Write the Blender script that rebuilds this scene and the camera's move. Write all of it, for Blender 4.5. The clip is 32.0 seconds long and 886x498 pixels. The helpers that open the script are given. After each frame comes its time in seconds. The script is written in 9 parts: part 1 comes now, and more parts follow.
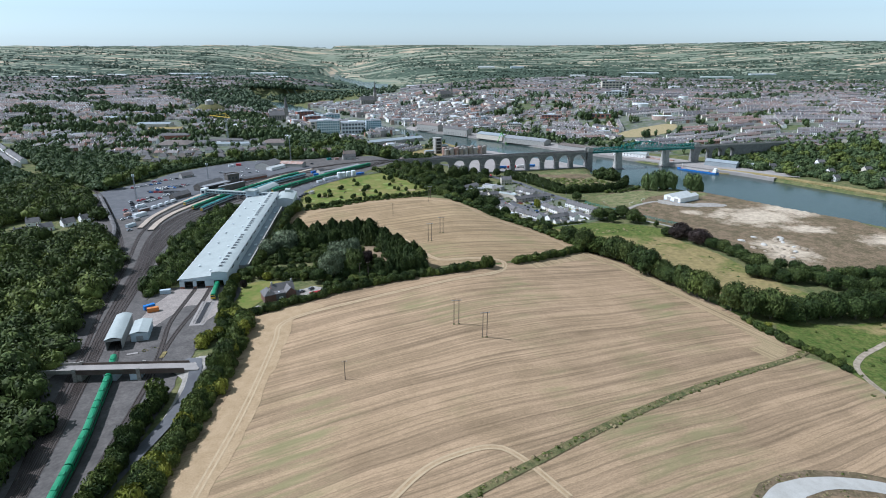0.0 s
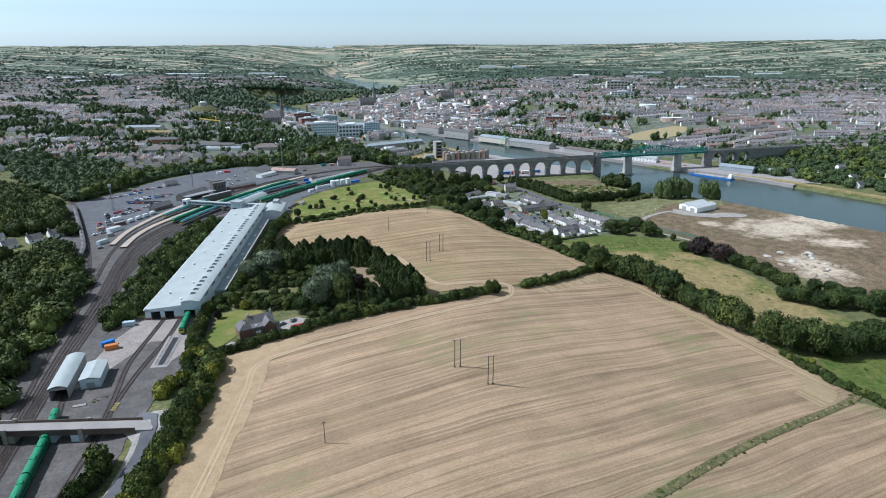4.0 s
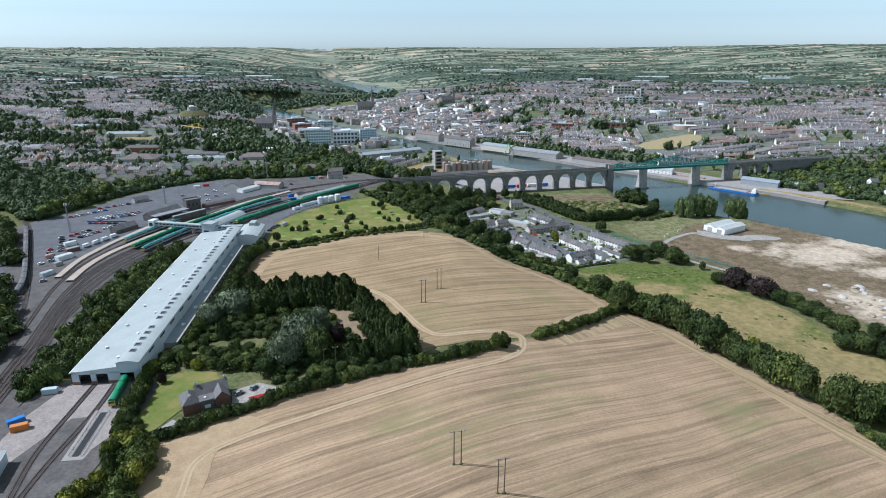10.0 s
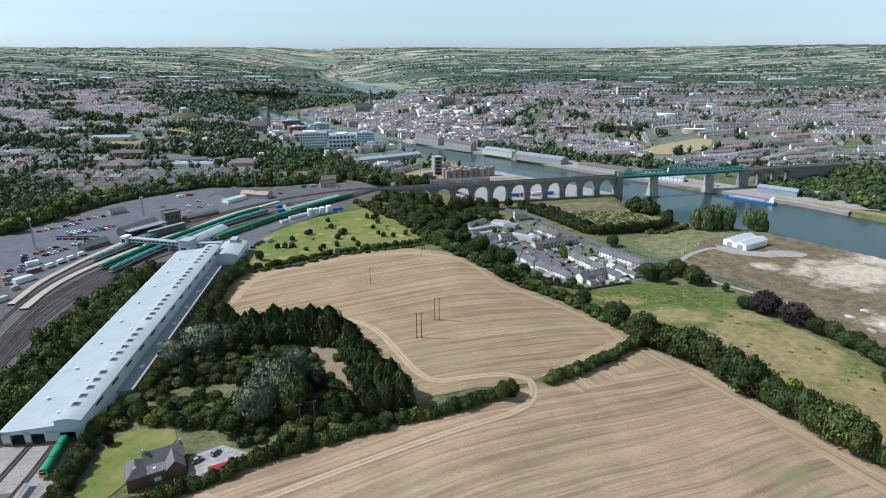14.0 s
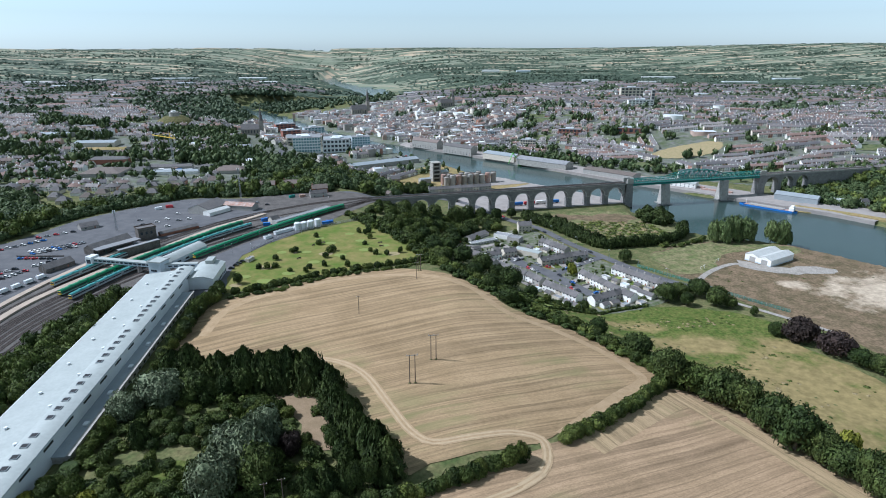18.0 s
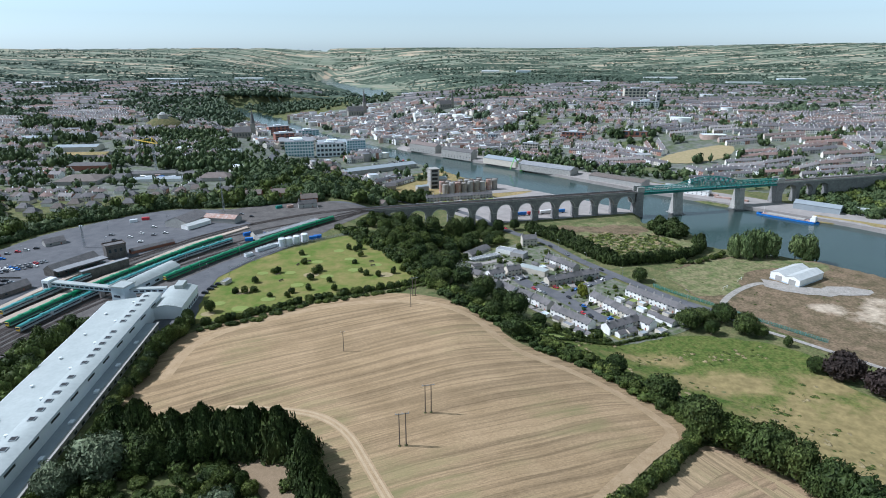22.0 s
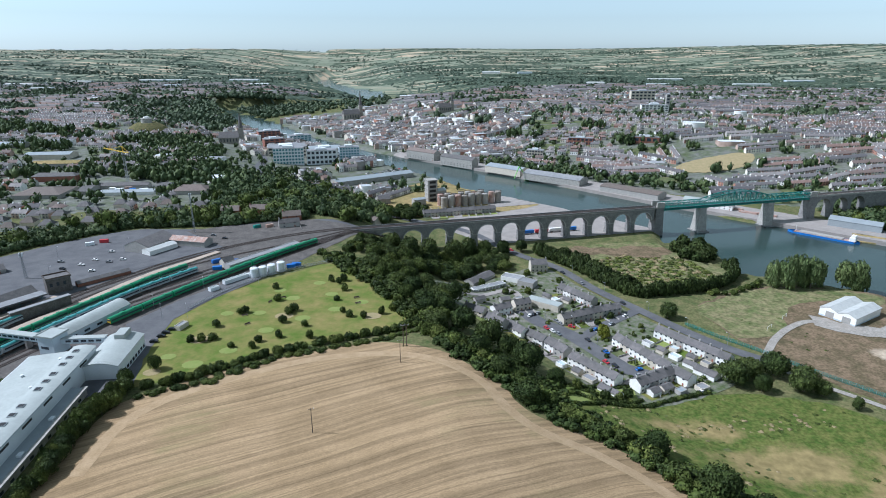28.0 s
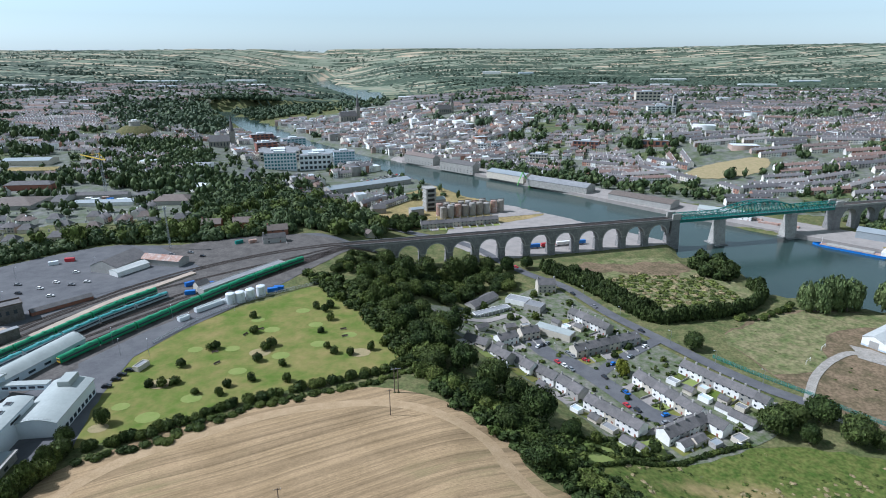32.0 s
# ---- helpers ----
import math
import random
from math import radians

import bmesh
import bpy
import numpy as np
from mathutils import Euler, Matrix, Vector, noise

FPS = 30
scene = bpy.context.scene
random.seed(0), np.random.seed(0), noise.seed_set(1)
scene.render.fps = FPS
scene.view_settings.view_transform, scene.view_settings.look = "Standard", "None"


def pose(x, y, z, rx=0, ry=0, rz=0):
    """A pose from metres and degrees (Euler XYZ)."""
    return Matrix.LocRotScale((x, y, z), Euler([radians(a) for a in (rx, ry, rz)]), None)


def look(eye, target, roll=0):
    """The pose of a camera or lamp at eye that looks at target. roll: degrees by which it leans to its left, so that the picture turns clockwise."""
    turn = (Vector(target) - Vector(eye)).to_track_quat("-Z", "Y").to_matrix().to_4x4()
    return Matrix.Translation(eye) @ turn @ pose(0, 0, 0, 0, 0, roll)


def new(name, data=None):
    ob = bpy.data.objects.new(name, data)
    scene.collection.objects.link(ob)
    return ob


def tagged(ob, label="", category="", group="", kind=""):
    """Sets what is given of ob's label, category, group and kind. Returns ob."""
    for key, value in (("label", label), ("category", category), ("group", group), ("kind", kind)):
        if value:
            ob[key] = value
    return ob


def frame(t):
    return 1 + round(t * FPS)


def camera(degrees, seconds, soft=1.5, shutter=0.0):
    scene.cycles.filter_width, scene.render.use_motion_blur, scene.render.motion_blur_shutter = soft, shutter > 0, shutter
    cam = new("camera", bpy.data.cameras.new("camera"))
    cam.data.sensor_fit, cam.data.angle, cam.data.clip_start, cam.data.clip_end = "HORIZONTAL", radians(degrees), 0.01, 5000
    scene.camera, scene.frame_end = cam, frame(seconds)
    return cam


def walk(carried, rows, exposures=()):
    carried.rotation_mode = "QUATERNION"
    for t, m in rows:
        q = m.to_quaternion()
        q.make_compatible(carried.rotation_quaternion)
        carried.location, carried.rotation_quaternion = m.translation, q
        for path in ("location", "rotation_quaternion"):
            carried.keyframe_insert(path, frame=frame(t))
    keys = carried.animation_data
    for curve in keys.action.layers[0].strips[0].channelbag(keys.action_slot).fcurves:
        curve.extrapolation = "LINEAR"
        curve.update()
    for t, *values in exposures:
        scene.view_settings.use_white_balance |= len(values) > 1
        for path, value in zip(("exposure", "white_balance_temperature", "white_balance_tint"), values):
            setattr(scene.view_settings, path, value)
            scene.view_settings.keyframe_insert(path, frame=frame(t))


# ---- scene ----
PATH = [
    (0, -0.00, 0.00, 171.50, 70.970, -0.028, -0.000),
    (0.5, 0.24, 5.43, 171.47, 70.972, -0.054, 0.040),
    (1, 0.47, 10.88, 171.44, 70.970, -0.079, 0.077),
    (1.5, 0.66, 16.35, 171.44, 70.964, -0.102, 0.108),
    (2, 0.81, 21.86, 171.46, 70.951, -0.120, 0.129),
    (3, 1.02, 32.93, 171.54, 70.921, -0.142, 0.151),
    (4, 1.18, 44.00, 171.55, 70.919, -0.134, 0.154),
    (5, 1.34, 54.99, 171.46, 70.953, -0.100, 0.151),
    (6, 1.52, 65.91, 171.35, 71.003, -0.050, 0.150),
    (7, 1.73, 76.76, 171.27, 71.051, 0.001, 0.157),
    (8, 1.96, 87.56, 171.22, 71.095, 0.046, 0.170),
    (9, 2.19, 98.31, 171.19, 71.137, 0.078, 0.187),
    (10, 2.41, 109.04, 171.16, 71.176, 0.094, 0.204),
    (11, 2.63, 119.75, 171.16, 71.206, 0.102, 0.220),
    (12, 2.84, 130.45, 171.24, 71.215, 0.113, 0.233),
    (13, 3.06, 141.15, 171.40, 71.200, 0.132, 0.241),
    (14, 3.30, 151.85, 171.57, 71.175, 0.143, 0.246),
    (15, 3.58, 162.58, 171.63, 71.159, 0.122, 0.253),
    (16, 3.89, 173.34, 171.50, 71.166, 0.056, 0.261),
    (17, 4.22, 184.13, 171.26, 71.187, -0.028, 0.266),
    (18, 4.53, 194.97, 171.04, 71.206, -0.095, 0.261),
    (19, 4.82, 205.85, 170.92, 71.212, -0.117, 0.241),
    (20, 5.09, 216.70, 170.87, 71.210, -0.109, 0.217),
    (21, 5.34, 227.43, 170.83, 71.206, -0.093, 0.202),
    (22, 5.59, 238.00, 170.77, 71.206, -0.087, 0.203),
    (23, 5.84, 248.49, 170.67, 71.211, -0.087, 0.214),
    (24, 6.07, 259.03, 170.55, 71.219, -0.081, 0.221),
    (25, 6.29, 269.71, 170.43, 71.230, -0.063, 0.215),
    (26, 6.50, 280.46, 170.31, 71.244, -0.044, 0.203),
    (27, 6.72, 291.19, 170.18, 71.262, -0.038, 0.199),
    (28, 6.97, 301.84, 170.05, 71.286, -0.054, 0.208),
    (29, 7.24, 312.45, 169.93, 71.306, -0.082, 0.225),
    (30, 7.53, 323.08, 169.83, 71.313, -0.106, 0.239),
    (31, 7.83, 333.75, 169.76, 71.306, -0.121, 0.244),
    (32, 8.14, 344.44, 169.70, 71.292, -0.131, 0.246),
]
cam = camera(73.67, 32.0, 1.0)
walk(cam, [(t, pose(x, y, z, 0, 0, yaw) @ pose(0, 0, 0, tilt) @ pose(0, 0, 0, 0, 0, lean)) for t, x, y, z, tilt, lean, yaw in PATH], exposures=[(0, 0.2, 4850, 13.5), (32, 0.2, 4850, 13.5)])


# ---- sky, sun ----
SUN_UP, SUN_FROM = 47.0, (-1.0, 0.06)
world = bpy.data.worlds.new("sky")
scene.world = world
world.use_nodes = True
wn = world.node_tree.nodes
sky = wn.new("ShaderNodeTexSky")
sky.sky_type, sky.sun_disc = "NISHITA", False
sky.sun_elevation, sky.sun_rotation = radians(SUN_UP), radians(-87)
sky.altitude, sky.air_density, sky.dust_density, sky.ozone_density = 600, 1.0, 0.55, 4.0
wn["Background"].inputs[1].default_value = 0.104
pale = wn.new("ShaderNodeHueSaturation")
pale.inputs["Hue"].default_value, pale.inputs["Saturation"].default_value = 0.478, 0.24
summer = wn.new("ShaderNodeMix")
summer.data_type, summer.blend_type = "RGBA", "MULTIPLY"
summer.inputs[0].default_value, summer.inputs[7].default_value = 1.0, (1.015, 1.05, 0.875, 1)
world.node_tree.links.new(sky.outputs[0], pale.inputs["Color"])
world.node_tree.links.new(pale.outputs[0], summer.inputs[6])
world.node_tree.links.new(summer.outputs[2], wn["Background"].inputs[0])
sun = new("sun", bpy.data.lights.new("sun", "SUN"))
sun.data.energy, sun.data.angle, sun.data.color = 5.0, radians(0.55), (1.0, 0.895, 0.74)
sun.matrix_world = look((SUN_FROM[0] * 400, SUN_FROM[1] * 400, 400 * math.tan(radians(SUN_UP))), (0, 0, 0))


# ---- materials ----
def surface(name, a, b, size=4.0, rough=0.85, metal=0.0, bump=0.0, fine=0.0, fine_size=0.4, spread=0.0, per="", gloss=0.5):
    """A surface that varies between the colours a and b over patches of that size in metres, with a finer grain, and from thing to thing."""
    m = bpy.data.materials.new(name)
    m.use_nodes = True
    n, l = m.node_tree.nodes, m.node_tree.links
    bsdf = n["Principled BSDF"]
    bsdf.inputs["Roughness"].default_value, bsdf.inputs["Metallic"].default_value = rough, metal
    bsdf.inputs["Specular IOR Level"].default_value = gloss
    geo = n.new("ShaderNodeNewGeometry")
    big = n.new("ShaderNodeTexNoise")
    big.inputs["Scale"].default_value, big.inputs["Detail"].default_value, big.inputs["Roughness"].default_value = 1 / size, 4, 0.65
    l.new(geo.outputs["Position"], big.inputs["Vector"])
    spreadn = n.new("ShaderNodeMapRange")
    spreadn.inputs[1].default_value, spreadn.inputs[2].default_value = 0.32, 0.68
    l.new(big.outputs["Fac"], spreadn.inputs[0])
    mix = n.new("ShaderNodeMix")
    mix.data_type = "RGBA"
    mix.inputs[6].default_value, mix.inputs[7].default_value = (*a, 1), (*b, 1)
    l.new(spreadn.outputs[0], mix.inputs[0])
    out = mix.outputs[2]
    small = None
    if fine or bump:
        small = n.new("ShaderNodeTexNoise")
        small.inputs["Scale"].default_value, small.inputs["Detail"].default_value = 1 / fine_size, 3
        l.new(geo.outputs["Position"], small.inputs["Vector"])
    if fine:
        hsv = n.new("ShaderNodeHueSaturation")
        rng = n.new("ShaderNodeMapRange")
        rng.inputs[1].default_value, rng.inputs[2].default_value = 0.3, 0.7
        rng.inputs[3].default_value, rng.inputs[4].default_value = 1 - fine, 1 + fine
        l.new(small.outputs["Fac"], rng.inputs[0])
        l.new(rng.outputs[0], hsv.inputs["Value"])
        l.new(out, hsv.inputs["Color"])
        out = hsv.outputs[0]
    if spread:
        hsv = n.new("ShaderNodeHueSaturation")
        rng = n.new("ShaderNodeMapRange")
        rng.inputs[3].default_value, rng.inputs[4].default_value = 1 - spread, 1 + spread
        hue = n.new("ShaderNodeMapRange")
        hue.inputs[3].default_value, hue.inputs[4].default_value = 0.5 + spread * 0.05, 0.5 - spread * 0.05
        src = geo.outputs["Random Per Island"] if per == "island" else n.new("ShaderNodeObjectInfo").outputs["Random"]
        l.new(src, rng.inputs[0])
        l.new(src, hue.inputs[0])
        l.new(rng.outputs[0], hsv.inputs["Value"])
        l.new(hue.outputs[0], hsv.inputs["Hue"])
        l.new(out, hsv.inputs["Color"])
        out = hsv.outputs[0]
    l.new(out, bsdf.inputs["Base Color"])
    if bump:
        bp = n.new("ShaderNodeBump")
        bp.inputs["Strength"].default_value, bp.inputs["Distance"].default_value = bump, 0.1
        l.new(small.outputs["Fac"], bp.inputs["Height"])
        l.new(bp.outputs[0], bsdf.inputs["Normal"])
    return m


def stubble(name, angle, pale, dark, green, pitch=7.0):
    """Cut corn: straight swaths with sharp edges, drill rows, loose straw, and greener patches that follow the swaths."""
    m = surface(name, pale, dark, 22, 0.95, fine=0.10, fine_size=0.5, gloss=0.15)
    n, l = m.node_tree.nodes, m.node_tree.links
    bsdf = n["Principled BSDF"]
    base = bsdf.inputs["Base Color"].links[0].from_socket

    def put(kind, **values):
        node = n.new(kind)
        for key, value in values.items():
            node.inputs[key.replace("_", " ")].default_value = value
        return node

    def scaled(source, a, b, c, d):
        node = n.new("ShaderNodeMapRange")
        for k, value in enumerate((a, b, c, d)):
            node.inputs[k + 1].default_value = value
        l.new(source, node.inputs[0])
        return node.outputs[0]

    def times(a, b):
        node = n.new("ShaderNodeMath")
        node.operation = "MULTIPLY"
        l.new(a, node.inputs[0])
        l.new(b, node.inputs[1])
        return node.outputs[0]

    geo = n.new("ShaderNodeNewGeometry")
    warp = put("ShaderNodeTexNoise", Scale=0.012)
    l.new(geo.outputs["Position"], warp.inputs["Vector"])
    off = n.new("ShaderNodeVectorMath")
    off.operation = "MULTIPLY_ADD"
    off.inputs[1].default_value = (9, 9, 0)
    l.new(warp.outputs["Color"], off.inputs[0])
    l.new(geo.outputs["Position"], off.inputs[2])
    rot = put("ShaderNodeMapping", Rotation=(0, 0, -angle))
    l.new(off.outputs[0], rot.inputs["Vector"])

    def streaks(along, across, detail):
        stretch = put("ShaderNodeMapping", Scale=(along, across, 0))
        l.new(rot.outputs[0], stretch.inputs["Vector"])
        tex = put("ShaderNodeTexNoise", Scale=1.0, Detail=detail, Roughness=0.65)
        l.new(stretch.outputs[0], tex.inputs["Vector"])
        return tex.outputs["Fac"]

    swath = scaled(streaks(0.006, 1.7 / pitch, 2), 0.40, 0.57, 0.79, 1.11)
    furrow = scaled(streaks(0.012, 5.2 / pitch, 2), 0.38, 0.49, 0.77, 1.04)
    straw_tex = streaks(0.5, 2.6, 3)
    straw = scaled(straw_tex, 0.34, 0.66, 0.84, 1.15)
    tone = times(times(swath, furrow), straw)
    hsv = n.new("ShaderNodeHueSaturation")
    l.new(tone, hsv.inputs["Value"])
    l.new(base, hsv.inputs["Color"])
    spots = put("ShaderNodeTexNoise", Scale=0.016, Detail=4.0)
    l.new(geo.outputs["Position"], spots.inputs["Vector"])
    regrown = times(scaled(spots.outputs["Fac"], 0.50, 0.66, 0, 1), scaled(streaks(0.02, 1.2 / pitch, 3), 0.45, 0.62, 0.05, 0.75))
    mix = n.new("ShaderNodeMix")
    mix.data_type = "RGBA"
    mix.inputs[7].default_value = (*green, 1)
    l.new(regrown, mix.inputs[0])
    l.new(hsv.outputs[0], mix.inputs[6])
    l.new(mix.outputs[2], bsdf.inputs["Base Color"])
    bp = put("ShaderNodeBump", Strength=0.4, Distance=0.12)
    l.new(straw_tex, bp.inputs["Height"])
    l.new(bp.outputs[0], bsdf.inputs["Normal"])
    return m


def assorted(name, colours, rough=0.85, vary=0.12, size=4.0, gloss=0.4):
    """A surface that takes one of several colours from piece to piece, weathered in patches."""
    m = surface(name, (0.5, 0.5, 0.5), (0.5, 0.5, 0.5), size, rough, gloss=gloss)
    n, l = m.node_tree.nodes, m.node_tree.links
    bsdf = n["Principled BSDF"]
    geo = n.new("ShaderNodeNewGeometry")
    pick = n.new("ShaderNodeValToRGB")
    pick.color_ramp.interpolation = "CONSTANT"
    e = pick.color_ramp.elements
    for i, c in enumerate(colours):
        stop = e[i] if i < 2 else e.new(i / len(colours))
        stop.position, stop.color = i / len(colours), (*c, 1)
    l.new(geo.outputs["Random Per Island"], pick.inputs[0])
    worn = n.new("ShaderNodeTexNoise")
    worn.inputs["Scale"].default_value, worn.inputs["Detail"].default_value = 1 / size, 3
    l.new(geo.outputs["Position"], worn.inputs["Vector"])
    k = n.new("ShaderNodeMapRange")
    k.inputs[1].default_value, k.inputs[2].default_value, k.inputs[3].default_value, k.inputs[4].default_value = 0.32, 0.68, 1 - vary, 1 + vary
    l.new(worn.outputs["Fac"], k.inputs[0])
    hsv = n.new("ShaderNodeHueSaturation")
    l.new(k.outputs[0], hsv.inputs["Value"])
    l.new(pick.outputs[0], hsv.inputs["Color"])
    l.new(hsv.outputs[0], bsdf.inputs["Base Color"])
    return m


def leafage(name, a, b, spread=0.3):
    """Leaves: a little light passes through them."""
    m = surface(name, tuple(c * 0.82 for c in a), tuple(c * 1.12 for c in b), 6.0, 0.65, bump=0.9, fine=0.35, fine_size=0.6, spread=spread, gloss=0.12)
    n, l = m.node_tree.nodes, m.node_tree.links
    bsdf = n["Principled BSDF"]
    base = bsdf.inputs["Base Color"].links[0].from_socket
    leaf = n.new("ShaderNodeMapRange")
    leaf.inputs[3].default_value, leaf.inputs[4].default_value = 0.55, 1.45
    l.new(n.new("ShaderNodeNewGeometry").outputs["Random Per Island"], leaf.inputs[0])
    hsv = n.new("ShaderNodeHueSaturation")
    l.new(leaf.outputs[0], hsv.inputs["Value"])
    l.new(base, hsv.inputs["Color"])
    l.new(hsv.outputs[0], bsdf.inputs["Base Color"])
    return m


def country(name):
    """Farmland: a patchwork of pasture and ripe corn with rough, darker ground between; the far fields are painted
    paler for haze.
    """
    m = surface(name, (0.070, 0.092, 0.030), (0.165, 0.150, 0.068), 7, 0.95, fine=0.3, fine_size=1.6, gloss=0.1)
    n, l = m.node_tree.nodes, m.node_tree.links
    bsdf = n["Principled BSDF"]
    base = bsdf.inputs["Base Color"].links[0].from_socket
    geo = n.new("ShaderNodeNewGeometry")
    cells = n.new("ShaderNodeTexVoronoi")
    cells.voronoi_dimensions, cells.distance = "2D", "CHEBYCHEV"
    cells.inputs["Scale"].default_value = 1.0
    strip = n.new("ShaderNodeMapping")
    strip.inputs["Rotation"].default_value, strip.inputs["Scale"].default_value = (0, 0, 0.06), (0.0085, 0.030, 1)
    l.new(geo.outputs["Position"], strip.inputs["Vector"])
    l.new(strip.outputs[0], cells.inputs["Vector"])
    sep = n.new("ShaderNodeSeparateColor")
    l.new(cells.outputs["Color"], sep.inputs[0])
    hazed_fields = n.new("ShaderNodeValToRGB")
    hazed_fields.color_ramp.interpolation = "CONSTANT"
    stops = hazed_fields.color_ramp.elements
    # pasture and corn colours, raised and greyed to carry the haze of distance
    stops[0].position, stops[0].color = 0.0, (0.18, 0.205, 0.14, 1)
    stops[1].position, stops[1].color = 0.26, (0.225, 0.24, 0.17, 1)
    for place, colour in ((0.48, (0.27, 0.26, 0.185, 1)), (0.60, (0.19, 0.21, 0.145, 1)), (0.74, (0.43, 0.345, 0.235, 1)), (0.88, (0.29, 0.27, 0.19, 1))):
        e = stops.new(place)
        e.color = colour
    l.new(sep.outputs[0], hazed_fields.inputs[0])
    pos = n.new("ShaderNodeSeparateXYZ")
    l.new(geo.outputs["Position"], pos.inputs[0])
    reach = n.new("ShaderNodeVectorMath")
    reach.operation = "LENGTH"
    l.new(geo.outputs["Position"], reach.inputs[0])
    # the haze-paled fields take over between 2300 and 2900 m
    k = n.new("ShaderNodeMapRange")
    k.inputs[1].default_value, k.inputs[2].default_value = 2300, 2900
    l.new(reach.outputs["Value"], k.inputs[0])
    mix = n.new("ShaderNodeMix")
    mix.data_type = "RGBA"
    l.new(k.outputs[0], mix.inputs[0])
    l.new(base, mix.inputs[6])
    l.new(hazed_fields.outputs[0], mix.inputs[7])
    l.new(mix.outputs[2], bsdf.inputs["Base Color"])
    return m


def patchy(name, a, b, zone_a, zones, size=9.0):
    """Open ground between the colours a and b, with bare or dry places of a third colour: (x, y, half width, half depth), frayed at the edges."""
    m = surface(name, a, b, size, 0.95, bump=0.6, fine=0.3, fine_size=1.6, gloss=0.1)
    n, l = m.node_tree.nodes, m.node_tree.links
    bsdf = n["Principled BSDF"]
    base = bsdf.inputs["Base Color"].links[0].from_socket
    geo = n.new("ShaderNodeNewGeometry")
    nearest = None
    for x, y, rx, ry in zones:
        place = n.new("ShaderNodeMapping")
        place.inputs["Location"].default_value, place.inputs["Scale"].default_value = (-x / rx, -y / ry, 0), (1 / rx, 1 / ry, 0)
        l.new(geo.outputs["Position"], place.inputs["Vector"])
        far = n.new("ShaderNodeVectorMath")
        far.operation = "LENGTH"
        l.new(place.outputs[0], far.inputs[0])
        out = far.outputs["Value"]
        if nearest is not None:
            low = n.new("ShaderNodeMath")
            low.operation = "MINIMUM"
            l.new(nearest, low.inputs[0])
            l.new(out, low.inputs[1])
            out = low.outputs[0]
        nearest = out
    fray = n.new("ShaderNodeTexNoise")
    fray.inputs["Scale"].default_value, fray.inputs["Detail"].default_value, fray.inputs["Roughness"].default_value = 0.06, 7, 0.7
    l.new(geo.outputs["Position"], fray.inputs["Vector"])
    ragged = n.new("ShaderNodeMath")
    ragged.operation = "MULTIPLY_ADD"
    ragged.inputs[1].default_value = 3.2
    l.new(fray.outputs["Fac"], ragged.inputs[0])
    l.new(nearest, ragged.inputs[2])
    k = n.new("ShaderNodeMapRange")
    k.inputs[1].default_value, k.inputs[2].default_value, k.inputs[3].default_value, k.inputs[4].default_value = 2.2, 2.9, 0.92, 0.0
    l.new(ragged.outputs[0], k.inputs[0])
    grain = n.new("ShaderNodeHueSaturation")
    grain.inputs["Color"].default_value = (*zone_a, 1)
    shade = n.new("ShaderNodeMapRange")
    shade.inputs[1].default_value, shade.inputs[2].default_value, shade.inputs[3].default_value, shade.inputs[4].default_value = 0.3, 0.7, 0.72, 1.2
    rough = n.new("ShaderNodeTexNoise")
    rough.inputs["Scale"].default_value, rough.inputs["Detail"].default_value = 0.3, 5
    l.new(geo.outputs["Position"], rough.inputs["Vector"])
    l.new(rough.outputs["Fac"], shade.inputs[0])
    l.new(shade.outputs[0], grain.inputs["Value"])
    mix = n.new("ShaderNodeMix")
    mix.data_type = "RGBA"
    l.new(k.outputs[0], mix.inputs[0])
    l.new(base, mix.inputs[6])
    l.new(grain.outputs[0], mix.inputs[7])
    l.new(mix.outputs[2], bsdf.inputs["Base Color"])
    return m


def water_mat(name):
    m = surface(name, (0.040, 0.064, 0.056), (0.030, 0.050, 0.046), 60, 0.16, gloss=0.24)
    n, l = m.node_tree.nodes, m.node_tree.links
    geo = n.new("ShaderNodeNewGeometry")
    rip = n.new("ShaderNodeTexNoise")
    rip.inputs["Scale"].default_value, rip.inputs["Detail"].default_value = 0.35, 4
    l.new(geo.outputs["Position"], rip.inputs["Vector"])
    bp = n.new("ShaderNodeBump")
    bp.inputs["Strength"].default_value, bp.inputs["Distance"].default_value = 0.22, 0.3
    l.new(rip.outputs["Fac"], bp.inputs["Height"])
    l.new(bp.outputs[0], n["Principled BSDF"].inputs["Normal"])
    return m


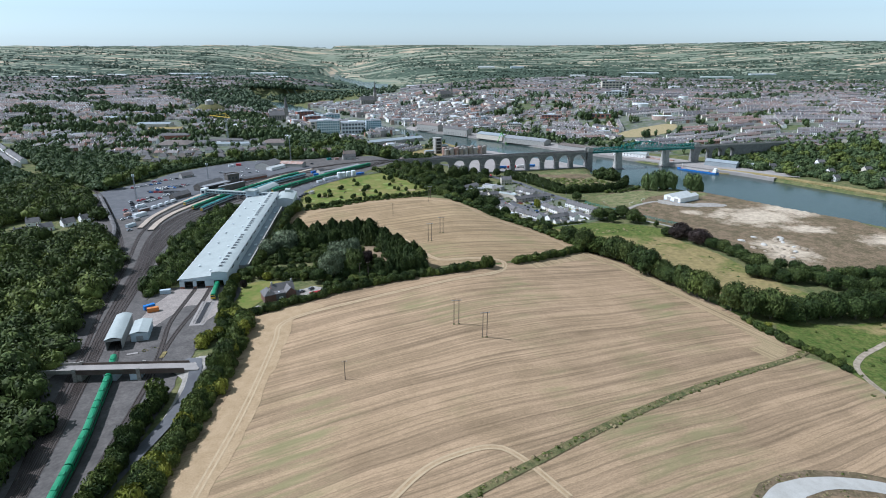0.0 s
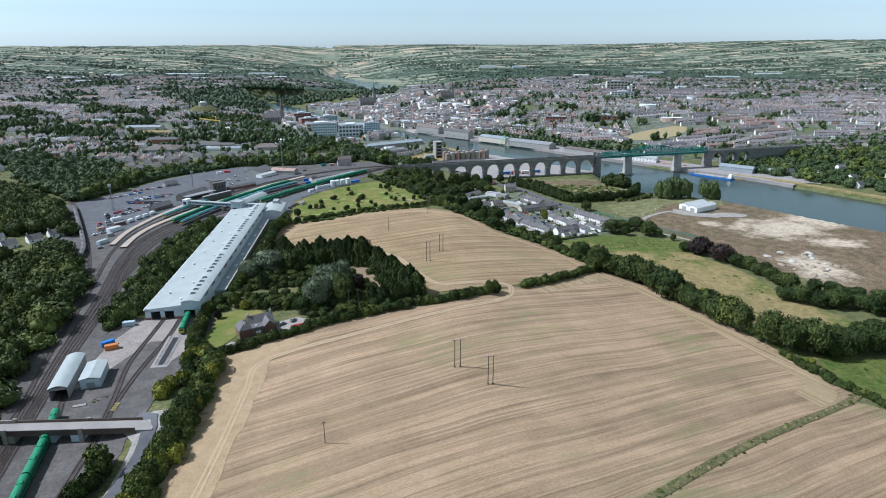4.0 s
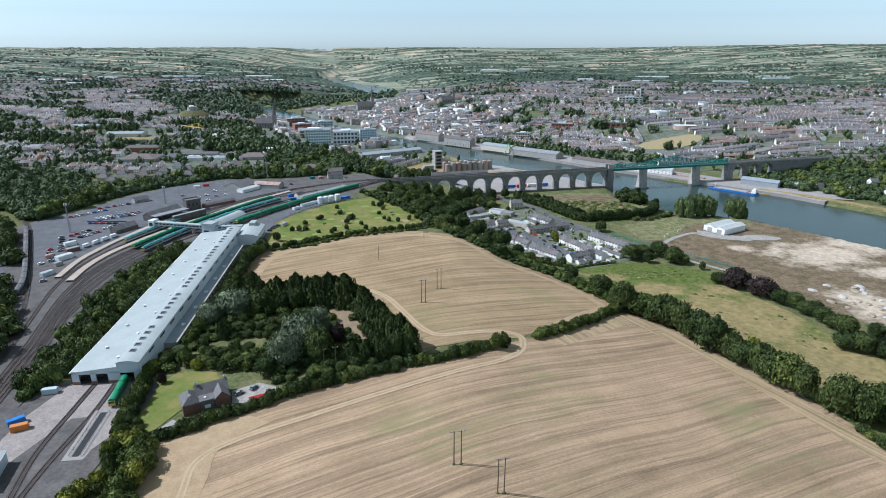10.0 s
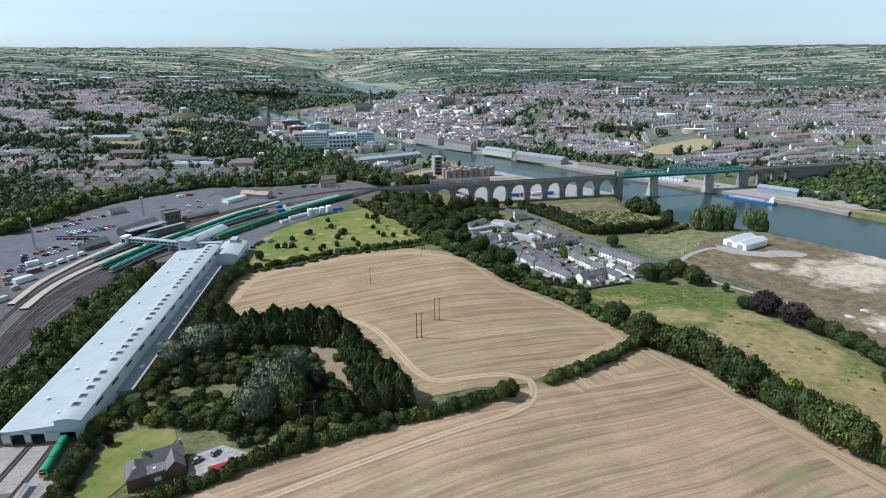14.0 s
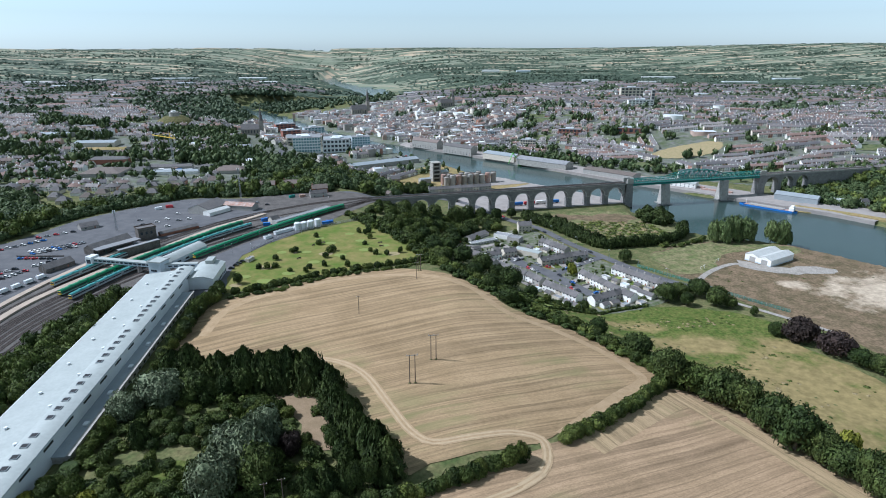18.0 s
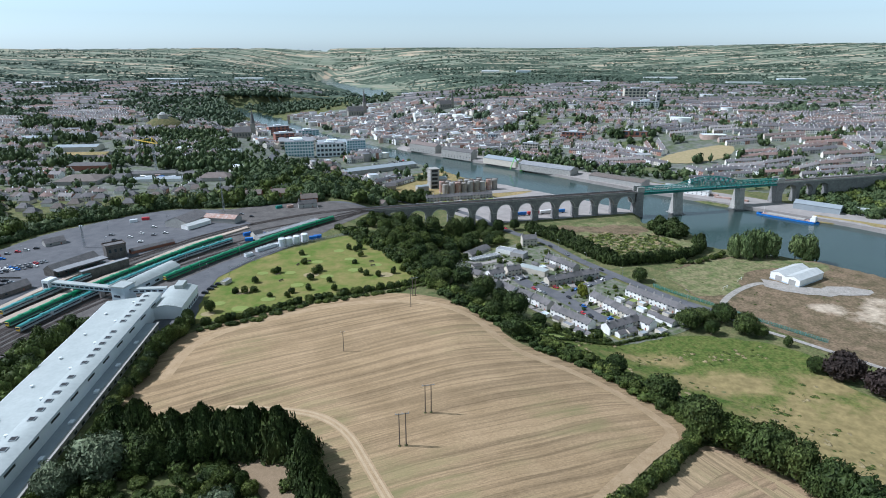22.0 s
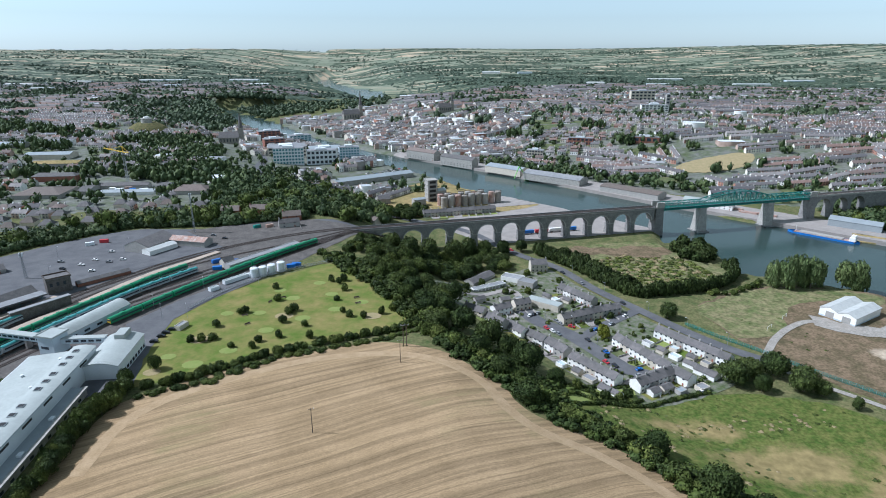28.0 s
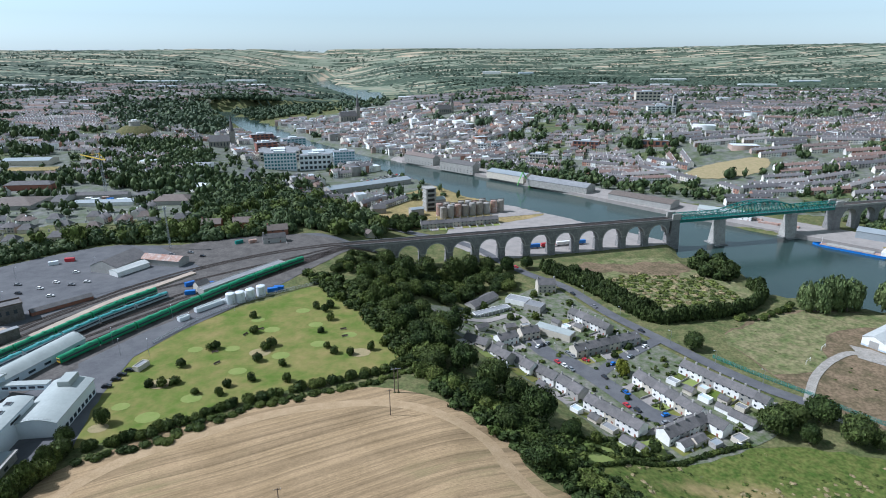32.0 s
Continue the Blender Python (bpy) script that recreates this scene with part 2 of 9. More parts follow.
M = {
    "chalk": surface("white_gravel", (0.47, 0.445, 0.40), (0.38, 0.355, 0.31), 6, 0.95, fine=0.06, gloss=0.1),
    "town": surface("town_ground", (0.17, 0.165, 0.155), (0.085, 0.105, 0.045), 16, 0.9, fine=0.25, fine_size=6, gloss=0.3),
    "garden": surface("town_gardens", (0.060, 0.092, 0.030), (0.135, 0.135, 0.06), 9, 0.95, fine=0.3, fine_size=3, gloss=0.3),
    "estate": surface("estate_ground", (0.205, 0.19, 0.165), (0.068, 0.098, 0.026), 4.0, 0.9, fine=0.15, fine_size=1.5, gloss=0.2),
    # country foliage: green lightened and greyed, distance haze put into the colour
    "far_leaf_haze": surface("haze_paled_foliage", (0.062, 0.088, 0.058), (0.09, 0.115, 0.08), 30, 0.75, fine=0.25, fine_size=5, spread=0.25, per="island", gloss=0.2),
    "country": country("country"), "water": water_mat("river_water"),
    "field": stubble("stubble", radians(28), (0.366, 0.256, 0.152), (0.278, 0.195, 0.112), (0.21, 0.195, 0.086)),
    "headland": stubble("headland_stubble", radians(-58), (0.375, 0.275, 0.158), (0.30, 0.222, 0.12), (0.24, 0.23, 0.10), 5.0),
    "field_up": stubble("stubble_upper", radians(26), (0.335, 0.238, 0.132), (0.262, 0.184, 0.098), (0.20, 0.185, 0.078)),
    "margin": surface("field_margin", (0.40, 0.292, 0.172), (0.315, 0.225, 0.125), 5, 0.95, fine=0.12, fine_size=0.6, gloss=0.1),
    "wheel": surface("wheel_track", (0.46, 0.352, 0.215), (0.385, 0.29, 0.175), 3, 0.95, fine=0.08, gloss=0.1),
    "bank": surface("dry_bank", (0.07, 0.082, 0.03), (0.18, 0.15, 0.07), 4, 0.95, fine=0.2, fine_size=1, gloss=0.1),
    "lawn": surface("mown_lawn", (0.10, 0.145, 0.023), (0.23, 0.192, 0.068), 12, 0.95, fine=0.07, fine_size=2.5, gloss=0.1),
    "green": surface("putting_green", (0.19, 0.235, 0.06), (0.235, 0.255, 0.08), 4, 0.95, fine=0.05, gloss=0.1),
    "dry": surface("dry_turf", (0.34, 0.27, 0.15), (0.26, 0.22, 0.11), 4, 0.95, fine=0.1, gloss=0.1),
    "meadow": patchy("rough_meadow", (0.054, 0.092, 0.015), (0.142, 0.145, 0.040), (0.265, 0.205, 0.09), [(190, 455, 50, 48), (152, 506, 34, 13), (218, 400, 34, 50), (120, 530, 22, 8), (172, 420, 30, 36), (205, 505, 16, 10), (280, 330, 22, 8)], 5.0),
    "straw": surface("dry_grassland", (0.33, 0.245, 0.115), (0.205, 0.175, 0.07), 16, 0.95, fine=0.3, fine_size=2, gloss=0.1),
    "waste": patchy("waste_ground", (0.095, 0.080, 0.042), (0.21, 0.15, 0.095), (0.50, 0.41, 0.30), [(322, 585, 38, 30), (292, 478, 20, 26), (372, 612, 26, 26), (262, 600, 10, 8), (402, 500, 22, 20), (350, 540, 22, 12)], 8.0),
    "waste_green": surface("waste_grass", (0.10, 0.125, 0.042), (0.22, 0.19, 0.10), 7, 0.95, fine=0.35, fine_size=2.2, gloss=0.1),
    "pale": surface("pale_rubble", (0.40, 0.335, 0.255), (0.23, 0.185, 0.125), 7, 0.95, fine=0.15, fine_size=1.5, gloss=0.1),
    "ballast": surface("ballast", (0.082, 0.074, 0.068), (0.136, 0.122, 0.110), 7, 0.95, fine=0.18, fine_size=1.2, gloss=0.2),
    "sleepers": surface("stained_ballast", (0.048, 0.040, 0.036), (0.078, 0.064, 0.056), 5, 0.95, fine=0.2, fine_size=0.7, gloss=0.2),
    "rail": surface("rail_steel", (0.10, 0.075, 0.06), (0.16, 0.13, 0.11), 6, 0.5, 0.6),
    "gravel": surface("grey_gravel", (0.36, 0.33, 0.29), (0.26, 0.235, 0.20), 5, 0.95, fine=0.2, fine_size=1.0, gloss=0.1),
    "roof_white": surface("weathered_white_sheeting", (0.52, 0.52, 0.49), (0.43, 0.43, 0.405), 5, 0.6, fine=0.06, fine_size=1.2),
    "stone_dark": surface("dark_rubble_stone", (0.095, 0.085, 0.075), (0.15, 0.135, 0.12), 2.5, 0.95, bump=0.4, fine=0.2, fine_size=0.7, gloss=0.2),
    "concrete": surface("yard_concrete", (0.26, 0.235, 0.215), (0.34, 0.305, 0.275), 8, 0.9, fine=0.08, gloss=0.2),
    "yard": surface("stained_yard_concrete", (0.24, 0.205, 0.18), (0.33, 0.285, 0.25), 6, 0.9, fine=0.18, fine_size=0.8, gloss=0.2),
    "asphalt": surface("asphalt", (0.095, 0.094, 0.10), (0.138, 0.136, 0.138), 9, 0.9, fine=0.08, gloss=0.2),
    "paving": surface("platform_paving", (0.44, 0.36, 0.28), (0.35, 0.285, 0.225), 7, 0.9, fine=0.08, gloss=0.2),
    "stone": surface("viaduct_limestone", (0.16, 0.155, 0.15), (0.245, 0.235, 0.22), 5, 0.9, bump=0.4, fine=0.22, fine_size=1.1, gloss=0.2),
    "stone_pale": surface("pale_ashlar", (0.40, 0.38, 0.34), (0.29, 0.275, 0.25), 3, 0.9, fine=0.15, fine_size=1.0, gloss=0.2),
    "wall_stone": surface("rubble_wall", (0.24, 0.22, 0.19), (0.33, 0.30, 0.26), 2.5, 0.95, bump=0.5, fine=0.2, fine_size=0.6, gloss=0.2),
    "truss": surface("green_bridge_paint", (0.018, 0.19, 0.155), (0.025, 0.15, 0.125), 5, 0.45, fine=0.1),
    "tin": surface("pale_roof_sheeting", (0.325, 0.345, 0.325), (0.38, 0.40, 0.375), 9, 0.6, 0.0, fine=0.06, fine_size=1.5),
    "tin_grey": surface("grey_roof_sheeting", (0.33, 0.355, 0.365), (0.27, 0.295, 0.31), 9, 0.5, 0.1, fine=0.06),
    "cladding": surface("white_cladding", (0.72, 0.735, 0.74), (0.64, 0.655, 0.66), 12, 0.5, fine=0.03),
    "blue_clad": surface("pale_blue_cladding", (0.52, 0.58, 0.615), (0.45, 0.51, 0.55), 12, 0.5, fine=0.03),
    "white": surface("white_render", (0.82, 0.80, 0.76), (0.72, 0.70, 0.66), 3, 0.85, fine=0.05, spread=0.08),
    "cream": surface("cream_render", (0.58, 0.52, 0.42), (0.50, 0.45, 0.37), 3, 0.85, fine=0.05, spread=0.12),
    "grey_render": surface("grey_dash", (0.37, 0.35, 0.32), (0.30, 0.285, 0.26), 3, 0.9, fine=0.08, spread=0.12),
    "brick": surface("red_brick", (0.28, 0.12, 0.075), (0.22, 0.10, 0.07), 2, 0.9, fine=0.12, spread=0.15),
    "brick_brown": surface("brown_brick", (0.16, 0.085, 0.06), (0.12, 0.07, 0.052), 2, 0.9, fine=0.15, spread=0.1),
    "slate": surface("slate_roof", (0.088, 0.082, 0.080), (0.14, 0.128, 0.12), 3, 0.8, fine=0.12, fine_size=0.5, spread=0.2),
    "tile": surface("brown_tile_roof", (0.125, 0.098, 0.082), (0.17, 0.138, 0.115), 3, 0.85, fine=0.12, fine_size=0.5, spread=0.2),
    "felt": surface("flat_felt_roof", (0.20, 0.20, 0.205), (0.27, 0.27, 0.27), 5, 0.9, fine=0.1, spread=0.15),
    "glass": surface("window_glass", (0.03, 0.04, 0.05), (0.045, 0.055, 0.07), 3, 0.08),
    "teal_glass": surface("teal_glazing", (0.05, 0.16, 0.19), (0.07, 0.2, 0.23), 6, 0.12),
    "dark": surface("dark_opening", (0.02, 0.02, 0.022), (0.03, 0.03, 0.032), 3, 0.9),
    "train_green": surface("green_carriage_paint", (0.012, 0.17, 0.06), (0.018, 0.20, 0.075), 8, 0.35, fine=0.05),
    "train_roof": surface("green_carriage_roof", (0.016, 0.19, 0.075), (0.03, 0.215, 0.095), 4, 0.5, fine=0.1),
    "train_teal": surface("teal_carriage_paint", (0.055, 0.235, 0.225), (0.08, 0.27, 0.26), 8, 0.45, fine=0.05),
    "train_grey": surface("grey_carriage_side", (0.26, 0.29, 0.30), (0.32, 0.35, 0.355), 8, 0.4, fine=0.05),
    "train_pale": surface("pale_carriage_band", (0.45, 0.50, 0.52), (0.5, 0.55, 0.56), 8, 0.35),
    "yellow": surface("yellow_paint", (0.62, 0.42, 0.03), (0.55, 0.36, 0.03), 4, 0.5),
    "blue": surface("blue_paint", (0.02, 0.12, 0.42), (0.03, 0.16, 0.5), 4, 0.45, spread=0.1),
    "red": surface("red_paint", (0.5, 0.03, 0.04), (0.42, 0.035, 0.045), 4, 0.5),
    "rust": surface("rusted_sheeting", (0.30, 0.13, 0.075), (0.42, 0.36, 0.32), 3, 0.8, fine=0.2, fine_size=0.8),
    "orange": surface("orange_paint", (0.55, 0.2, 0.03), (0.5, 0.17, 0.03), 4, 0.5),
    "lime": surface("lime_green_paint", (0.2, 0.55, 0.08), (0.16, 0.48, 0.07), 4, 0.5),
    "steel": surface("galvanised_steel", (0.30, 0.31, 0.32), (0.37, 0.38, 0.39), 3, 0.45, 0.5),
    "wood": surface("weathered_pole_wood", (0.10, 0.075, 0.055), (0.14, 0.105, 0.08), 1, 0.9, fine=0.15),
    "bark": surface("bark", (0.10, 0.08, 0.06), (0.15, 0.12, 0.09), 0.8, 0.95, fine=0.2),
    "soil": surface("bare_soil", (0.21, 0.155, 0.092), (0.27, 0.20, 0.125), 5, 0.95, fine=0.15, gloss=0.1),
    "leaf": leafage("broad_leaves", (0.026, 0.041, 0.0115), (0.061, 0.081, 0.0205)),
    "leaf_light": leafage("light_leaves", (0.054, 0.077, 0.016), (0.095, 0.115, 0.026)),
    "leaf_dark": leafage("dark_conifer_needles", (0.026, 0.040, 0.012), (0.056, 0.074, 0.02), 0.2),
    "leaf_grey": leafage("grey_willow_leaves", (0.095, 0.118, 0.062), (0.165, 0.185, 0.105), 0.2),
    "leaf_poplar": leafage("poplar_leaves", (0.085, 0.12, 0.038), (0.135, 0.165, 0.06), 0.15),
    "leaf_yellow": leafage("yellow_green_leaves", (0.16, 0.17, 0.02), (0.21, 0.21, 0.03), 0.15),
    "leaf_purple": leafage("copper_beech_leaves", (0.028, 0.021, 0.018), (0.042, 0.03, 0.025), 0.2),
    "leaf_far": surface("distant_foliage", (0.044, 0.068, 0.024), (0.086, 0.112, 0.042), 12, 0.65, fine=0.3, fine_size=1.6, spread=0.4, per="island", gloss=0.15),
    # outskirt foliage: a milder step of the same haze in its green
    "leaf_mid_haze": surface("outskirt_haze_foliage", (0.056, 0.082, 0.042), (0.092, 0.118, 0.06), 12, 0.65, fine=0.3, fine_size=2.5, spread=0.35, per="island", gloss=0.2),
    "gable_far": assorted("town_gables", [(0.74, 0.72, 0.68), (0.42, 0.39, 0.36), (0.62, 0.58, 0.52), (0.30, 0.17, 0.13), (0.78, 0.77, 0.74)]),
    "roof_far": assorted("town_roofs", [(0.125, 0.114, 0.112), (0.165, 0.150, 0.145), (0.19, 0.13, 0.108), (0.10, 0.095, 0.096), (0.22, 0.20, 0.188), (0.15, 0.115, 0.10), (0.14, 0.13, 0.128)], 0.85, 0.14, 3.0, 0.25),
    "wall_far": assorted("town_walls", [(0.84, 0.82, 0.77), (0.68, 0.61, 0.50), (0.46, 0.43, 0.39), (0.82, 0.80, 0.76), (0.36, 0.19, 0.13), (0.55, 0.52, 0.47), (0.74, 0.69, 0.59), (0.32, 0.29, 0.26), (0.85, 0.83, 0.78), (0.42, 0.31, 0.25)]),
    "flat_far": assorted("town_flat_roofs", [(0.24, 0.245, 0.255), (0.42, 0.44, 0.45), (0.16, 0.16, 0.168), (0.62, 0.64, 0.65), (0.30, 0.30, 0.30)], 0.75),
}



# ---- the lie of the land: metres above the water; x across the walk, y along it ----
RIVER = [(1500, -300, 70), (800, 230, 75), (480, 605, 68), (361, 757, 72), (290, 808, 85), (258, 885, 50), (206, 935, 48), (134, 1007, 50),
         (77, 1065, 54), (20, 1135, 42), (-80, 1245, 32), (-150, 1315, 30), (-300, 1510, 30), (-430, 1720, 38), (-540, 1880, 36), (-640, 2030, 34),
         (-460, 2230, 36), (-262, 2400, 46), (-262, 2560, 58), (-330, 2790, 78), (-455, 2990, 66), (-570, 3270, 74), (-650, 3560, 52), (-690, 3860, 30), (-720, 4060, 6)]


def ramp(v, a, b):
    u = np.clip((v - a) / (b - a), 0, 1)
    return u * u * (3 - 2 * u)


def river_gap(x, y):
    """The distance from the water's edge, negative in the water, and whether the place lies north of the river."""
    x, y = np.asarray(x, float), np.asarray(y, float)
    best, north = np.full(np.broadcast(x, y).shape, 1e9), np.zeros(np.broadcast(x, y).shape, bool)
    for (ax, ay, aw), (bx, by, bw) in zip(RIVER, RIVER[1:]):
        dx, dy = bx - ax, by - ay
        u = np.clip(((x - ax) * dx + (y - ay) * dy) / (dx * dx + dy * dy), 0, 1)
        d = np.hypot(x - ax - u * dx, y - ay - u * dy) - (aw + u * (bw - aw))
        near = d < best
        best, north = np.where(near, d, best), np.where(near, dx * (y - ay) - dy * (x - ax) < 0, north)
    return best, north


SCARP_Y = [0, 300, 420, 520, 600, 680, 780, 900, 1000, 1200, 1600]
SCARP_X = [140, 132, 110, 68, 30, 2, -40, -110, -190, -320, -520]
SCARP_W = [130, 120, 110, 60, 36, 36, 40, 60, 80, 110, 120]


def land(x, y):
    x, y = np.asarray(x, float), np.asarray(y, float)
    gap, north = river_gap(x, y)
    far = np.hypot(x, y)
    # southern bank: railway plateau, the field's dome, the scarp down to the flats
    dome = 4.6 * np.exp(-((x + 15) / 95) ** 2) * (1 - ramp(y, 480, 600))
    top = 28.3 + dome + 9 * ramp(-x, 350, 900) * ramp(y, 500, 1500)
    mid, wide = np.interp(y, SCARP_Y, SCARP_X), np.interp(y, SCARP_Y, SCARP_W)
    u = np.clip((x - mid + wide) / (2 * wide), 0, 1)
    u = np.maximum(u - 0.045 * (1 - np.exp(-u / 0.045)), 0)
    u = 0.6 * u + 0.4 * u * u * (3 - 2 * u)
    south = 4.2 + (top - 4.2) * (1 - u)
    # northern bank: quay, then the town's hill
    hill = 3.6 + 40 * ramp(gap, 70, 420) - 12 * ramp(gap, 700, 1500)
    z = np.where(north, hill, south)
    # rolling country beyond the town, rising to the skyline
    z = z + 2.5 * ramp(far, 1500, 2600) * (np.sin(x / 310 + 1.3) * np.cos(y / 270) + 0.6 * np.sin(y / 190 + x / 420)) * ramp(gap, 20, 260)
    rise = ramp(far, 3100, 5100) ** 1.1
    z = z + rise * (136 + 30 * ramp(x, 300, 2600) + 3 * np.sin(x / 330 + 0.7)) * ramp(gap, 10, 850)
    # mounds that carry the road up to the bridge over the railway
    z = z + 4.2 * np.exp(-((x + 111) / 10) ** 2 - ((y - 240) / 14) ** 2) + 5.0 * np.exp(-((x + 188) / 13) ** 2 - ((y - 226) / 14) ** 2)
    # banks, and the low spit upstream of the viaduct
    z = np.where(gap < 6, np.minimum(z, -2.5 + (gap + 5) * 0.6), z)
    return np.maximum(z, np.minimum(2.6 - 2.8 * (((x - 218) / 26) ** 2 + ((y - 782) / 42) ** 2), 1.8))


def ground_at(x, y):
    return float(land(x, y))



# ---- mesh kit ----
from mathutils.geometry import tessellate_polygon

rng = random.Random(7)


def mesh_ob(name, verts, faces, mats, parent=None, slots=None, smooth=False):
    me = bpy.data.meshes.new(name)
    me.from_pydata([tuple(map(float, v)) for v in verts], [], faces)
    for m in (mats if isinstance(mats, (list, tuple)) else [mats]):
        me.materials.append(M[m])
    if slots is not None:
        me.polygons.foreach_set("material_index", slots)
    if smooth:
        me.polygons.foreach_set("use_smooth", [True] * len(me.polygons))
    me.update()
    ob = new(name, me)
    if parent is not None:
        ob.parent = parent
    return ob


def link_ob(name, data, parent=None, m=None):
    ob = new(name, data)
    if parent is not None:
        ob.parent = parent
    if m is not None:
        ob.matrix_basis = m
    return ob


def part(name, bm, material, parent, label=""):
    me = bpy.data.meshes.new(name)
    bm.to_mesh(me)
    bm.free()
    me.materials.append(M[material])
    ob = new(name, me)
    ob.parent = parent
    return tagged(ob, label) if label else ob


def root(name, x, y, z, turn=0.0, label="", category="", group="", kind=""):
    ob = new(name)
    ob.empty_display_size = 0.5
    ob.matrix_basis = Matrix.LocRotScale((x, y, z), Euler((0, 0, turn)), None)
    return tagged(ob, label, category, group, kind)


def box_bm(boxes, bevel=0.0):
    """Boxes as (x0, y0, z0, x1, y1, z1) in one bmesh."""
    bm = bmesh.new()
    for x0, y0, z0, x1, y1, z1 in boxes:
        v = [bm.verts.new((x, y, z)) for z in (z0, z1) for x, y in ((x0, y0), (x1, y0), (x1, y1), (x0, y1))]
        for f in ((3, 2, 1, 0), (4, 5, 6, 7), (0, 1, 5, 4), (1, 2, 6, 5), (2, 3, 7, 6), (3, 0, 4, 7)):
            bm.faces.new([v[i] for i in f])
    if bevel:
        bmesh.ops.bevel(bm, geom=bm.edges[:], offset=bevel, segments=1, affect="EDGES")
    return bm


def prism_bm(profile, y0, y1):
    """A closed profile in x and z, drawn out from y0 to y1."""
    bm = bmesh.new()
    a = [bm.verts.new((x, y0, z)) for x, z in profile]
    b = [bm.verts.new((x, y1, z)) for x, z in profile]
    n = len(profile)
    bm.faces.new(a)
    bm.faces.new(b[::-1])
    for i in range(n):
        bm.faces.new((a[i], b[i], b[(i + 1) % n], a[(i + 1) % n]))
    bmesh.ops.recalc_face_normals(bm, faces=bm.faces[:])
    return bm


def tube_bm(rings, sides=10):
    """A round body from (x, y, z, radius) rings."""
    bm = bmesh.new()
    loops = []
    for x, y, z, r in rings:
        loops.append([bm.verts.new((x + r * math.cos(2 * math.pi * i / sides), y + r * math.sin(2 * math.pi * i / sides), z)) for i in range(sides)])
    for p, q in zip(loops, loops[1:]):
        for i in range(sides):
            bm.faces.new((p[i], p[(i + 1) % sides], q[(i + 1) % sides], q[i]))
    bm.faces.new(loops[0][::-1])
    bm.faces.new(loops[-1])
    return bm


def bar_bm(bars):
    """Square bars between pairs of points: (ax, ay, az, bx, by, bz, thickness)."""
    bm = bmesh.new()
    for ax, ay, az, bx, by, bz, t in bars:
        a, b = Vector((ax, ay, az)), Vector((bx, by, bz))
        w = (b - a).normalized()
        u = w.cross(Vector((0, 0, 1)))
        u = u.normalized() if u.length > 1e-3 else Vector((1, 0, 0))
        v = w.cross(u)
        ring = [(-1, -1), (1, -1), (1, 1), (-1, 1)]
        p = [bm.verts.new(a + (u * i + v * j) * t / 2) for i, j in ring]
        q = [bm.verts.new(b + (u * i + v * j) * t / 2) for i, j in ring]
        bm.faces.new(p[::-1])
        bm.faces.new(q)
        for i in range(4):
            bm.faces.new((p[i], p[(i + 1) % 4], q[(i + 1) % 4], q[i]))
    return bm


def spline(points, step):
    """Points along a smooth curve through the given ones."""
    p = [np.array(q, float) for q in points]
    p = [2 * p[0] - p[1]] + p + [2 * p[-1] - p[-2]]
    out = []
    for a, b, c, d in zip(p, p[1:], p[2:], p[3:]):
        n = max(1, int(np.linalg.norm(c - b) / step))
        for i in range(n):
            t = i / n
            out.append(0.5 * ((2 * b) + (c - a) * t + (2 * a - 5 * b + 4 * c - d) * t * t + (3 * b - a - 3 * c + d) * t ** 3))
    out.append(p[-2])
    return np.array(out)


def sideways(line):
    d = np.gradient(line[:, :2], axis=0)
    d /= np.maximum(np.linalg.norm(d, axis=1), 1e-9)[:, None]
    return np.stack([d[:, 1], -d[:, 0]], 1)


def ribbon(name, points, width, material, lift=0.3, step=5.0, level=None, parent=None, shift=0.0, thick=0.0):
    """A strip along a curve, laid on the land or at one level."""
    line = spline(points, step)
    side = sideways(line)
    a, b = line[:, :2] + side * (shift - width / 2), line[:, :2] + side * (shift + width / 2)
    if level is None:
        za, zb = land(a[:, 0], a[:, 1]) + lift, land(b[:, 0], b[:, 1]) + lift
    else:
        za = zb = np.full(len(line), level + lift)
    n = len(line)
    v = [(*p, z) for p, z in zip(a, za)] + [(*p, z) for p, z in zip(b, zb)]
    f = [(i, n + i, n + i + 1, i + 1) for i in range(n - 1)]
    if thick:
        v += [(x, y, z - thick) for x, y, z in v]
        f += [(i + 2 * n, i, i + 1, i + 1 + 2 * n) for i in range(n - 1)] + [(n + i, n + i + 2 * n, n + i + 1 + 2 * n, n + i + 1) for i in range(n - 1)]
    return mesh_ob(name, v, f, material, parent)


def grown(outline, d):
    """The outline, pushed outward."""
    p = np.array(outline, float)
    area = np.sum(p[:, 0] * np.roll(p[:, 1], -1) - p[:, 1] * np.roll(p[:, 0], -1))
    run = np.roll(p, -1, 0) - np.roll(p, 1, 0)
    run /= np.linalg.norm(run, axis=1)[:, None]
    return [tuple(q) for q in p + np.stack([run[:, 1], -run[:, 0]], 1) * (d if area > 0 else -d)]


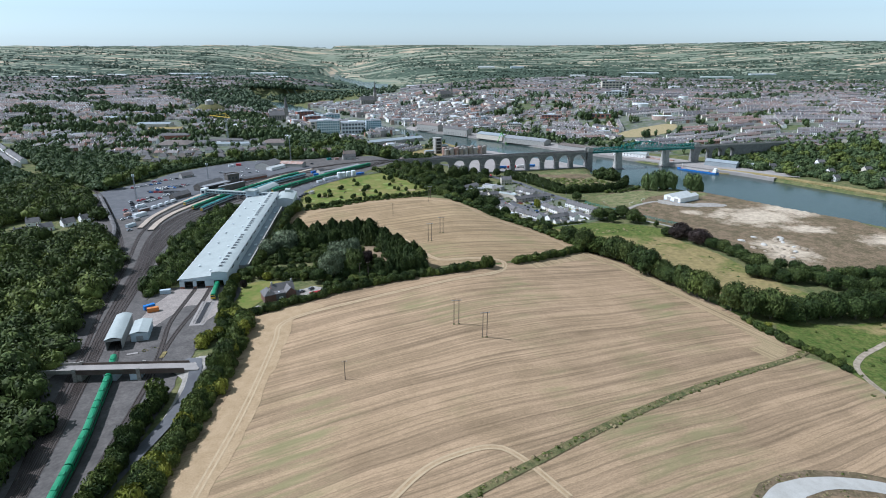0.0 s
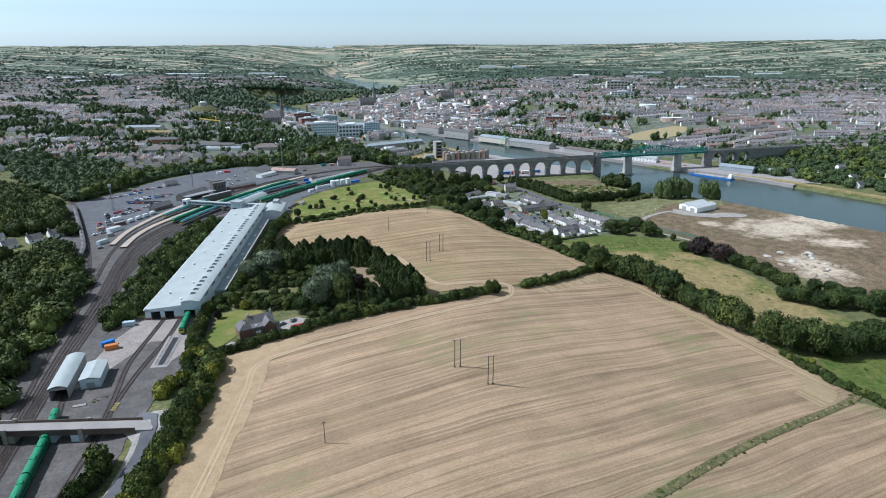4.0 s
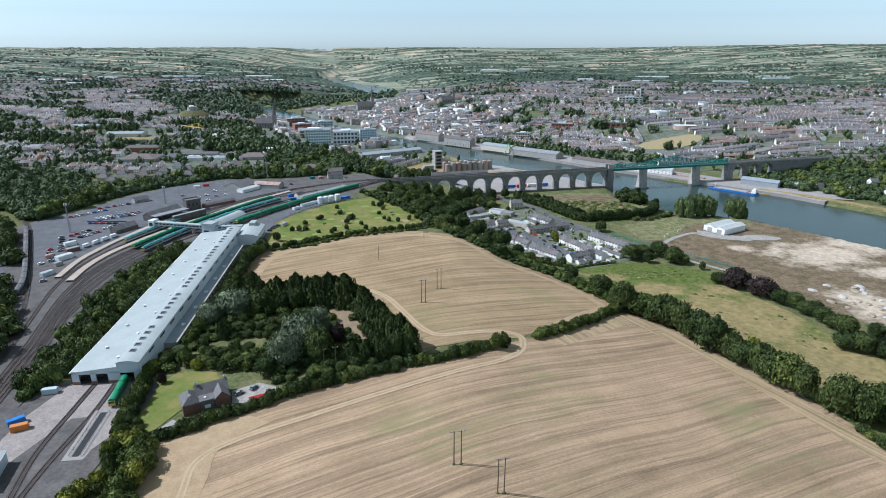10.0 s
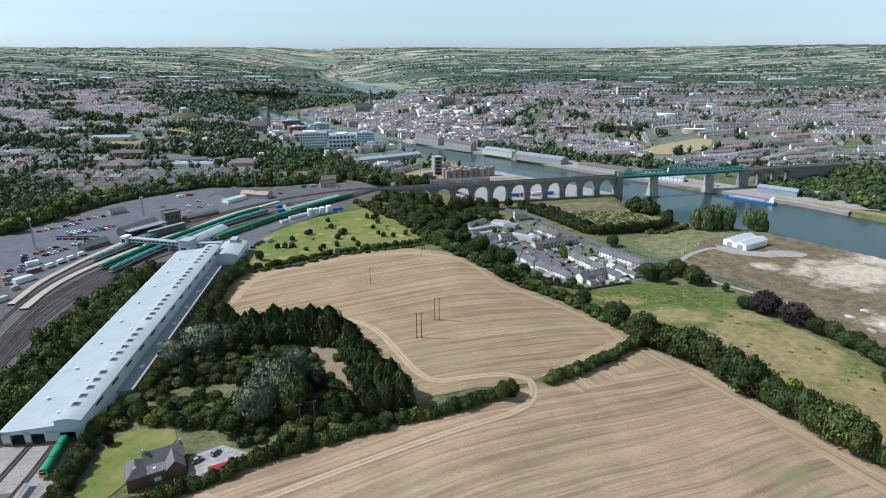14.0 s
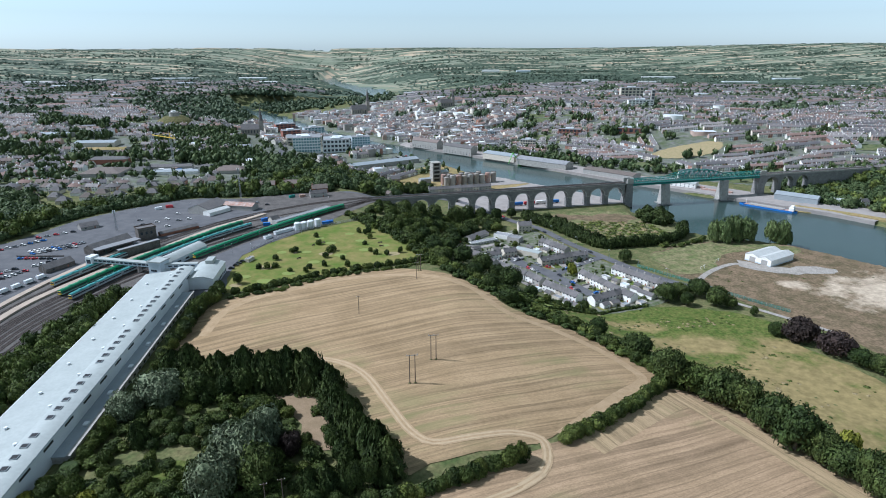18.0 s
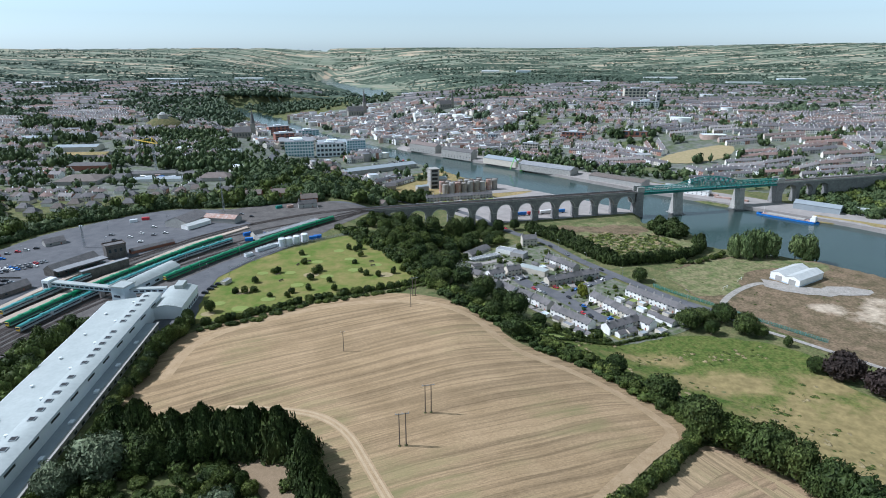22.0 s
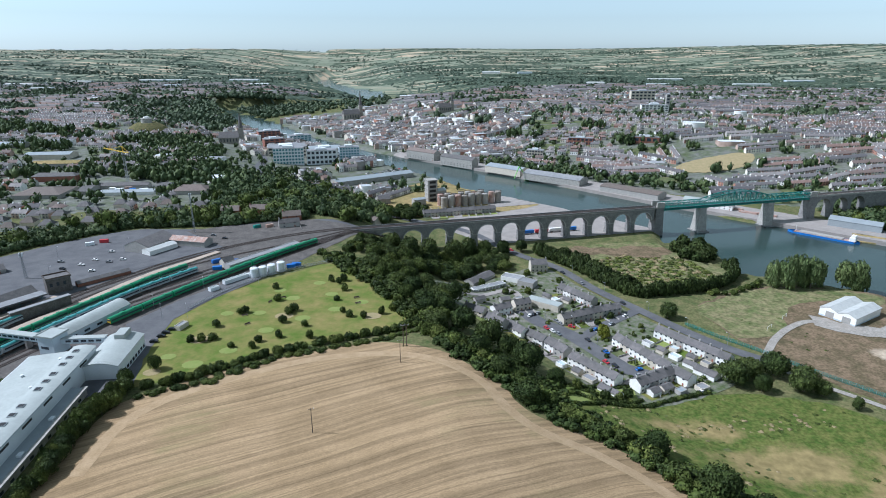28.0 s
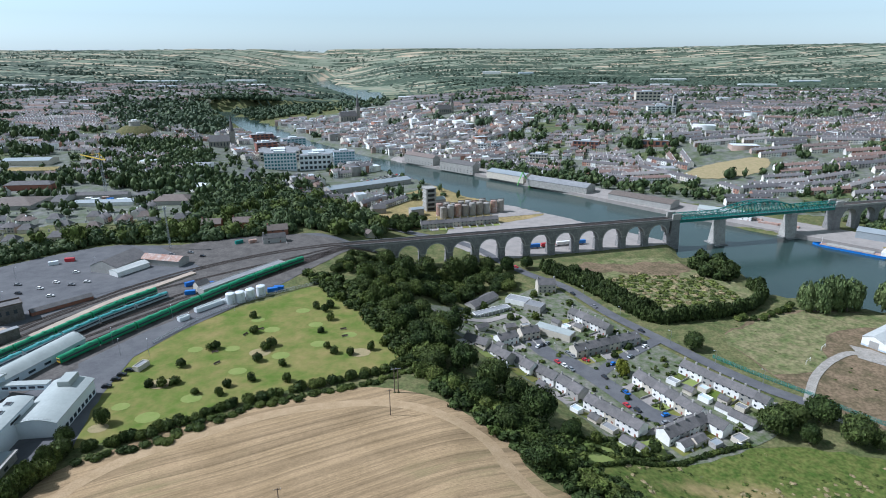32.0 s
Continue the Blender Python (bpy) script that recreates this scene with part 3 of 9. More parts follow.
def sheet(name, outline, material, lift=0.25, step=8.0, label="", rough_edge=0.0):
    """A patch of ground: the outline, cut into a grid and laid on the land."""
    pts = np.array(outline, float)
    if rough_edge:
        line = spline([*outline, outline[0]], 6.0)[:-1]
        side = sideways(line)
        pts = line + side * np.array([[rng.uniform(-rough_edge, rough_edge)] for _ in line])
    bm = bmesh.new()
    corner = [bm.verts.new((x, y, 0)) for x, y in pts]
    for tri in tessellate_polygon([[Vector((x, y, 0)) for x, y in pts]]):
        bm.faces.new([corner[i] for i in tri])
    lo, hi = pts.min(0), pts.max(0)
    for axis, origin in ((0, -420.0), (1, 130.0)):
        at = origin + 6.0 * math.ceil((lo[axis] - origin) / 6.0 + 1e-6)
        no = (1, 0, 0) if axis == 0 else (0, 1, 0)
        while at < hi[axis]:
            co = (at, 0, 0) if axis == 0 else (0, at, 0)
            bmesh.ops.bisect_plane(bm, geom=bm.verts[:] + bm.edges[:] + bm.faces[:], plane_co=co, plane_no=no)
            at += 6.0
    bmesh.ops.recalc_face_normals(bm, faces=bm.faces[:])
    if bm.faces and bm.faces[0].normal.z < 0:
        bmesh.ops.reverse_faces(bm, faces=bm.faces[:])
    co = np.array([v.co[:2] for v in bm.verts])
    for v, z in zip(bm.verts, land(co[:, 0], co[:, 1])):
        v.co.z = z + lift
    me = bpy.data.meshes.new(name)
    bm.to_mesh(me)
    bm.free()
    me.materials.append(M[material])
    return tagged(new(name, me), label, "", "", "structure")


def inside(x, y, outline):
    hit, n = False, len(outline)
    for i in range(n):
        (ax, ay), (bx, by) = outline[i], outline[i - 1]
        if (ay > y) != (by > y) and x < (bx - ax) * (y - ay) / (by - ay) + ax:
            hit = not hit
    return hit


# ---- trees: a handful of crowns and trunks, shared by all ----
def leaf_cards(centres, outward, size, r):
    """Bent leaf sprays, four corners each, facing outward with a scatter."""
    verts, faces = [], []
    for c, o in zip(centres, outward):
        o = Vector(o) + Vector((r.uniform(-0.65, 0.65), r.uniform(-0.65, 0.65), r.uniform(-0.45, 0.65)))
        o.normalize()
        u = o.cross(Vector((r.uniform(-1, 1), r.uniform(-1, 1), r.uniform(-1, 1))))
        u.normalize()
        v = o.cross(u)
        s = size * r.uniform(0.6, 1.35)
        k = len(verts)
        c = Vector(c)
        verts += [c - u * s * 1.25 - v * s * 0.25, c + u * s * 0.2 - v * s * 0.55, c + u * s * 1.25 + v * s * 0.2 - o * s * 0.45, c - u * s * 0.2 + v * s * 0.6]
        faces.append((k, k + 1, k + 2, k + 3))
    return verts, faces


def crown_mesh(name, seed, lobes, cards, card, material, low=0.22, core=True, squash=0.85, lump=1.0):
    """A broad crown in the unit box: lobes of leaf sprays round darker cores, with gaps between them."""
    r = random.Random(seed)
    blobs = []
    for i in range(lobes):
        a, h = i * 2.4 + r.uniform(-0.5, 0.5), r.uniform(low + 0.14, 0.84)
        reach = 0.60 * math.sqrt(max(0.0, 1 - (max(0.0, h - 0.42) / 0.62) ** 2)) * r.uniform(0.7, 1.0)
        size = r.uniform(0.30, 0.44) * lump
        blobs.append((math.cos(a) * reach, math.sin(a) * reach, h, size))
    blobs += [(0, 0, 0.52 + low * 0.2, 0.78)]
    verts, faces = [], []
    if core:
        bm = bmesh.new()
        for x, y, z, s in blobs:
            made = bmesh.ops.create_icosphere(bm, subdivisions=1, radius=1.0)
            for v in made["verts"]:
                k = s * 0.84 * r.uniform(0.86, 1.06)
                v.co = Vector((x + v.co.x * k, y + v.co.y * k, z + v.co.z * k * 0.62))
        bm.verts.index_update()
        verts = [v.co.copy() for v in bm.verts]
        faces = [tuple(v.index for v in f.verts) for f in bm.faces]
        bm.free()
    cen, out = [], []
    for i in range(cards):
        x, y, z, s = blobs[-1 if i % 3 == 0 else i % len(blobs)]
        t, c = r.uniform(0, 2 * math.pi), r.uniform(-0.7, 1)
        q = math.sqrt(1 - c * c)
        d = (q * math.cos(t), q * math.sin(t), c)
        k = s * r.uniform(0.85, 1.14)
        cen.append((x + d[0] * k, y + d[1] * k, max(low * 0.6, z + d[2] * k * 0.62 * squash / 0.85)))
        out.append(d)
    v2, f2 = leaf_cards(cen, out, card, r)
    k = len(verts)
    faces += [tuple(i + k for i in f) for f in f2]
    me = bpy.data.meshes.new(name)
    me.from_pydata([tuple(v) for v in verts + v2], [], faces)
    me.materials.append(M[material])
    return me


def cone_mesh(name, seed, tiers, cards, card, material, column=0.0):
    """A conifer in the unit box: drooping sprays in tiers round a narrow core."""
    r = random.Random(seed)
    bm = tube_bm([(0, 0, 0.0, 0.62), (0, 0, 0.3, 0.62), (0, 0, 0.55, 0.5), (0, 0, 0.76, 0.33), (0, 0, 0.9, 0.14), (0, 0, 0.96, 0.02)], 9)
    bm.verts.index_update()
    verts, faces = [v.co.copy() for v in bm.verts], [tuple(v.index for v in f.verts) for f in bm.faces]
    bm.free()
    cen, out = [], []
    for i in range(cards):
        h = (i / cards) ** 1.25
        wide = 0.92 * (1 - h ** (1.6 + 1.6 * column)) ** 0.75 + 0.02
        wide *= 0.9 + 0.07 * math.sin(h * tiers * 6.28) + 0.08 * math.sin(3 * h + seed)
        t = r.uniform(0, 6.283)
        k = wide * r.uniform(0.6, 1.1) * (0.84 + 0.2 * math.sin(4 * t + seed + 5 * h) + 0.14 * math.sin(9 * t + 11 * h))
        cen.append((k * math.cos(t), k * math.sin(t), 0.03 + h * 0.95))
        out.append((math.cos(t), math.sin(t), 0.5))
    v2, f2 = leaf_cards(cen, out, card, r)
    k = len(verts)
    faces += [tuple(i + k for i in f) for f in f2]
    me = bpy.data.meshes.new(name)
    me.from_pydata([tuple(v) for v in verts + v2], [], faces)
    me.materials.append(M[material])
    return me


def trunk_mesh(name, limbs):
    r = random.Random(3 + limbs)
    bm = tube_bm([(0, 0, -0.04, 0.075), (0.01, 0, 0.12, 0.055), (0.02, 0.01, 0.35, 0.045), (0.0, 0.02, 0.62, 0.02)], 7)
    me = bpy.data.meshes.new(name)
    for i in range(limbs):
        a = i * 2.4
        x, y = math.cos(a), math.sin(a)
        b2 = tube_bm([(0.01, 0, 0.24 + 0.05 * i, 0.03), (x * 0.22, y * 0.22, 0.42 + 0.05 * i, 0.018), (x * 0.42, y * 0.42, 0.55 + 0.05 * i, 0.007)], 5)
        tmp = bpy.data.meshes.new("limb")
        b2.to_mesh(tmp)
        b2.free()
        bm.from_mesh(tmp)
        bpy.data.meshes.remove(tmp)
    bm.to_mesh(me)
    bm.free()
    me.materials.append(M["bark"])
    return me


TRUNK = [trunk_mesh("trunk", 4), trunk_mesh("trunk", 3)]
CROWN = {
    "broad": [crown_mesh("crown", 11 + i, 12 + i % 3, 1900, 0.058, "leaf") for i in range(5)],
    "light": [crown_mesh("crown", 31 + i, 11, 1300, 0.068, "leaf_light") for i in range(3)],
    "shrub": [crown_mesh("crown", 51 + i, 6, 420, 0.12, "leaf", 0.0) for i in range(3)] + [crown_mesh("crown", 57 + i, 6, 420, 0.12, "leaf_light", 0.0) for i in range(2)],
    "wood": [crown_mesh("crown", 41 + i, 5, 460, 0.092, "leaf", lump=1.25) for i in range(5)],
    "wood_light": [crown_mesh("crown", 46 + i, 5, 440, 0.094, "leaf_light", lump=1.25) for i in range(2)],
    "scrub": [crown_mesh("crown", 141 + i, 4, 90, 0.19, "leaf", 0.0) for i in range(3)] + [crown_mesh("crown", 145, 4, 90, 0.19, "leaf_light", 0.0)],
    "poplar": [crown_mesh("crown", 101 + i, 12, 1100, 0.08, "leaf_poplar", 0.0) for i in range(2)],
    "grey": [crown_mesh("crown", 61 + i, 16, 3400, 0.05, "leaf_grey", 0.1) for i in range(2)],
    "yellow": [crown_mesh("crown", 71, 7, 480, 0.11, "leaf_yellow", 0.05)],
    "purple": [crown_mesh("crown", 81, 10, 1500, 0.07, "leaf_purple", 0.1)],
    "conifer": [cone_mesh("crown", 91 + i, 9, 2600, 0.075, "leaf_dark", 0.5 + 0.5 * i) for i in range(3)],
    "cypress": [crown_mesh("crown", 95 + i, 9, 300, 0.15, "leaf_dark", 0.0) for i in range(2)],
    "dry_tuft": [crown_mesh("crown", 131 + i, 2, 30, 0.3, "dry", 0.0) for i in range(2)],
    "tuft": [crown_mesh("crown", 121 + i, 2, 34, 0.3, "leaf_light", 0.0) for i in range(3)],
    "far_wood": [crown_mesh("crown", 111 + i, 5, 170, 0.125, "leaf_far", lump=1.25) for i in range(4)],
    "far_light": [crown_mesh("crown", 116 + i, 5, 170, 0.125, "leaf_light", lump=1.25) for i in range(2)],
}
TREE_WORDS = {
    "broad": ("broadleaf_tree", "full dark green broadleaf tree in summer leaf", "tree"),
    "light": ("broadleaf_tree", "bright green broadleaf tree in summer leaf", "tree"),
    "shrub": ("shrub", "dense rounded green shrub growing at the field edge", "shrub"),
    "wood": ("woodland_tree", "dark green woodland tree among others in a belt", "tree"),
    "poplar": ("poplar_tree", "riverside poplar with a rounded grey-green crown", "tree"),
    "grey": ("willow_tree", "large grey-green willow with a spreading crown", "tree"),
    "yellow": ("golden_tree", "yellow-green leafy tree standing out among darker ones", "tree"),
    "purple": ("copper_beech", "dark purple copper beech tree in full leaf", "tree"),
    "conifer": ("conifer_tree", "dense dark green garden conifer with a blunt top", "tree"),
    "cypress": ("cypress_tree", "dense upright dark green cypress", "tree"),
}
TREES = []


def tree(kind, x, y, height, radius, label="", group="", sink=0.0):
    words = TREE_WORDS[kind]
    z = ground_at(x, y) - sink
    ob = new(words[0])
    ob.empty_display_size = 0.5
    ob.matrix_basis = Matrix.LocRotScale((x, y, z), Euler((0, 0, rng.uniform(0, 6.28))), (radius, radius, height))
    tagged(ob, label or words[1], words[2], group)
    link_ob("trunk", TRUNK[rng.randrange(2)], ob)
    link_ob("crown", CROWN[kind][rng.randrange(len(CROWN[kind]))], ob)
    TREES.append((x, y))
    return ob


def tree_line(points, gap, kinds, height, radius, jitter=2.0, label="", group=""):
    line = spline(points, 1.0)
    run = np.concatenate([[0], np.cumsum(np.linalg.norm(np.diff(line, axis=0), axis=1))])
    at = 0.0
    while at < run[-1]:
        p = line[min(int(np.searchsorted(run, at)), len(line) - 1)]
        tree(rng.choice(kinds), p[0] + rng.uniform(-jitter, jitter), p[1] + rng.uniform(-jitter, jitter), height * rng.uniform(0.75, 1.2), radius * rng.uniform(0.8, 1.2), label, group)
        at += gap * rng.uniform(0.75, 1.25)


def tree_patch(outline, gap, kinds, height, radius, label="", group=""):
    p = np.array(outline)
    (x0, y0), (x1, y1) = p.min(0), p.max(0)
    y = y0
    while y < y1:
        x = x0
        while x < x1:
            px, py = x + rng.uniform(-0.4, 0.4) * gap, y + rng.uniform(-0.4, 0.4) * gap
            if inside(px, py, outline):
                tree(rng.choice(kinds), px, py, height * rng.uniform(0.7, 1.25), radius * rng.uniform(0.8, 1.25), label, group)
            x += gap
        y += gap


def pick_trees_line(points, gap, kinds, height, radius, jitter):
    line = spline(points, 1.0)
    run = np.concatenate([[0], np.cumsum(np.linalg.norm(np.diff(line, axis=0), axis=1))])
    at, out = 0.0, []
    while at < run[-1]:
        p = line[min(int(np.searchsorted(run, at)), len(line) - 1)]
        out.append((rng.choice(kinds), p[0] + rng.uniform(-jitter, jitter), p[1] + rng.uniform(-jitter, jitter), height * rng.uniform(0.75, 1.2), radius * rng.uniform(0.8, 1.2)))
        at += gap * rng.uniform(0.75, 1.25)
    return out


KIT = {}


def kit_of(me):
    if me.name not in KIT:
        n = len(me.polygons)
        starts, totals, loops, co = np.zeros(n, int), np.zeros(n, int), np.zeros(len(me.loops), int), np.zeros(len(me.vertices) * 3)
        me.polygons.foreach_get("loop_total", totals)
        me.loops.foreach_get("vertex_index", loops)
        me.vertices.foreach_get("co", co)
        KIT[me.name] = (co.reshape(-1, 3), loops, totals)
    return KIT[me.name]


def joined_mesh(name, blocks, mats):
    """One mesh out of (vertices, loops, face sizes, slots) blocks."""
    offs = np.cumsum([0] + [len(b[0]) for b in blocks[:-1]])
    v = np.concatenate([b[0] for b in blocks])
    loops = np.concatenate([b[1] + o for b, o in zip(blocks, offs)])
    totals = np.concatenate([b[2] for b in blocks])
    slots = np.concatenate([np.full(len(b[2]), b[3]) if np.isscalar(b[3]) else np.asarray(b[3]) for b in blocks])
    me = bpy.data.meshes.new(name)
    me.vertices.add(len(v))
    me.vertices.foreach_set("co", v.ravel())
    me.loops.add(len(loops))
    me.loops.foreach_set("vertex_index", loops.astype(np.int32))
    me.polygons.add(len(totals))
    me.polygons.foreach_set("loop_start", (np.cumsum(totals) - totals).astype(np.int32))
    me.polygons.foreach_set("loop_total", totals.astype(np.int32))
    for m in mats:
        me.materials.append(M[m])
    me.polygons.foreach_set("material_index", slots.astype(np.int32))
    me.update(calc_edges=True)
    me.validate()
    return new(name, me)


def grove(name, picks, label, category, kind=""):
    """Many crowns grown into one another: a hedge or a wood as one object."""
    mats, blocks = [], []
    z = land(np.array([p[1] for p in picks]), np.array([p[2] for p in picks]))
    for (sort, x, y, h, r), g in zip(picks, z):
        me = rng.choice(CROWN[sort])
        m = me.materials[0].name
        if m not in mats:
            mats.append(m)
        v, loops, totals = kit_of(me)
        t = rng.uniform(0, 6.28)
        c, s = math.cos(t), math.sin(t)
        low = 0.12 if sort in ("broad", "light", "wood", "wood_light", "far_wood") else 0.0
        blocks.append((np.stack([x + r * (v[:, 0] * c - v[:, 1] * s), y + r * (v[:, 0] * s + v[:, 1] * c), g - 0.3 + (v[:, 2] - low) * h], 1), loops, totals, mats.index(m)))
    keys = {mat.name: k for k, mat in M.items()}
    return tagged(joined_mesh(name, blocks, [keys[m] for m in mats]), label, category, "", kind)


def hedge(points, gap, kinds, height, radius, jitter, label, split=False):
    if not split:
        kinds = [{"broad": "wood", "light": "wood_light"}.get(k, k) for k in kinds]
    picks = pick_trees_line(points, gap, kinds, height, radius, jitter)
    if not split:
        return grove("hedge", picks, label, "hedge")
    ob = root("hedge", *points[0], ground_at(*points[0]), 0, label, "hedge")
    base = Vector((*points[0], ground_at(*points[0])))
    for sort, x, y, h, r in picks:
        low = 0.12 * h if sort in ("broad", "light") else 0.0
        spot = Vector((x, y, ground_at(x, y) - 0.3 - low)) - base
        link_ob("bush", rng.choice(CROWN[sort]), ob, Matrix.LocRotScale(spot, Euler((0, 0, rng.uniform(0, 6.28))), (r, r, h)))
    return ob


GLADES = [(-645, 850, 18), (-622, 830, 18), (-600, 808, 18), (-578, 786, 18), (-556, 764, 18), (-535, 744, 18), (-520, 722, 16), (-566, 752, 14), (-590, 776, 14), (-550, 900, 20), (-520, 850, 18), (-495, 790, 18), (-505, 812, 16), (-162, 814, 13), (-127, 794, 12), (-186, 809, 13), (-322, 470, 32), (-342, 464, 26), (-314, 448, 20), (-300, 462, 18), (470, 832, 14), (502, 812, 14), (532, 794, 14), (514, 754, 14), (562, 736, 14), (602, 694, 14), (612, 754, 14), (582, 794, 14), (548, 844, 14), (638, 634, 14)]


def wood(outline, gap, kinds, height, radius, label):
    p, picks = np.array(outline), []
    for y in np.arange(p[:, 1].min(), p[:, 1].max(), gap):
        for x in np.arange(p[:, 0].min(), p[:, 0].max(), gap):
            px, py = x + rng.uniform(-0.42, 0.42) * gap, y + rng.uniform(-0.42, 0.42) * gap
            if inside(px, py, outline) and all((px - a) ** 2 + (py - b) ** 2 > q * q for a, b, q in GLADES):
                picks.append((rng.choice(kinds), px, py, height * rng.uniform(0.65, 1.3), radius * rng.uniform(0.75, 1.3)))
    return grove("woodland", picks, label, "woodland", "stuff")


# ---- ground, river ----
def stretched(lo, hi, step, far_lo, far_hi, grow=1.16):
    mid = list(np.arange(lo, hi + 0.1, step))
    up, s = [mid[-1]], step
    while up[-1] < far_hi:
        s = min(s * grow, 130)
        up.append(min(up[-1] + s, far_hi))
    down, s = [mid[0]], step
    while down[-1] > far_lo:
        s = min(s * grow, 130)
        down.append(max(down[-1] - s, far_lo))
    return np.array(down[:0:-1] + mid + up[1:])


gx, gy = stretched(-420, 470, 6.0, -4950, 4950), stretched(130, 1330, 6.0, -4950, 4950, 1.13)
X, Y = np.meshgrid(gx, gy)
Z = land(X, Y)
keep = np.hypot(X, Y) < 4940
nx = len(gx)
ground_faces = [(j * nx + i, j * nx + i + 1, (j + 1) * nx + i + 1, (j + 1) * nx + i) for j in range(len(gy) - 1) for i in range(nx - 1)
                if keep[j, i] and keep[j, i + 1] and keep[j + 1, i] and keep[j + 1, i + 1]]
# built-up ground inside the town
TOWN = [[(-170, 1330), (-60, 1235), (60, 1150), (300, 985), (420, 930), (640, 900), (900, 980), (1250, 1500), (1900, 2500), (1300, 2450), (600, 2500), (100, 2350), (-160, 2000), (-330, 1800), (-390, 1700), (-280, 1490)],
        [(-1700, 2300), (-1100, 1200), (-620, 860), (-420, 800), (-230, 850), (-110, 880), (-40, 960), (20, 1080), (-130, 1230), (-420, 1560), (-520, 1700), (-700, 2050), (-800, 2700), (-1600, 2800)]]


def inside_many(x, y, outline):
    hit = np.zeros(x.shape, bool)
    for i in range(len(outline)):
        (ax, ay), (bx, by) = outline[i], outline[i - 1]
        if ay != by:
            hit ^= ((ay > y) != (by > y)) & (x < (bx - ax) * (y - ay) / (by - ay) + ax)
    return hit


mid = np.array([(X.ravel()[f[0]] + 3, Y.ravel()[f[0]] + 3) for f in ground_faces])
built = inside_many(mid[:, 0], mid[:, 1], TOWN[0]) | inside_many(mid[:, 0], mid[:, 1], TOWN[1])
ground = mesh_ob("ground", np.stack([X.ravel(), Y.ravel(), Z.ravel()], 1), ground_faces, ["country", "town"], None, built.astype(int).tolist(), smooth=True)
tagged(ground, "rolling summer farmland of pasture and ripe corn with rough grass, haze-paled far off", "ground", "", "structure")

river = mesh_ob("water", [(-1400, -600, 0), (1700, -600, 0), (1700, 4700, 0), (-1400, 4700, 0)], [(0, 1, 2, 3)], "water")
tagged(river, "calm grey-green tidal river between quays and banks", "river", "", "structure")

# ---- fields ----
FIELD_LOW = [(-93, 120), (-92, 160), (-92, 187), (-93, 236), (-106, 286), (-93, 303), (-56, 326), (-8, 348), (33, 370), (72, 400), (117, 438), (145, 408), (168, 366), (190, 318), (194, 288), (126, 246), (74, 209), (33, 176), (-20, 138), (-40, 120)]
FIELD_UP = [(-126, 455), (-128, 490), (-125, 512), (-106, 528), (-90, 540), (-55, 556), (-24, 565), (5, 556), (28, 533), (38, 512), (74, 495), (102, 464), (108, 450), (86, 437), (43, 392), (27, 384), (-3, 371), (-9, 364), (-18, 380), (-28, 398), (-38, 414), (-46, 424), (-90, 431), (-122, 440)]
FIELD_EAST = [(-15, 128), (36, 170), (76, 202), (130, 238), (196, 280), (212, 262), (214, 235), (180, 190), (120, 120), (40, 100)]
sheet("field_lower", grown(FIELD_LOW, 4), "field", 0.22, 9, "harvested stubble field with pale straw swaths", 0.7)
sheet("field_upper", grown(FIELD_UP, 5), "field_up", 0.22, 9, "harvested stubble field sloping to a wooded edge", 0.7)
sheet("field_east", grown(FIELD_EAST, 6), "field", 0.2, 9, "dry stubble field beyond a grassy ditch", 0.7)
sheet("field_margin", [(-92, 125), (-91, 187), (-92, 236), (-105, 286), (-93, 302), (-75, 312), (-66, 306), (-80, 292), (-79, 268), (-76, 205), (-77, 150), (-80, 125)], "margin", 0.3, 9, "worn headland of pale trampled straw", 1.0)
LOW_WAY = [(-82, 130), (-81.5, 160), (-81, 205), (-84, 262), (-86, 284), (-74, 297), (-52.6, 309), (-20, 328), (6, 343), (28, 356), (39, 366)]
GATE_WAY = [(30, 358), (38, 366), (42, 376), (41, 386), (30, 388), (14, 383), (0, 379), (-9, 386), (-19, 404), (-31, 426), (-44, 438), (-60, 443), (-84, 446)]
for points, widths in ((LOW_WAY, (3.4, 0.8)), (GATE_WAY, (4.2, 0.9)), ([(-19, 150), (-8, 166), (2, 174.5), (17.8, 181), (28, 176), (42, 158)], (3.0, 0.8))):
    ribbon("wheel_track", points, widths[0], "margin", 0.32, 3)
    for shift in (-0.95, 0.95):
        ribbon("wheel_track", points, widths[1], "wheel", 0.36, 3, shift=shift)
ribbon("wheel_track", [(50, 390), (66, 408), (84, 428), (100, 446), (97, 460), (84, 478), (66, 492), (44, 502), (32, 516), (24, 534), (8, 548), (-10, 556), (-30, 557), (-60, 550), (-92, 532), (-112, 516), (-121, 498), (-121, 470)], 5.5, "margin", 0.27, 4)
for ob in [o for o in scene.objects if o.name.startswith("wheel_track")]:
    tagged(ob, "pale wheel track pressed into the stubble", "track", "", "structure")
tagged(ribbon("ditch_bank", [(-25, 130), (8, 155), (34, 175), (74, 207.5), (126, 245), (190, 284), (205, 296)], 3.6, "bank", 0.45, 4), "narrow grassy ditch bank between two fields", "bank", "", "structure")
GRAVEL = [(109, 165), (117, 173), (128, 179), (140, 183), (154, 184.5), (172, 183), (190, 175), (190, 168), (168, 176), (152, 177.5), (140, 175.5), (130, 171), (122, 164), (114, 156)]
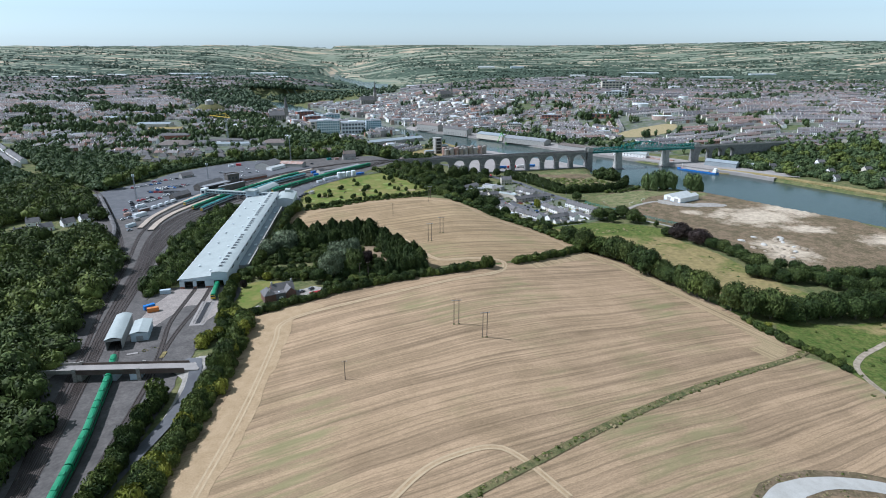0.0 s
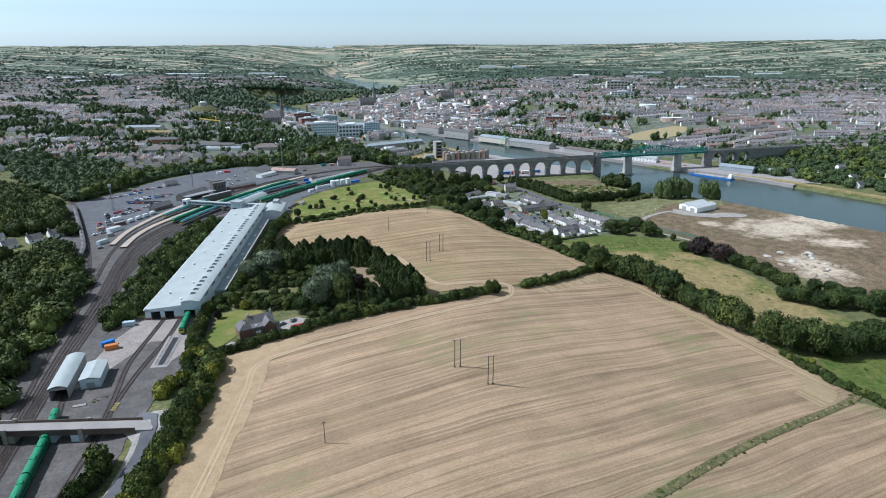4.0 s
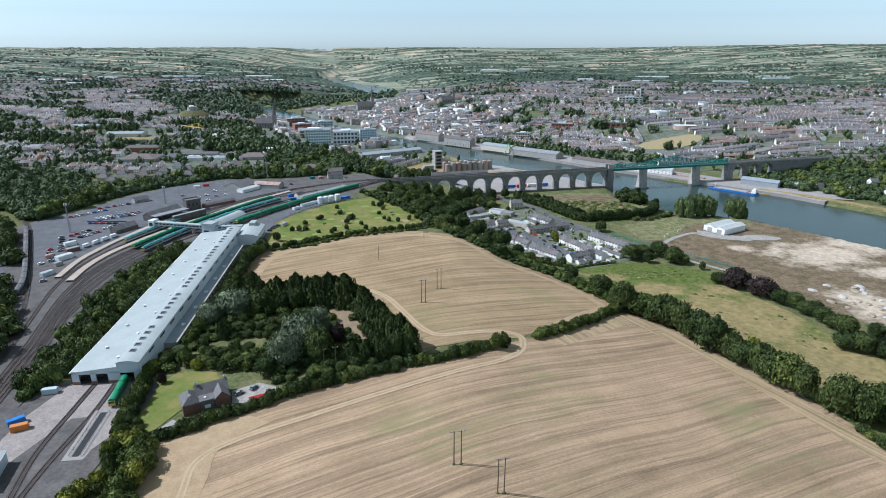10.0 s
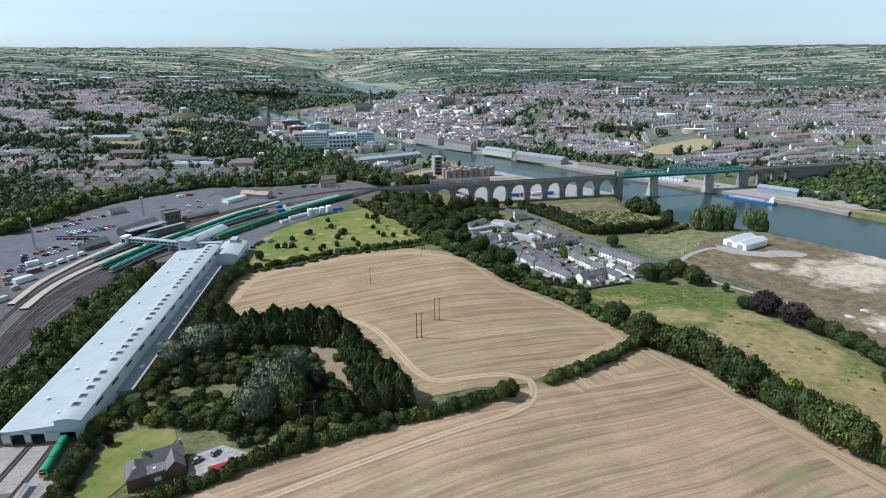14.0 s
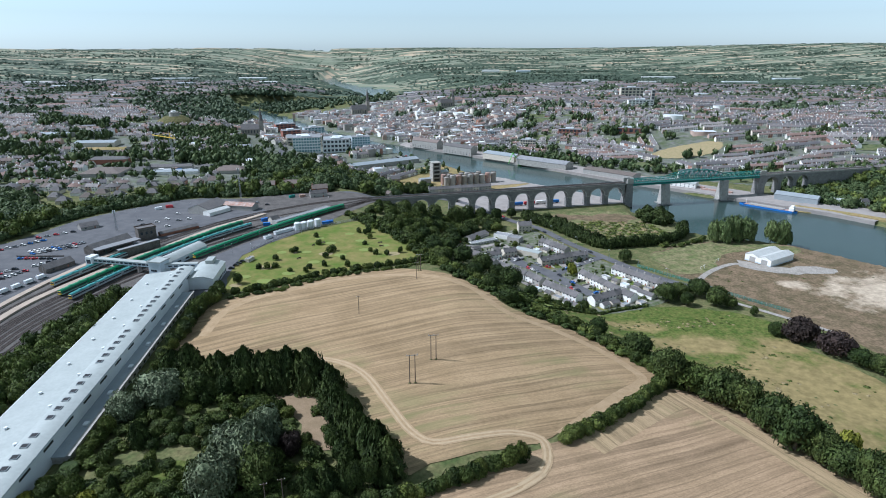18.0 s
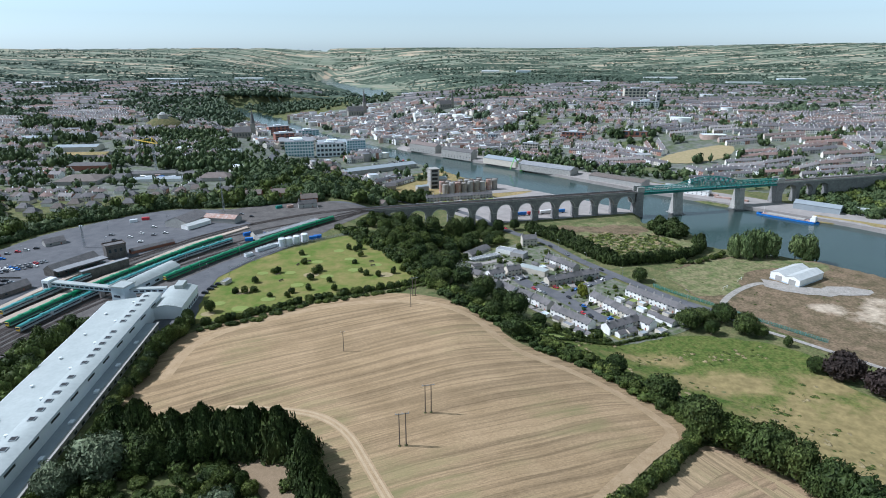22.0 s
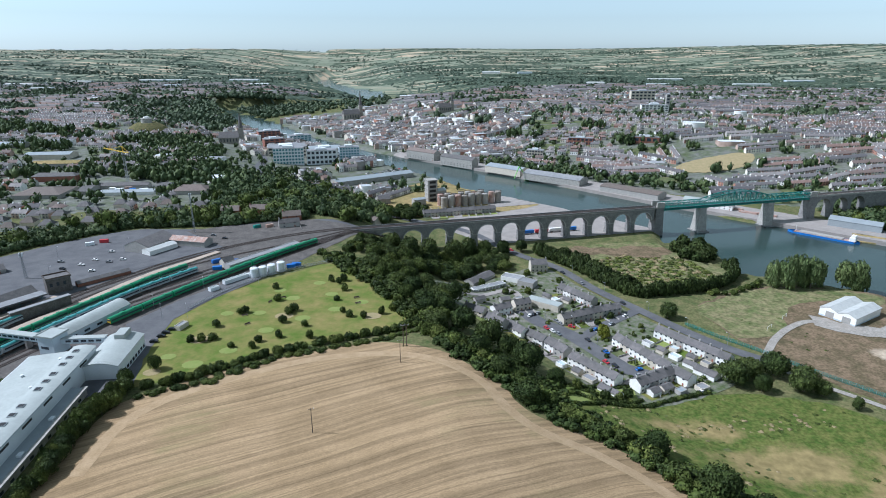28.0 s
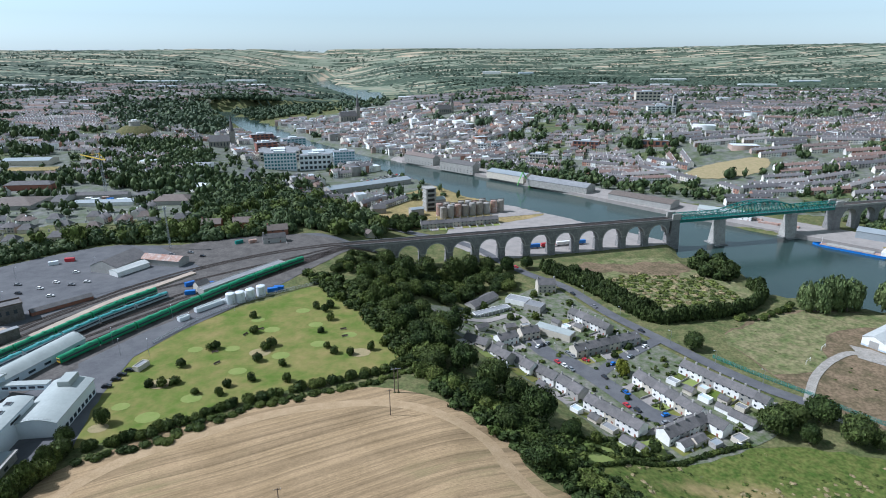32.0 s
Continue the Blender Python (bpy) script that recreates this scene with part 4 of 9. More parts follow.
tagged(ribbon("field_headland", [(60, 386), (88, 412), (112, 431), (122, 424), (140, 402), (160, 366), (182, 318), (186, 296), (172, 284)], 13, "headland", 0.27, 4), "headland of straw rows along the field edge", "headland", "", "structure")
sheet("rubble_verge", grown(GRAVEL, 3.0), "waste", 0.3, 6, "weedy rubble verge round the gravel road", 0.8)
sheet("gravel_road", GRAVEL, "chalk", 0.4, 6, "new white gravel road loop", 0.4)
tagged(ribbon("farm_track", [(262, 312), (245, 301), (232, 291), (221, 277), (219, 255), (226, 235)], 3.2, "pale", 0.4, 4), "curving stony farm track through grass", "track", "", "structure")

# ---- lawn with greens ----
LAWN = [(-131, 528), (-140, 566), (-143, 600), (-131, 629), (-112, 655), (-95, 670), (-73, 688), (-55, 672), (-38, 655), (-20, 625), (-6, 602), (-18, 588), (-49, 574), (-83, 555), (-113, 536)]
sheet("lawn", LAWN, "lawn", 0.2, 8, "mown sports lawn dotted with clipped bushes", 0.8)
GREENS = [(-112, 548, 4, "green"), (-100, 562, 3.6, "green"), (-127, 556, 3, "green"), (-88, 585, 3.4, "green"), (-72, 600, 3.6, "green"), (-98, 607, 3, "green"), (-116, 606, 3, "green"), (-84, 628, 3.4, "green"),
          (-62, 634, 3.2, "green"), (-56, 612, 3.4, "green"), (-73, 652, 3.2, "green"), (-95, 640, 3, "green"), (-42, 622, 3.2, "green"), (-119, 574, 4.4, "dry"), (-83, 603, 4.2, "dry"), (-34, 603, 4.4, "dry"), (-128, 541, 3.2, "dry")]
for x, y, r, m in GREENS:
    sheet("putting_green" if m == "green" else "worn_turf", [(x + r * 1.25 * math.cos(a * 0.524), y + r * math.sin(a * 0.524)) for a in range(12)], m, 0.3, 50, "round closely mown green" if m == "green" else "dry worn turf round a bush")

# ---- meadow and waste ground down by the river ----
sheet("meadow", [(40, 560), (96, 550), (139, 560), (185, 556), (213, 536), (212, 512), (232, 470), (240, 430), (252, 398), (266, 364), (240, 344), (204, 330), (196, 326), (176, 360), (150, 412), (122, 445), (108, 470), (86, 500), (62, 522)], "meadow", 0.15, 8, "rough green meadow with dry straw-coloured patches", 1.5)
sheet("east_meadow", [(200, 322), (214, 336), (262, 336), (330, 350), (340, 300), (250, 240), (218, 238), (216, 268), (206, 296)], "meadow", 0.18, 8, "green pasture below the trees", 1.5)
sheet("waste_ground", [(196, 588), (184, 620), (175, 655), (186, 676), (240, 702), (312, 690), (352, 655), (395, 600), (420, 540), (430, 480), (370, 430), (290, 430), (262, 470), (244, 520), (222, 552)], "waste", 0.15, 8, "levelled brown waste ground beside the river", 1.5)
sheet("waste_grass", [(184, 622), (175, 655), (187, 674), (238, 700), (306, 690), (300, 668), (262, 678), (232, 660), (214, 628)], "waste_green", 0.26, 8, "thin dry grass on waste ground", 2.0)
tagged(ribbon("dirt_road", [(186, 596), (196, 610), (206, 622), (222, 636), (240, 645), (252, 636), (266, 628)], 4.4, "gravel", 0.42, 5), "stony track to the white warehouse", "road", "", "structure")
tagged(ribbon("dirt_road", [(184, 594), (196, 575), (214, 556), (232, 536), (246, 520)], 3.6, "gravel", 0.42, 5), "fenced dirt road along waste ground", "road", "", "structure")
sheet("warehouse_apron", [(238, 640), (244, 654), (252, 648), (270, 636), (292, 640), (312, 632), (296, 622), (262, 624)], "gravel", 0.4, 8, "pale gravel apron before the white warehouse", 2.0)
sheet("island_scrub", [(118, 700), (122, 742), (112, 770), (135, 800), (190, 805), (225, 770), (222, 722), (190, 700), (150, 692)], "waste_green", 0.2, 8, "overgrown dry green scrub enclosed by a tall hedge", 1.5)
sheet("bare_ground", [(100, 776), (112, 768), (140, 774), (176, 764), (196, 776), (200, 790), (176, 796), (150, 790), (122, 796)], "waste", 0.32, 8, "bare stony ground behind the scrub", 3.0)
sheet("gravel_apron", [(50, 803), (118, 820), (190, 839), (214, 846), (200, 858), (150, 915), (96, 960), (40, 990), (20, 930), (10, 850)], "concrete", 0.2, 9, "pale gravel yard beneath the viaduct arches", 1.0)

# ---- railway ground ----
sheet("rail_land", [(-268, 436), (-352, 568), (-330, 640), (-312, 702), (-255, 766), (-195, 772), (-100, 802), (-60, 784), (-72, 748), (-98, 688), (-128, 640), (-145, 604), (-139, 566), (-131, 528), (-150, 520), (-190, 538), (-208, 490), (-205, 430), (-230, 400)], "asphalt", 0.14, 9, "grey oil-stained railway land", 0.5)
sheet("ballast_bed", grown([(-112, 120), (-122, 228), (-130, 262), (-174, 280), (-180, 325), (-188, 370), (-205, 430), (-209, 488), (-192, 540), (-168, 588), (-150, 622), (-122, 665), (-98, 700), (-72, 752), (-62, 780), (-72, 782), (-100, 757), (-155, 718), (-205, 655), (-244, 570), (-256, 500), (-300, 500), (-340, 570), (-352, 566), (-268, 452), (-246, 425), (-226, 370), (-203, 300), (-188, 261), (-178, 230), (-165, 187), (-155, 150), (-150, 120)], 4), "ballast", 0.25, 9, "grey railway ballast stained between the tracks", 0.5)
sheet("siding_ground", [(-180, 262), (-126, 250), (-122, 300), (-127, 340), (-168, 339), (-178, 300)], "ballast", 0.29, 9, "dark cinder ground between the depot sidings", 0.5)
sheet("depot_yard", [(-164, 268), (-158, 270), (-152, 296), (-148, 312), (-136, 314), (-134, 288), (-130, 288), (-126, 300), (-130, 340), (-164, 338), (-168, 312)], "yard", 0.34, 9, "worn concrete yard before the depot shed")
CAR_PARK = [(-336, 590), (-268, 512), (-254, 560), (-247, 612), (-224, 656), (-162, 716), (-150, 745), (-195, 768), (-255, 762), (-312, 700)]
sheet("car_park", CAR_PARK, "asphalt", 0.3, 9, "grey asphalt station car park with marked bays")
sheet("goods_yard", [(-205, 765), (-158, 722), (-100, 752), (-70, 786), (-110, 800), (-160, 790)], "ballast", 0.32, 9, "cindery goods yard behind the station")
sheet("station_apron", [(-150, 566), (-166, 592), (-150, 626), (-122, 668), (-112, 660), (-132, 626), (-143, 598), (-140, 566)], "asphalt", 0.36, 9, "asphalt yard beside the depot offices")
TRACK_MAIN = [(-138, 130), (-144.6, 160), (-154.4, 187), (-167.5, 230), (-177.7, 261), (-192, 300), (-214, 370), (-238, 438), (-246, 465), (-248.5, 496), (-245, 530), (-236, 562), (-198, 650), (-152, 700), (-102, 741), (-66, 773), (-40, 782)]
TRACK_OUT = [(-133, 130), (-139.8, 160), (-147.9, 190), (-160, 230), (-173, 273), (-186, 323), (-197, 370), (-214, 428), (-218, 488), (-203, 545), (-180, 592), (-140, 657), (-95, 722), (-62, 768), (-40, 780)]


def track(points):
    ob = ribbon("railway_track", points, 2.7, "sleepers", 0.36, 6)
    for s in (-0.8, 0.8):
        rail = ribbon("rail", points, 0.16, "rail", 0.55, 6, parent=ob, shift=s, thick=0.16)
    return tagged(ob, "rusty railway track on stained ballast", "railway track", "railway tracks", "structure")


ml, ol = spline(TRACK_MAIN, 20), spline(TRACK_OUT, 20)
mi, oi = np.linspace(0, len(ml) - 1, 30), np.linspace(0, len(ol) - 1, 30)
ml = np.stack([np.interp(mi, np.arange(len(ml)), ml[:, k]) for k in (0, 1)], 1)
ol = np.stack([np.interp(oi, np.arange(len(ol)), ol[:, k]) for k in (0, 1)], 1)
for u in (0, 0.42, 0.58, 0.72, 0.86, 1.0):
    track([tuple(p) for p in ml * (1 - u) + ol * u])
for off in (0.0, 4.4):
    track([(-238 + off, 584), (-219 + off, 633), (-206 + off, 658), (-190 + off, 687 - off * 0.5), (-171 + off * 0.6, 711 - off), (-150, 731 - off), (-118, 755 - off), (-80, 773 - off), (-40, 784 - off)])
track([(-186, 323), (-198, 364), (-210, 398), (-222, 432), (-231, 466), (-233, 496), (-228, 530)])
track([(-200, 360), (-206, 396), (-211, 430), (-213, 462), (-214, 490), (-208, 524)])
track([(-240, 440), (-253, 431), (-256, 446), (-272, 471), (-342, 577), (-450, 704), (-584, 839)][1:])
track([(-215, 372), (-236, 412), (-258, 450), (-276, 476), (-346, 580), (-452, 706)])
track([(-116, 130), (-120, 160), (-124.5, 187), (-131, 228), (-137, 258), (-140, 286), (-141, 315), (-144, 338)])
track([(-131, 228), (-140, 262), (-148, 290), (-151, 318), (-153, 338)])
track([(-125, 130), (-129, 163), (-135, 187), (-144, 214.6), (-150.6, 235), (-162, 262), (-168, 275)])
for points, w in (([(-238, 460), (-242, 486), (-241.5, 512), (-236, 537), (-229, 560), (-219, 590), (-207, 617), (-198, 641), (-187, 667), (-172, 690), (-159, 711)], 4.6), ([(-249.5, 466), (-254.5, 498), (-253.5, 525), (-250, 552), (-243, 585), (-236, 608), (-226, 628)], 4.0)):
    tagged(ribbon("platform", points, w, "paving", 1.3, 6, thick=1.2), "curving railway platform with a paved top", "platform", "", "structure")

sheet("estate_ground", [(12, 648), (30, 628), (60, 600), (80, 562), (100, 548), (140, 560), (168, 586), (140, 640), (112, 690), (84, 742), (50, 722), (18, 700), (-6, 672)], "estate", 0.22, 8, "paved yards and garden plots between terraces", 0.8)
sheet("quay", [(-80, 1290), (-33, 1238), (93, 1130), (155, 1060), (247, 968), (298, 921), (352, 874), (395, 838), (424, 852), (372, 908), (306, 968), (186, 1084), (112, 1154), (4, 1254), (-58, 1304)], "concrete", 0.35, 9, "pale concrete quay along the northern bank", 0.4)
tagged(ribbon("quay_wall", [(-57.9, 1270.1), (-29.2, 1241.8), (29.6, 1185.6), (90.6, 1127.6), (155.4, 1060.4), (198.6, 1013.6), (244.9, 965.9), (296.2, 919.2), (348.2, 870.2), (388.4, 831.4), (416.6, 804.6), (440.8, 772.8)], 17, "concrete", 0, 8, level=4.05, shift=-6.0, thick=6.0), "pale concrete quay edge with a wall down to the water", "quay", "", "structure")
sheet("parched_field", [(326, 1124), (338, 1098), (366, 1090), (413, 1098), (443, 1134), (432, 1156), (380, 1150), (350, 1140)], "dry", 0.5, 9, "parched yellow open field among houses", 1.5)
sheet("works_ground", [(-60, 905), (-20, 890), (66, 912), (112, 950), (64, 1000), (22, 1096), (-30, 1050), (-70, 980)], "straw", 0.3, 9, "weedy dry ground round the old works", 1.0)
sheet("wharf", [(60, 930), (112, 946), (108, 962), (70, 985), (50, 960)], "concrete", 0.5, 9, "concrete wharf running out to the river")

# ---- roads ----
for k, (points, w) in enumerate((([(52, 800), (74, 767), (95, 744), (115.6, 697), (134.4, 665), (154, 632), (170, 610), (186, 594)], 8), ([(133, 660), (118, 648), (102, 635), (89, 621)], 7), ([(58, 664), (66, 645), (80, 630), (93, 608), (105, 586), (117, 578)], 11),
                  ([(-10, 669), (12, 674), (34, 686), (53, 696), (60, 680), (58, 664)], 5), ([(-118, 130), (-113, 170), (-109, 200), (-109, 217), (-110, 228), (-114, 241), (-122, 246)], 5.5))):
    tagged(ribbon("road", points, w, "asphalt" if w != 5 else "concrete", 0.4 + 0.03 * k, 5), "worn grey road with pale kerbs", "road", "", "structure")
for points, w in (([(-128, 880), (-180, 960), (-219, 1014), (-250, 1110), (-273, 1210), (-330, 1320), (-420, 1480)], 11), ([(20, 850), (-40, 890), (-110, 960), (-190, 1090)], 9), ([(52, 800), (36, 830), (10, 860)], 8)):
    tagged(ribbon("town_road", points, w, "asphalt", 0.5, 10), "busy grey town street", "road", "", "structure")


# ---- houses ----
HOUSE_CACHE = {}


def mesh_from(bm, material):
    me = bpy.data.meshes.new("piece")
    bm.to_mesh(me)
    bm.free()
    me.materials.append(M[material])
    return me


def house_pieces(w, d, eave, ridge, wall, roof, windows, chimneys, hip=False):
    key = (w, d, eave, ridge, wall, roof, windows, chimneys, hip)
    if key in HOUSE_CACHE:
        return HOUSE_CACHE[key]
    x, y = w / 2, d / 2
    out = []
    bm = bmesh.new()
    v = [bm.verts.new(p) for p in ((-x, -y, -1), (x, -y, -1), (x, y, -1), (-x, y, -1), (-x, -y, eave), (x, -y, eave), (x, y, eave), (-x, y, eave))]
    for f in ((0, 1, 5, 4), (2, 3, 7, 6)):
        bm.faces.new([v[i] for i in f])
    if hip:
        bm.faces.new([v[i] for i in (1, 2, 6, 5)])
        bm.faces.new([v[i] for i in (3, 0, 4, 7)])
    else:
        a, b = bm.verts.new((-x, 0, ridge - 0.08)), bm.verts.new((x, 0, ridge - 0.08))
        bm.faces.new([v[1], v[2], v[6], b, v[5]])
        bm.faces.new([v[3], v[0], v[4], a, v[7]])
    out.append(("wall", mesh_from(bm, wall), None))
    o, t = 0.35, 0.16
    slope = (ridge - eave) / y
    bm = bmesh.new()
    for s in (-1, 1):
        rx = x - y * 0.8 if hip else x + 0.12
        low = [(-x - 0.12, s * (y + o), eave - o * slope), (x + 0.12, s * (y + o), eave - o * slope)]
        top = [(rx, 0, ridge), (-rx, 0, ridge)]
        ring = [bm.verts.new(p) for p in low + top]
        under = [bm.verts.new((p[0], p[1], p[2] - t)) for p in low + top]
        bm.faces.new(ring)
        bm.faces.new(under[::-1])
        for i in range(4):
            bm.faces.new((ring[i], ring[(i + 1) % 4], under[(i + 1) % 4], under[i]))
        if hip:
            e = [bm.verts.new(p) for p in ((s * (x + 0.12), -y - o, eave - o * slope), (s * (x + 0.12), y + o, eave - o * slope), (s * rx, 0, ridge))]
            bm.faces.new(e)
    bmesh.ops.recalc_face_normals(bm, faces=bm.faces[:])
    out.append(("roof", mesh_from(bm, roof), None))
    for i in range(chimneys):
        cx = (-x + 0.7) if i == 0 else (x - 0.7)
        out.append(("chimney", mesh_from(box_bm([(cx - 0.45, -0.35, ridge - 0.8, cx + 0.45, 0.35, ridge + 1.0), (cx - 0.55, -0.45, ridge + 1.0, cx + 0.55, 0.45, ridge + 1.12), (cx - 0.25, -0.12, ridge + 1.1, cx - 0.02, 0.12, ridge + 1.45), (cx + 0.05, -0.12, ridge + 1.1, cx + 0.28, 0.12, ridge + 1.45)]), "brick" if wall == "brick" else "grey_render"), None))
    if windows:
        pane = mesh_from(box_bm([(-0.6, -0.03, -0.55, 0.6, 0.03, 0.55)]), "glass")
        door = mesh_from(box_bm([(-0.48, -0.04, 0, 0.48, 0.04, 2.05)]), "brick")
        levels = (1.3, 3.9) if eave > 4 else (1.4,)
        for side in (-1, 1):
            for lv in levels:
                for k in range(windows):
                    wx = -x + w * (k + 0.5) / windows
                    if lv == levels[0] and k == windows - 1 and windows > 1:
                        out.append(("door", door, Matrix.Translation((wx, side * (y + 0.01), -0.2))))
                        continue
                    turn = Matrix.Translation((wx, side * (y + 0.012), lv + 0.3)) @ Matrix.Rotation(0 if side > 0 else math.pi, 4, "Z")
                    out.append(("window", pane, turn))
    HOUSE_CACHE[key] = out
    return out


def house(x, y, turn, w, d, eave, ridge, wall="white", roof="slate", windows=2, chimneys=1, name="terraced_house", label="", group="", z=None, hip=False):
    ob = root(name, x, y, ground_at(x, y) if z is None else z, turn, label or "two-storey house with a pitched roof", "house", group)
    for part_name, me, m in house_pieces(w, d, eave, ridge, wall, roof, windows, chimneys, hip):
        link_ob(part_name, me, ob, m)
    return ob


def wall_strip(a, b, z, h, t=0.2):
    """The vertices and faces of a straight thin wall from a to b."""
    u = (b - a) / np.linalg.norm(b - a)
    n = np.array([-u[1], u[0]]) * t / 2
    base = [a - n, b - n, b + n, a + n]
    return [(*q, z - 0.5) for q in base] + [(*q, z + h) for q in base], [(0, 1, 5, 4), (1, 2, 6, 5), (2, 3, 7, 6), (3, 0, 4, 7), (4, 5, 6, 7)]


WALL_WORDS = {"white": "white-rendered", "cream": "cream-rendered", "grey_render": "grey pebble-dashed", "brick": "red brick"}


def terrace(a, b, count, d=7.5, eave=5.0, ridge=7.4, walls=("white",), roof="slate", group="terraced houses", z=None):
    a, b = np.array(a, float), np.array(b, float)
    run = b - a
    turn, w = math.atan2(run[1], run[0]), round(float(np.linalg.norm(run)) / count, 2)
    level = min(ground_at(*a), ground_at(*b)) if z is None else z
    for i in range(count):
        p = a + run * (i + 0.5) / count
        wall = walls[i % len(walls)]
        along, away = run / np.linalg.norm(run), np.array([-run[1], run[0]]) / np.linalg.norm(run)
        for side, deep in ((1, 5.0), (-1, 7.5)):
            plot = [p + along * u * w * 0.46 + away * side * v for u, v in ((-1, d / 2 + 0.3), (1, d / 2 + 0.3), (1, d / 2 + deep), (-1, d / 2 + deep))]
            sheet("garden_plot", [tuple(q) for q in plot], rng.choice(["green", "meadow", "concrete", "lawn", "lawn", "garden"]), 0.3, 30, "small garden plot beside a terraced house")
            a0, a1 = p + along * w / 2 + away * side * (d / 2 + 0.2), p + along * w / 2 + away * side * (d / 2 + deep)
            wz = ground_at(*a0)
            tagged(mesh_ob("garden_wall", *wall_strip(a0, a1, wz, 1.3), "grey_render"), "low rendered wall between gardens", "wall", "", "structure")
        house(p[0], p[1], turn, w, d, eave, ridge, wall, roof, 2, 1, label="%s terraced house with a grey %s roof" % (WALL_WORDS[wall], "slate" if roof == "slate" else "tile"), group=group, z=level + rng.uniform(-0.12, 0.12))


terrace((77.3, 592.9), (96.4, 568.8), 5, walls=("white", "white", "cream"))
terrace((108.2, 615.2), (127.2, 579.7), 6, walls=("white", "cream", "white"))
terrace((135.7, 625.8), (163.3, 589.1), 7, walls=("white", "white", "grey_render"))
terrace((103.5, 564.4), (126.0, 577.0), 4, walls=("white", "grey_render"))
terrace((128.5, 577.0), (134.0, 568.5), 1, walls=("white",))
terrace((80.0, 641.8), (121.0, 659.5), 6, walls=("cream", "grey_render", "grey_render"))
terrace((89.4, 693.0), (107.6, 668.3), 5, walls=("grey_render", "white"))
terrace((20.0, 644.0), (32.0, 636.0), 2, walls=("grey_render", "cream"))
terrace((33.5, 636.0), (43.0, 624.5), 2, walls=("white", "grey_render"))
terrace((45.0, 632.5), (55.0, 619.2), 2, walls=("white",))
terrace((56.5, 622.0), (66.0, 611.0), 2, walls=("grey_render", "white"))
terrace((67.2, 611.0), (76.0, 597.5), 2, walls=("white", "grey_render"))
terrace((38.2, 654.2), (49.5, 660.6), 2, walls=("white",))
terrace((52.5, 663.2), (63.5, 667.2), 2, walls=("cream",))
house(80, 737.5, 0.1, 13, 8.5, 6.5, 9.6, "cream", "slate", 4, 2, "detached_house", "tall cream detached house with a slate roof and two chimneys")


def flat_building(x, y, turn, w, d, h, wall, roof, name="outbuilding", label="", z=None, parapet=0.35, doors=0, group=""):
    ob = root(name, x, y, ground_at(x, y) if z is None else z, turn, label or "plain flat-roofed outbuilding", "building", group)
    X0, Y0 = w / 2, d / 2
    part("wall", box_bm([(-X0, -Y0, -1, X0, -Y0 + 0.25, h), (-X0, Y0 - 0.25, -1, X0, Y0, h), (-X0, -Y0, -1, -X0 + 0.25, Y0, h), (X0 - 0.25, -Y0, -1, X0, Y0, h)]), wall, ob)
    part("roof", box_bm([(-X0 + 0.25, -Y0 + 0.25, h - parapet - 0.2, X0 - 0.25, Y0 - 0.25, h - parapet)]), roof, ob)
    for i in range(doors):
        dx = -X0 + w * (i + 0.5) / doors
        part("garage_door", box_bm([(dx - 1.15, -Y0 - 0.03, 0, dx + 1.15, -Y0 + 0.02, 2.1)]), "grey_render", ob)
    return ob


def pitched(x, y, turn, w, d, eave, ridge, wall, roof, name, label, z=None, windows=0, category="building"):
    ob = root(name, x, y, ground_at(x, y) if z is None else z, turn, label, category)
    for part_name, me, m in house_pieces(w, d, eave, ridge, wall, roof, windows, 0):
        link_ob(part_name, me, ob, m)
    return ob


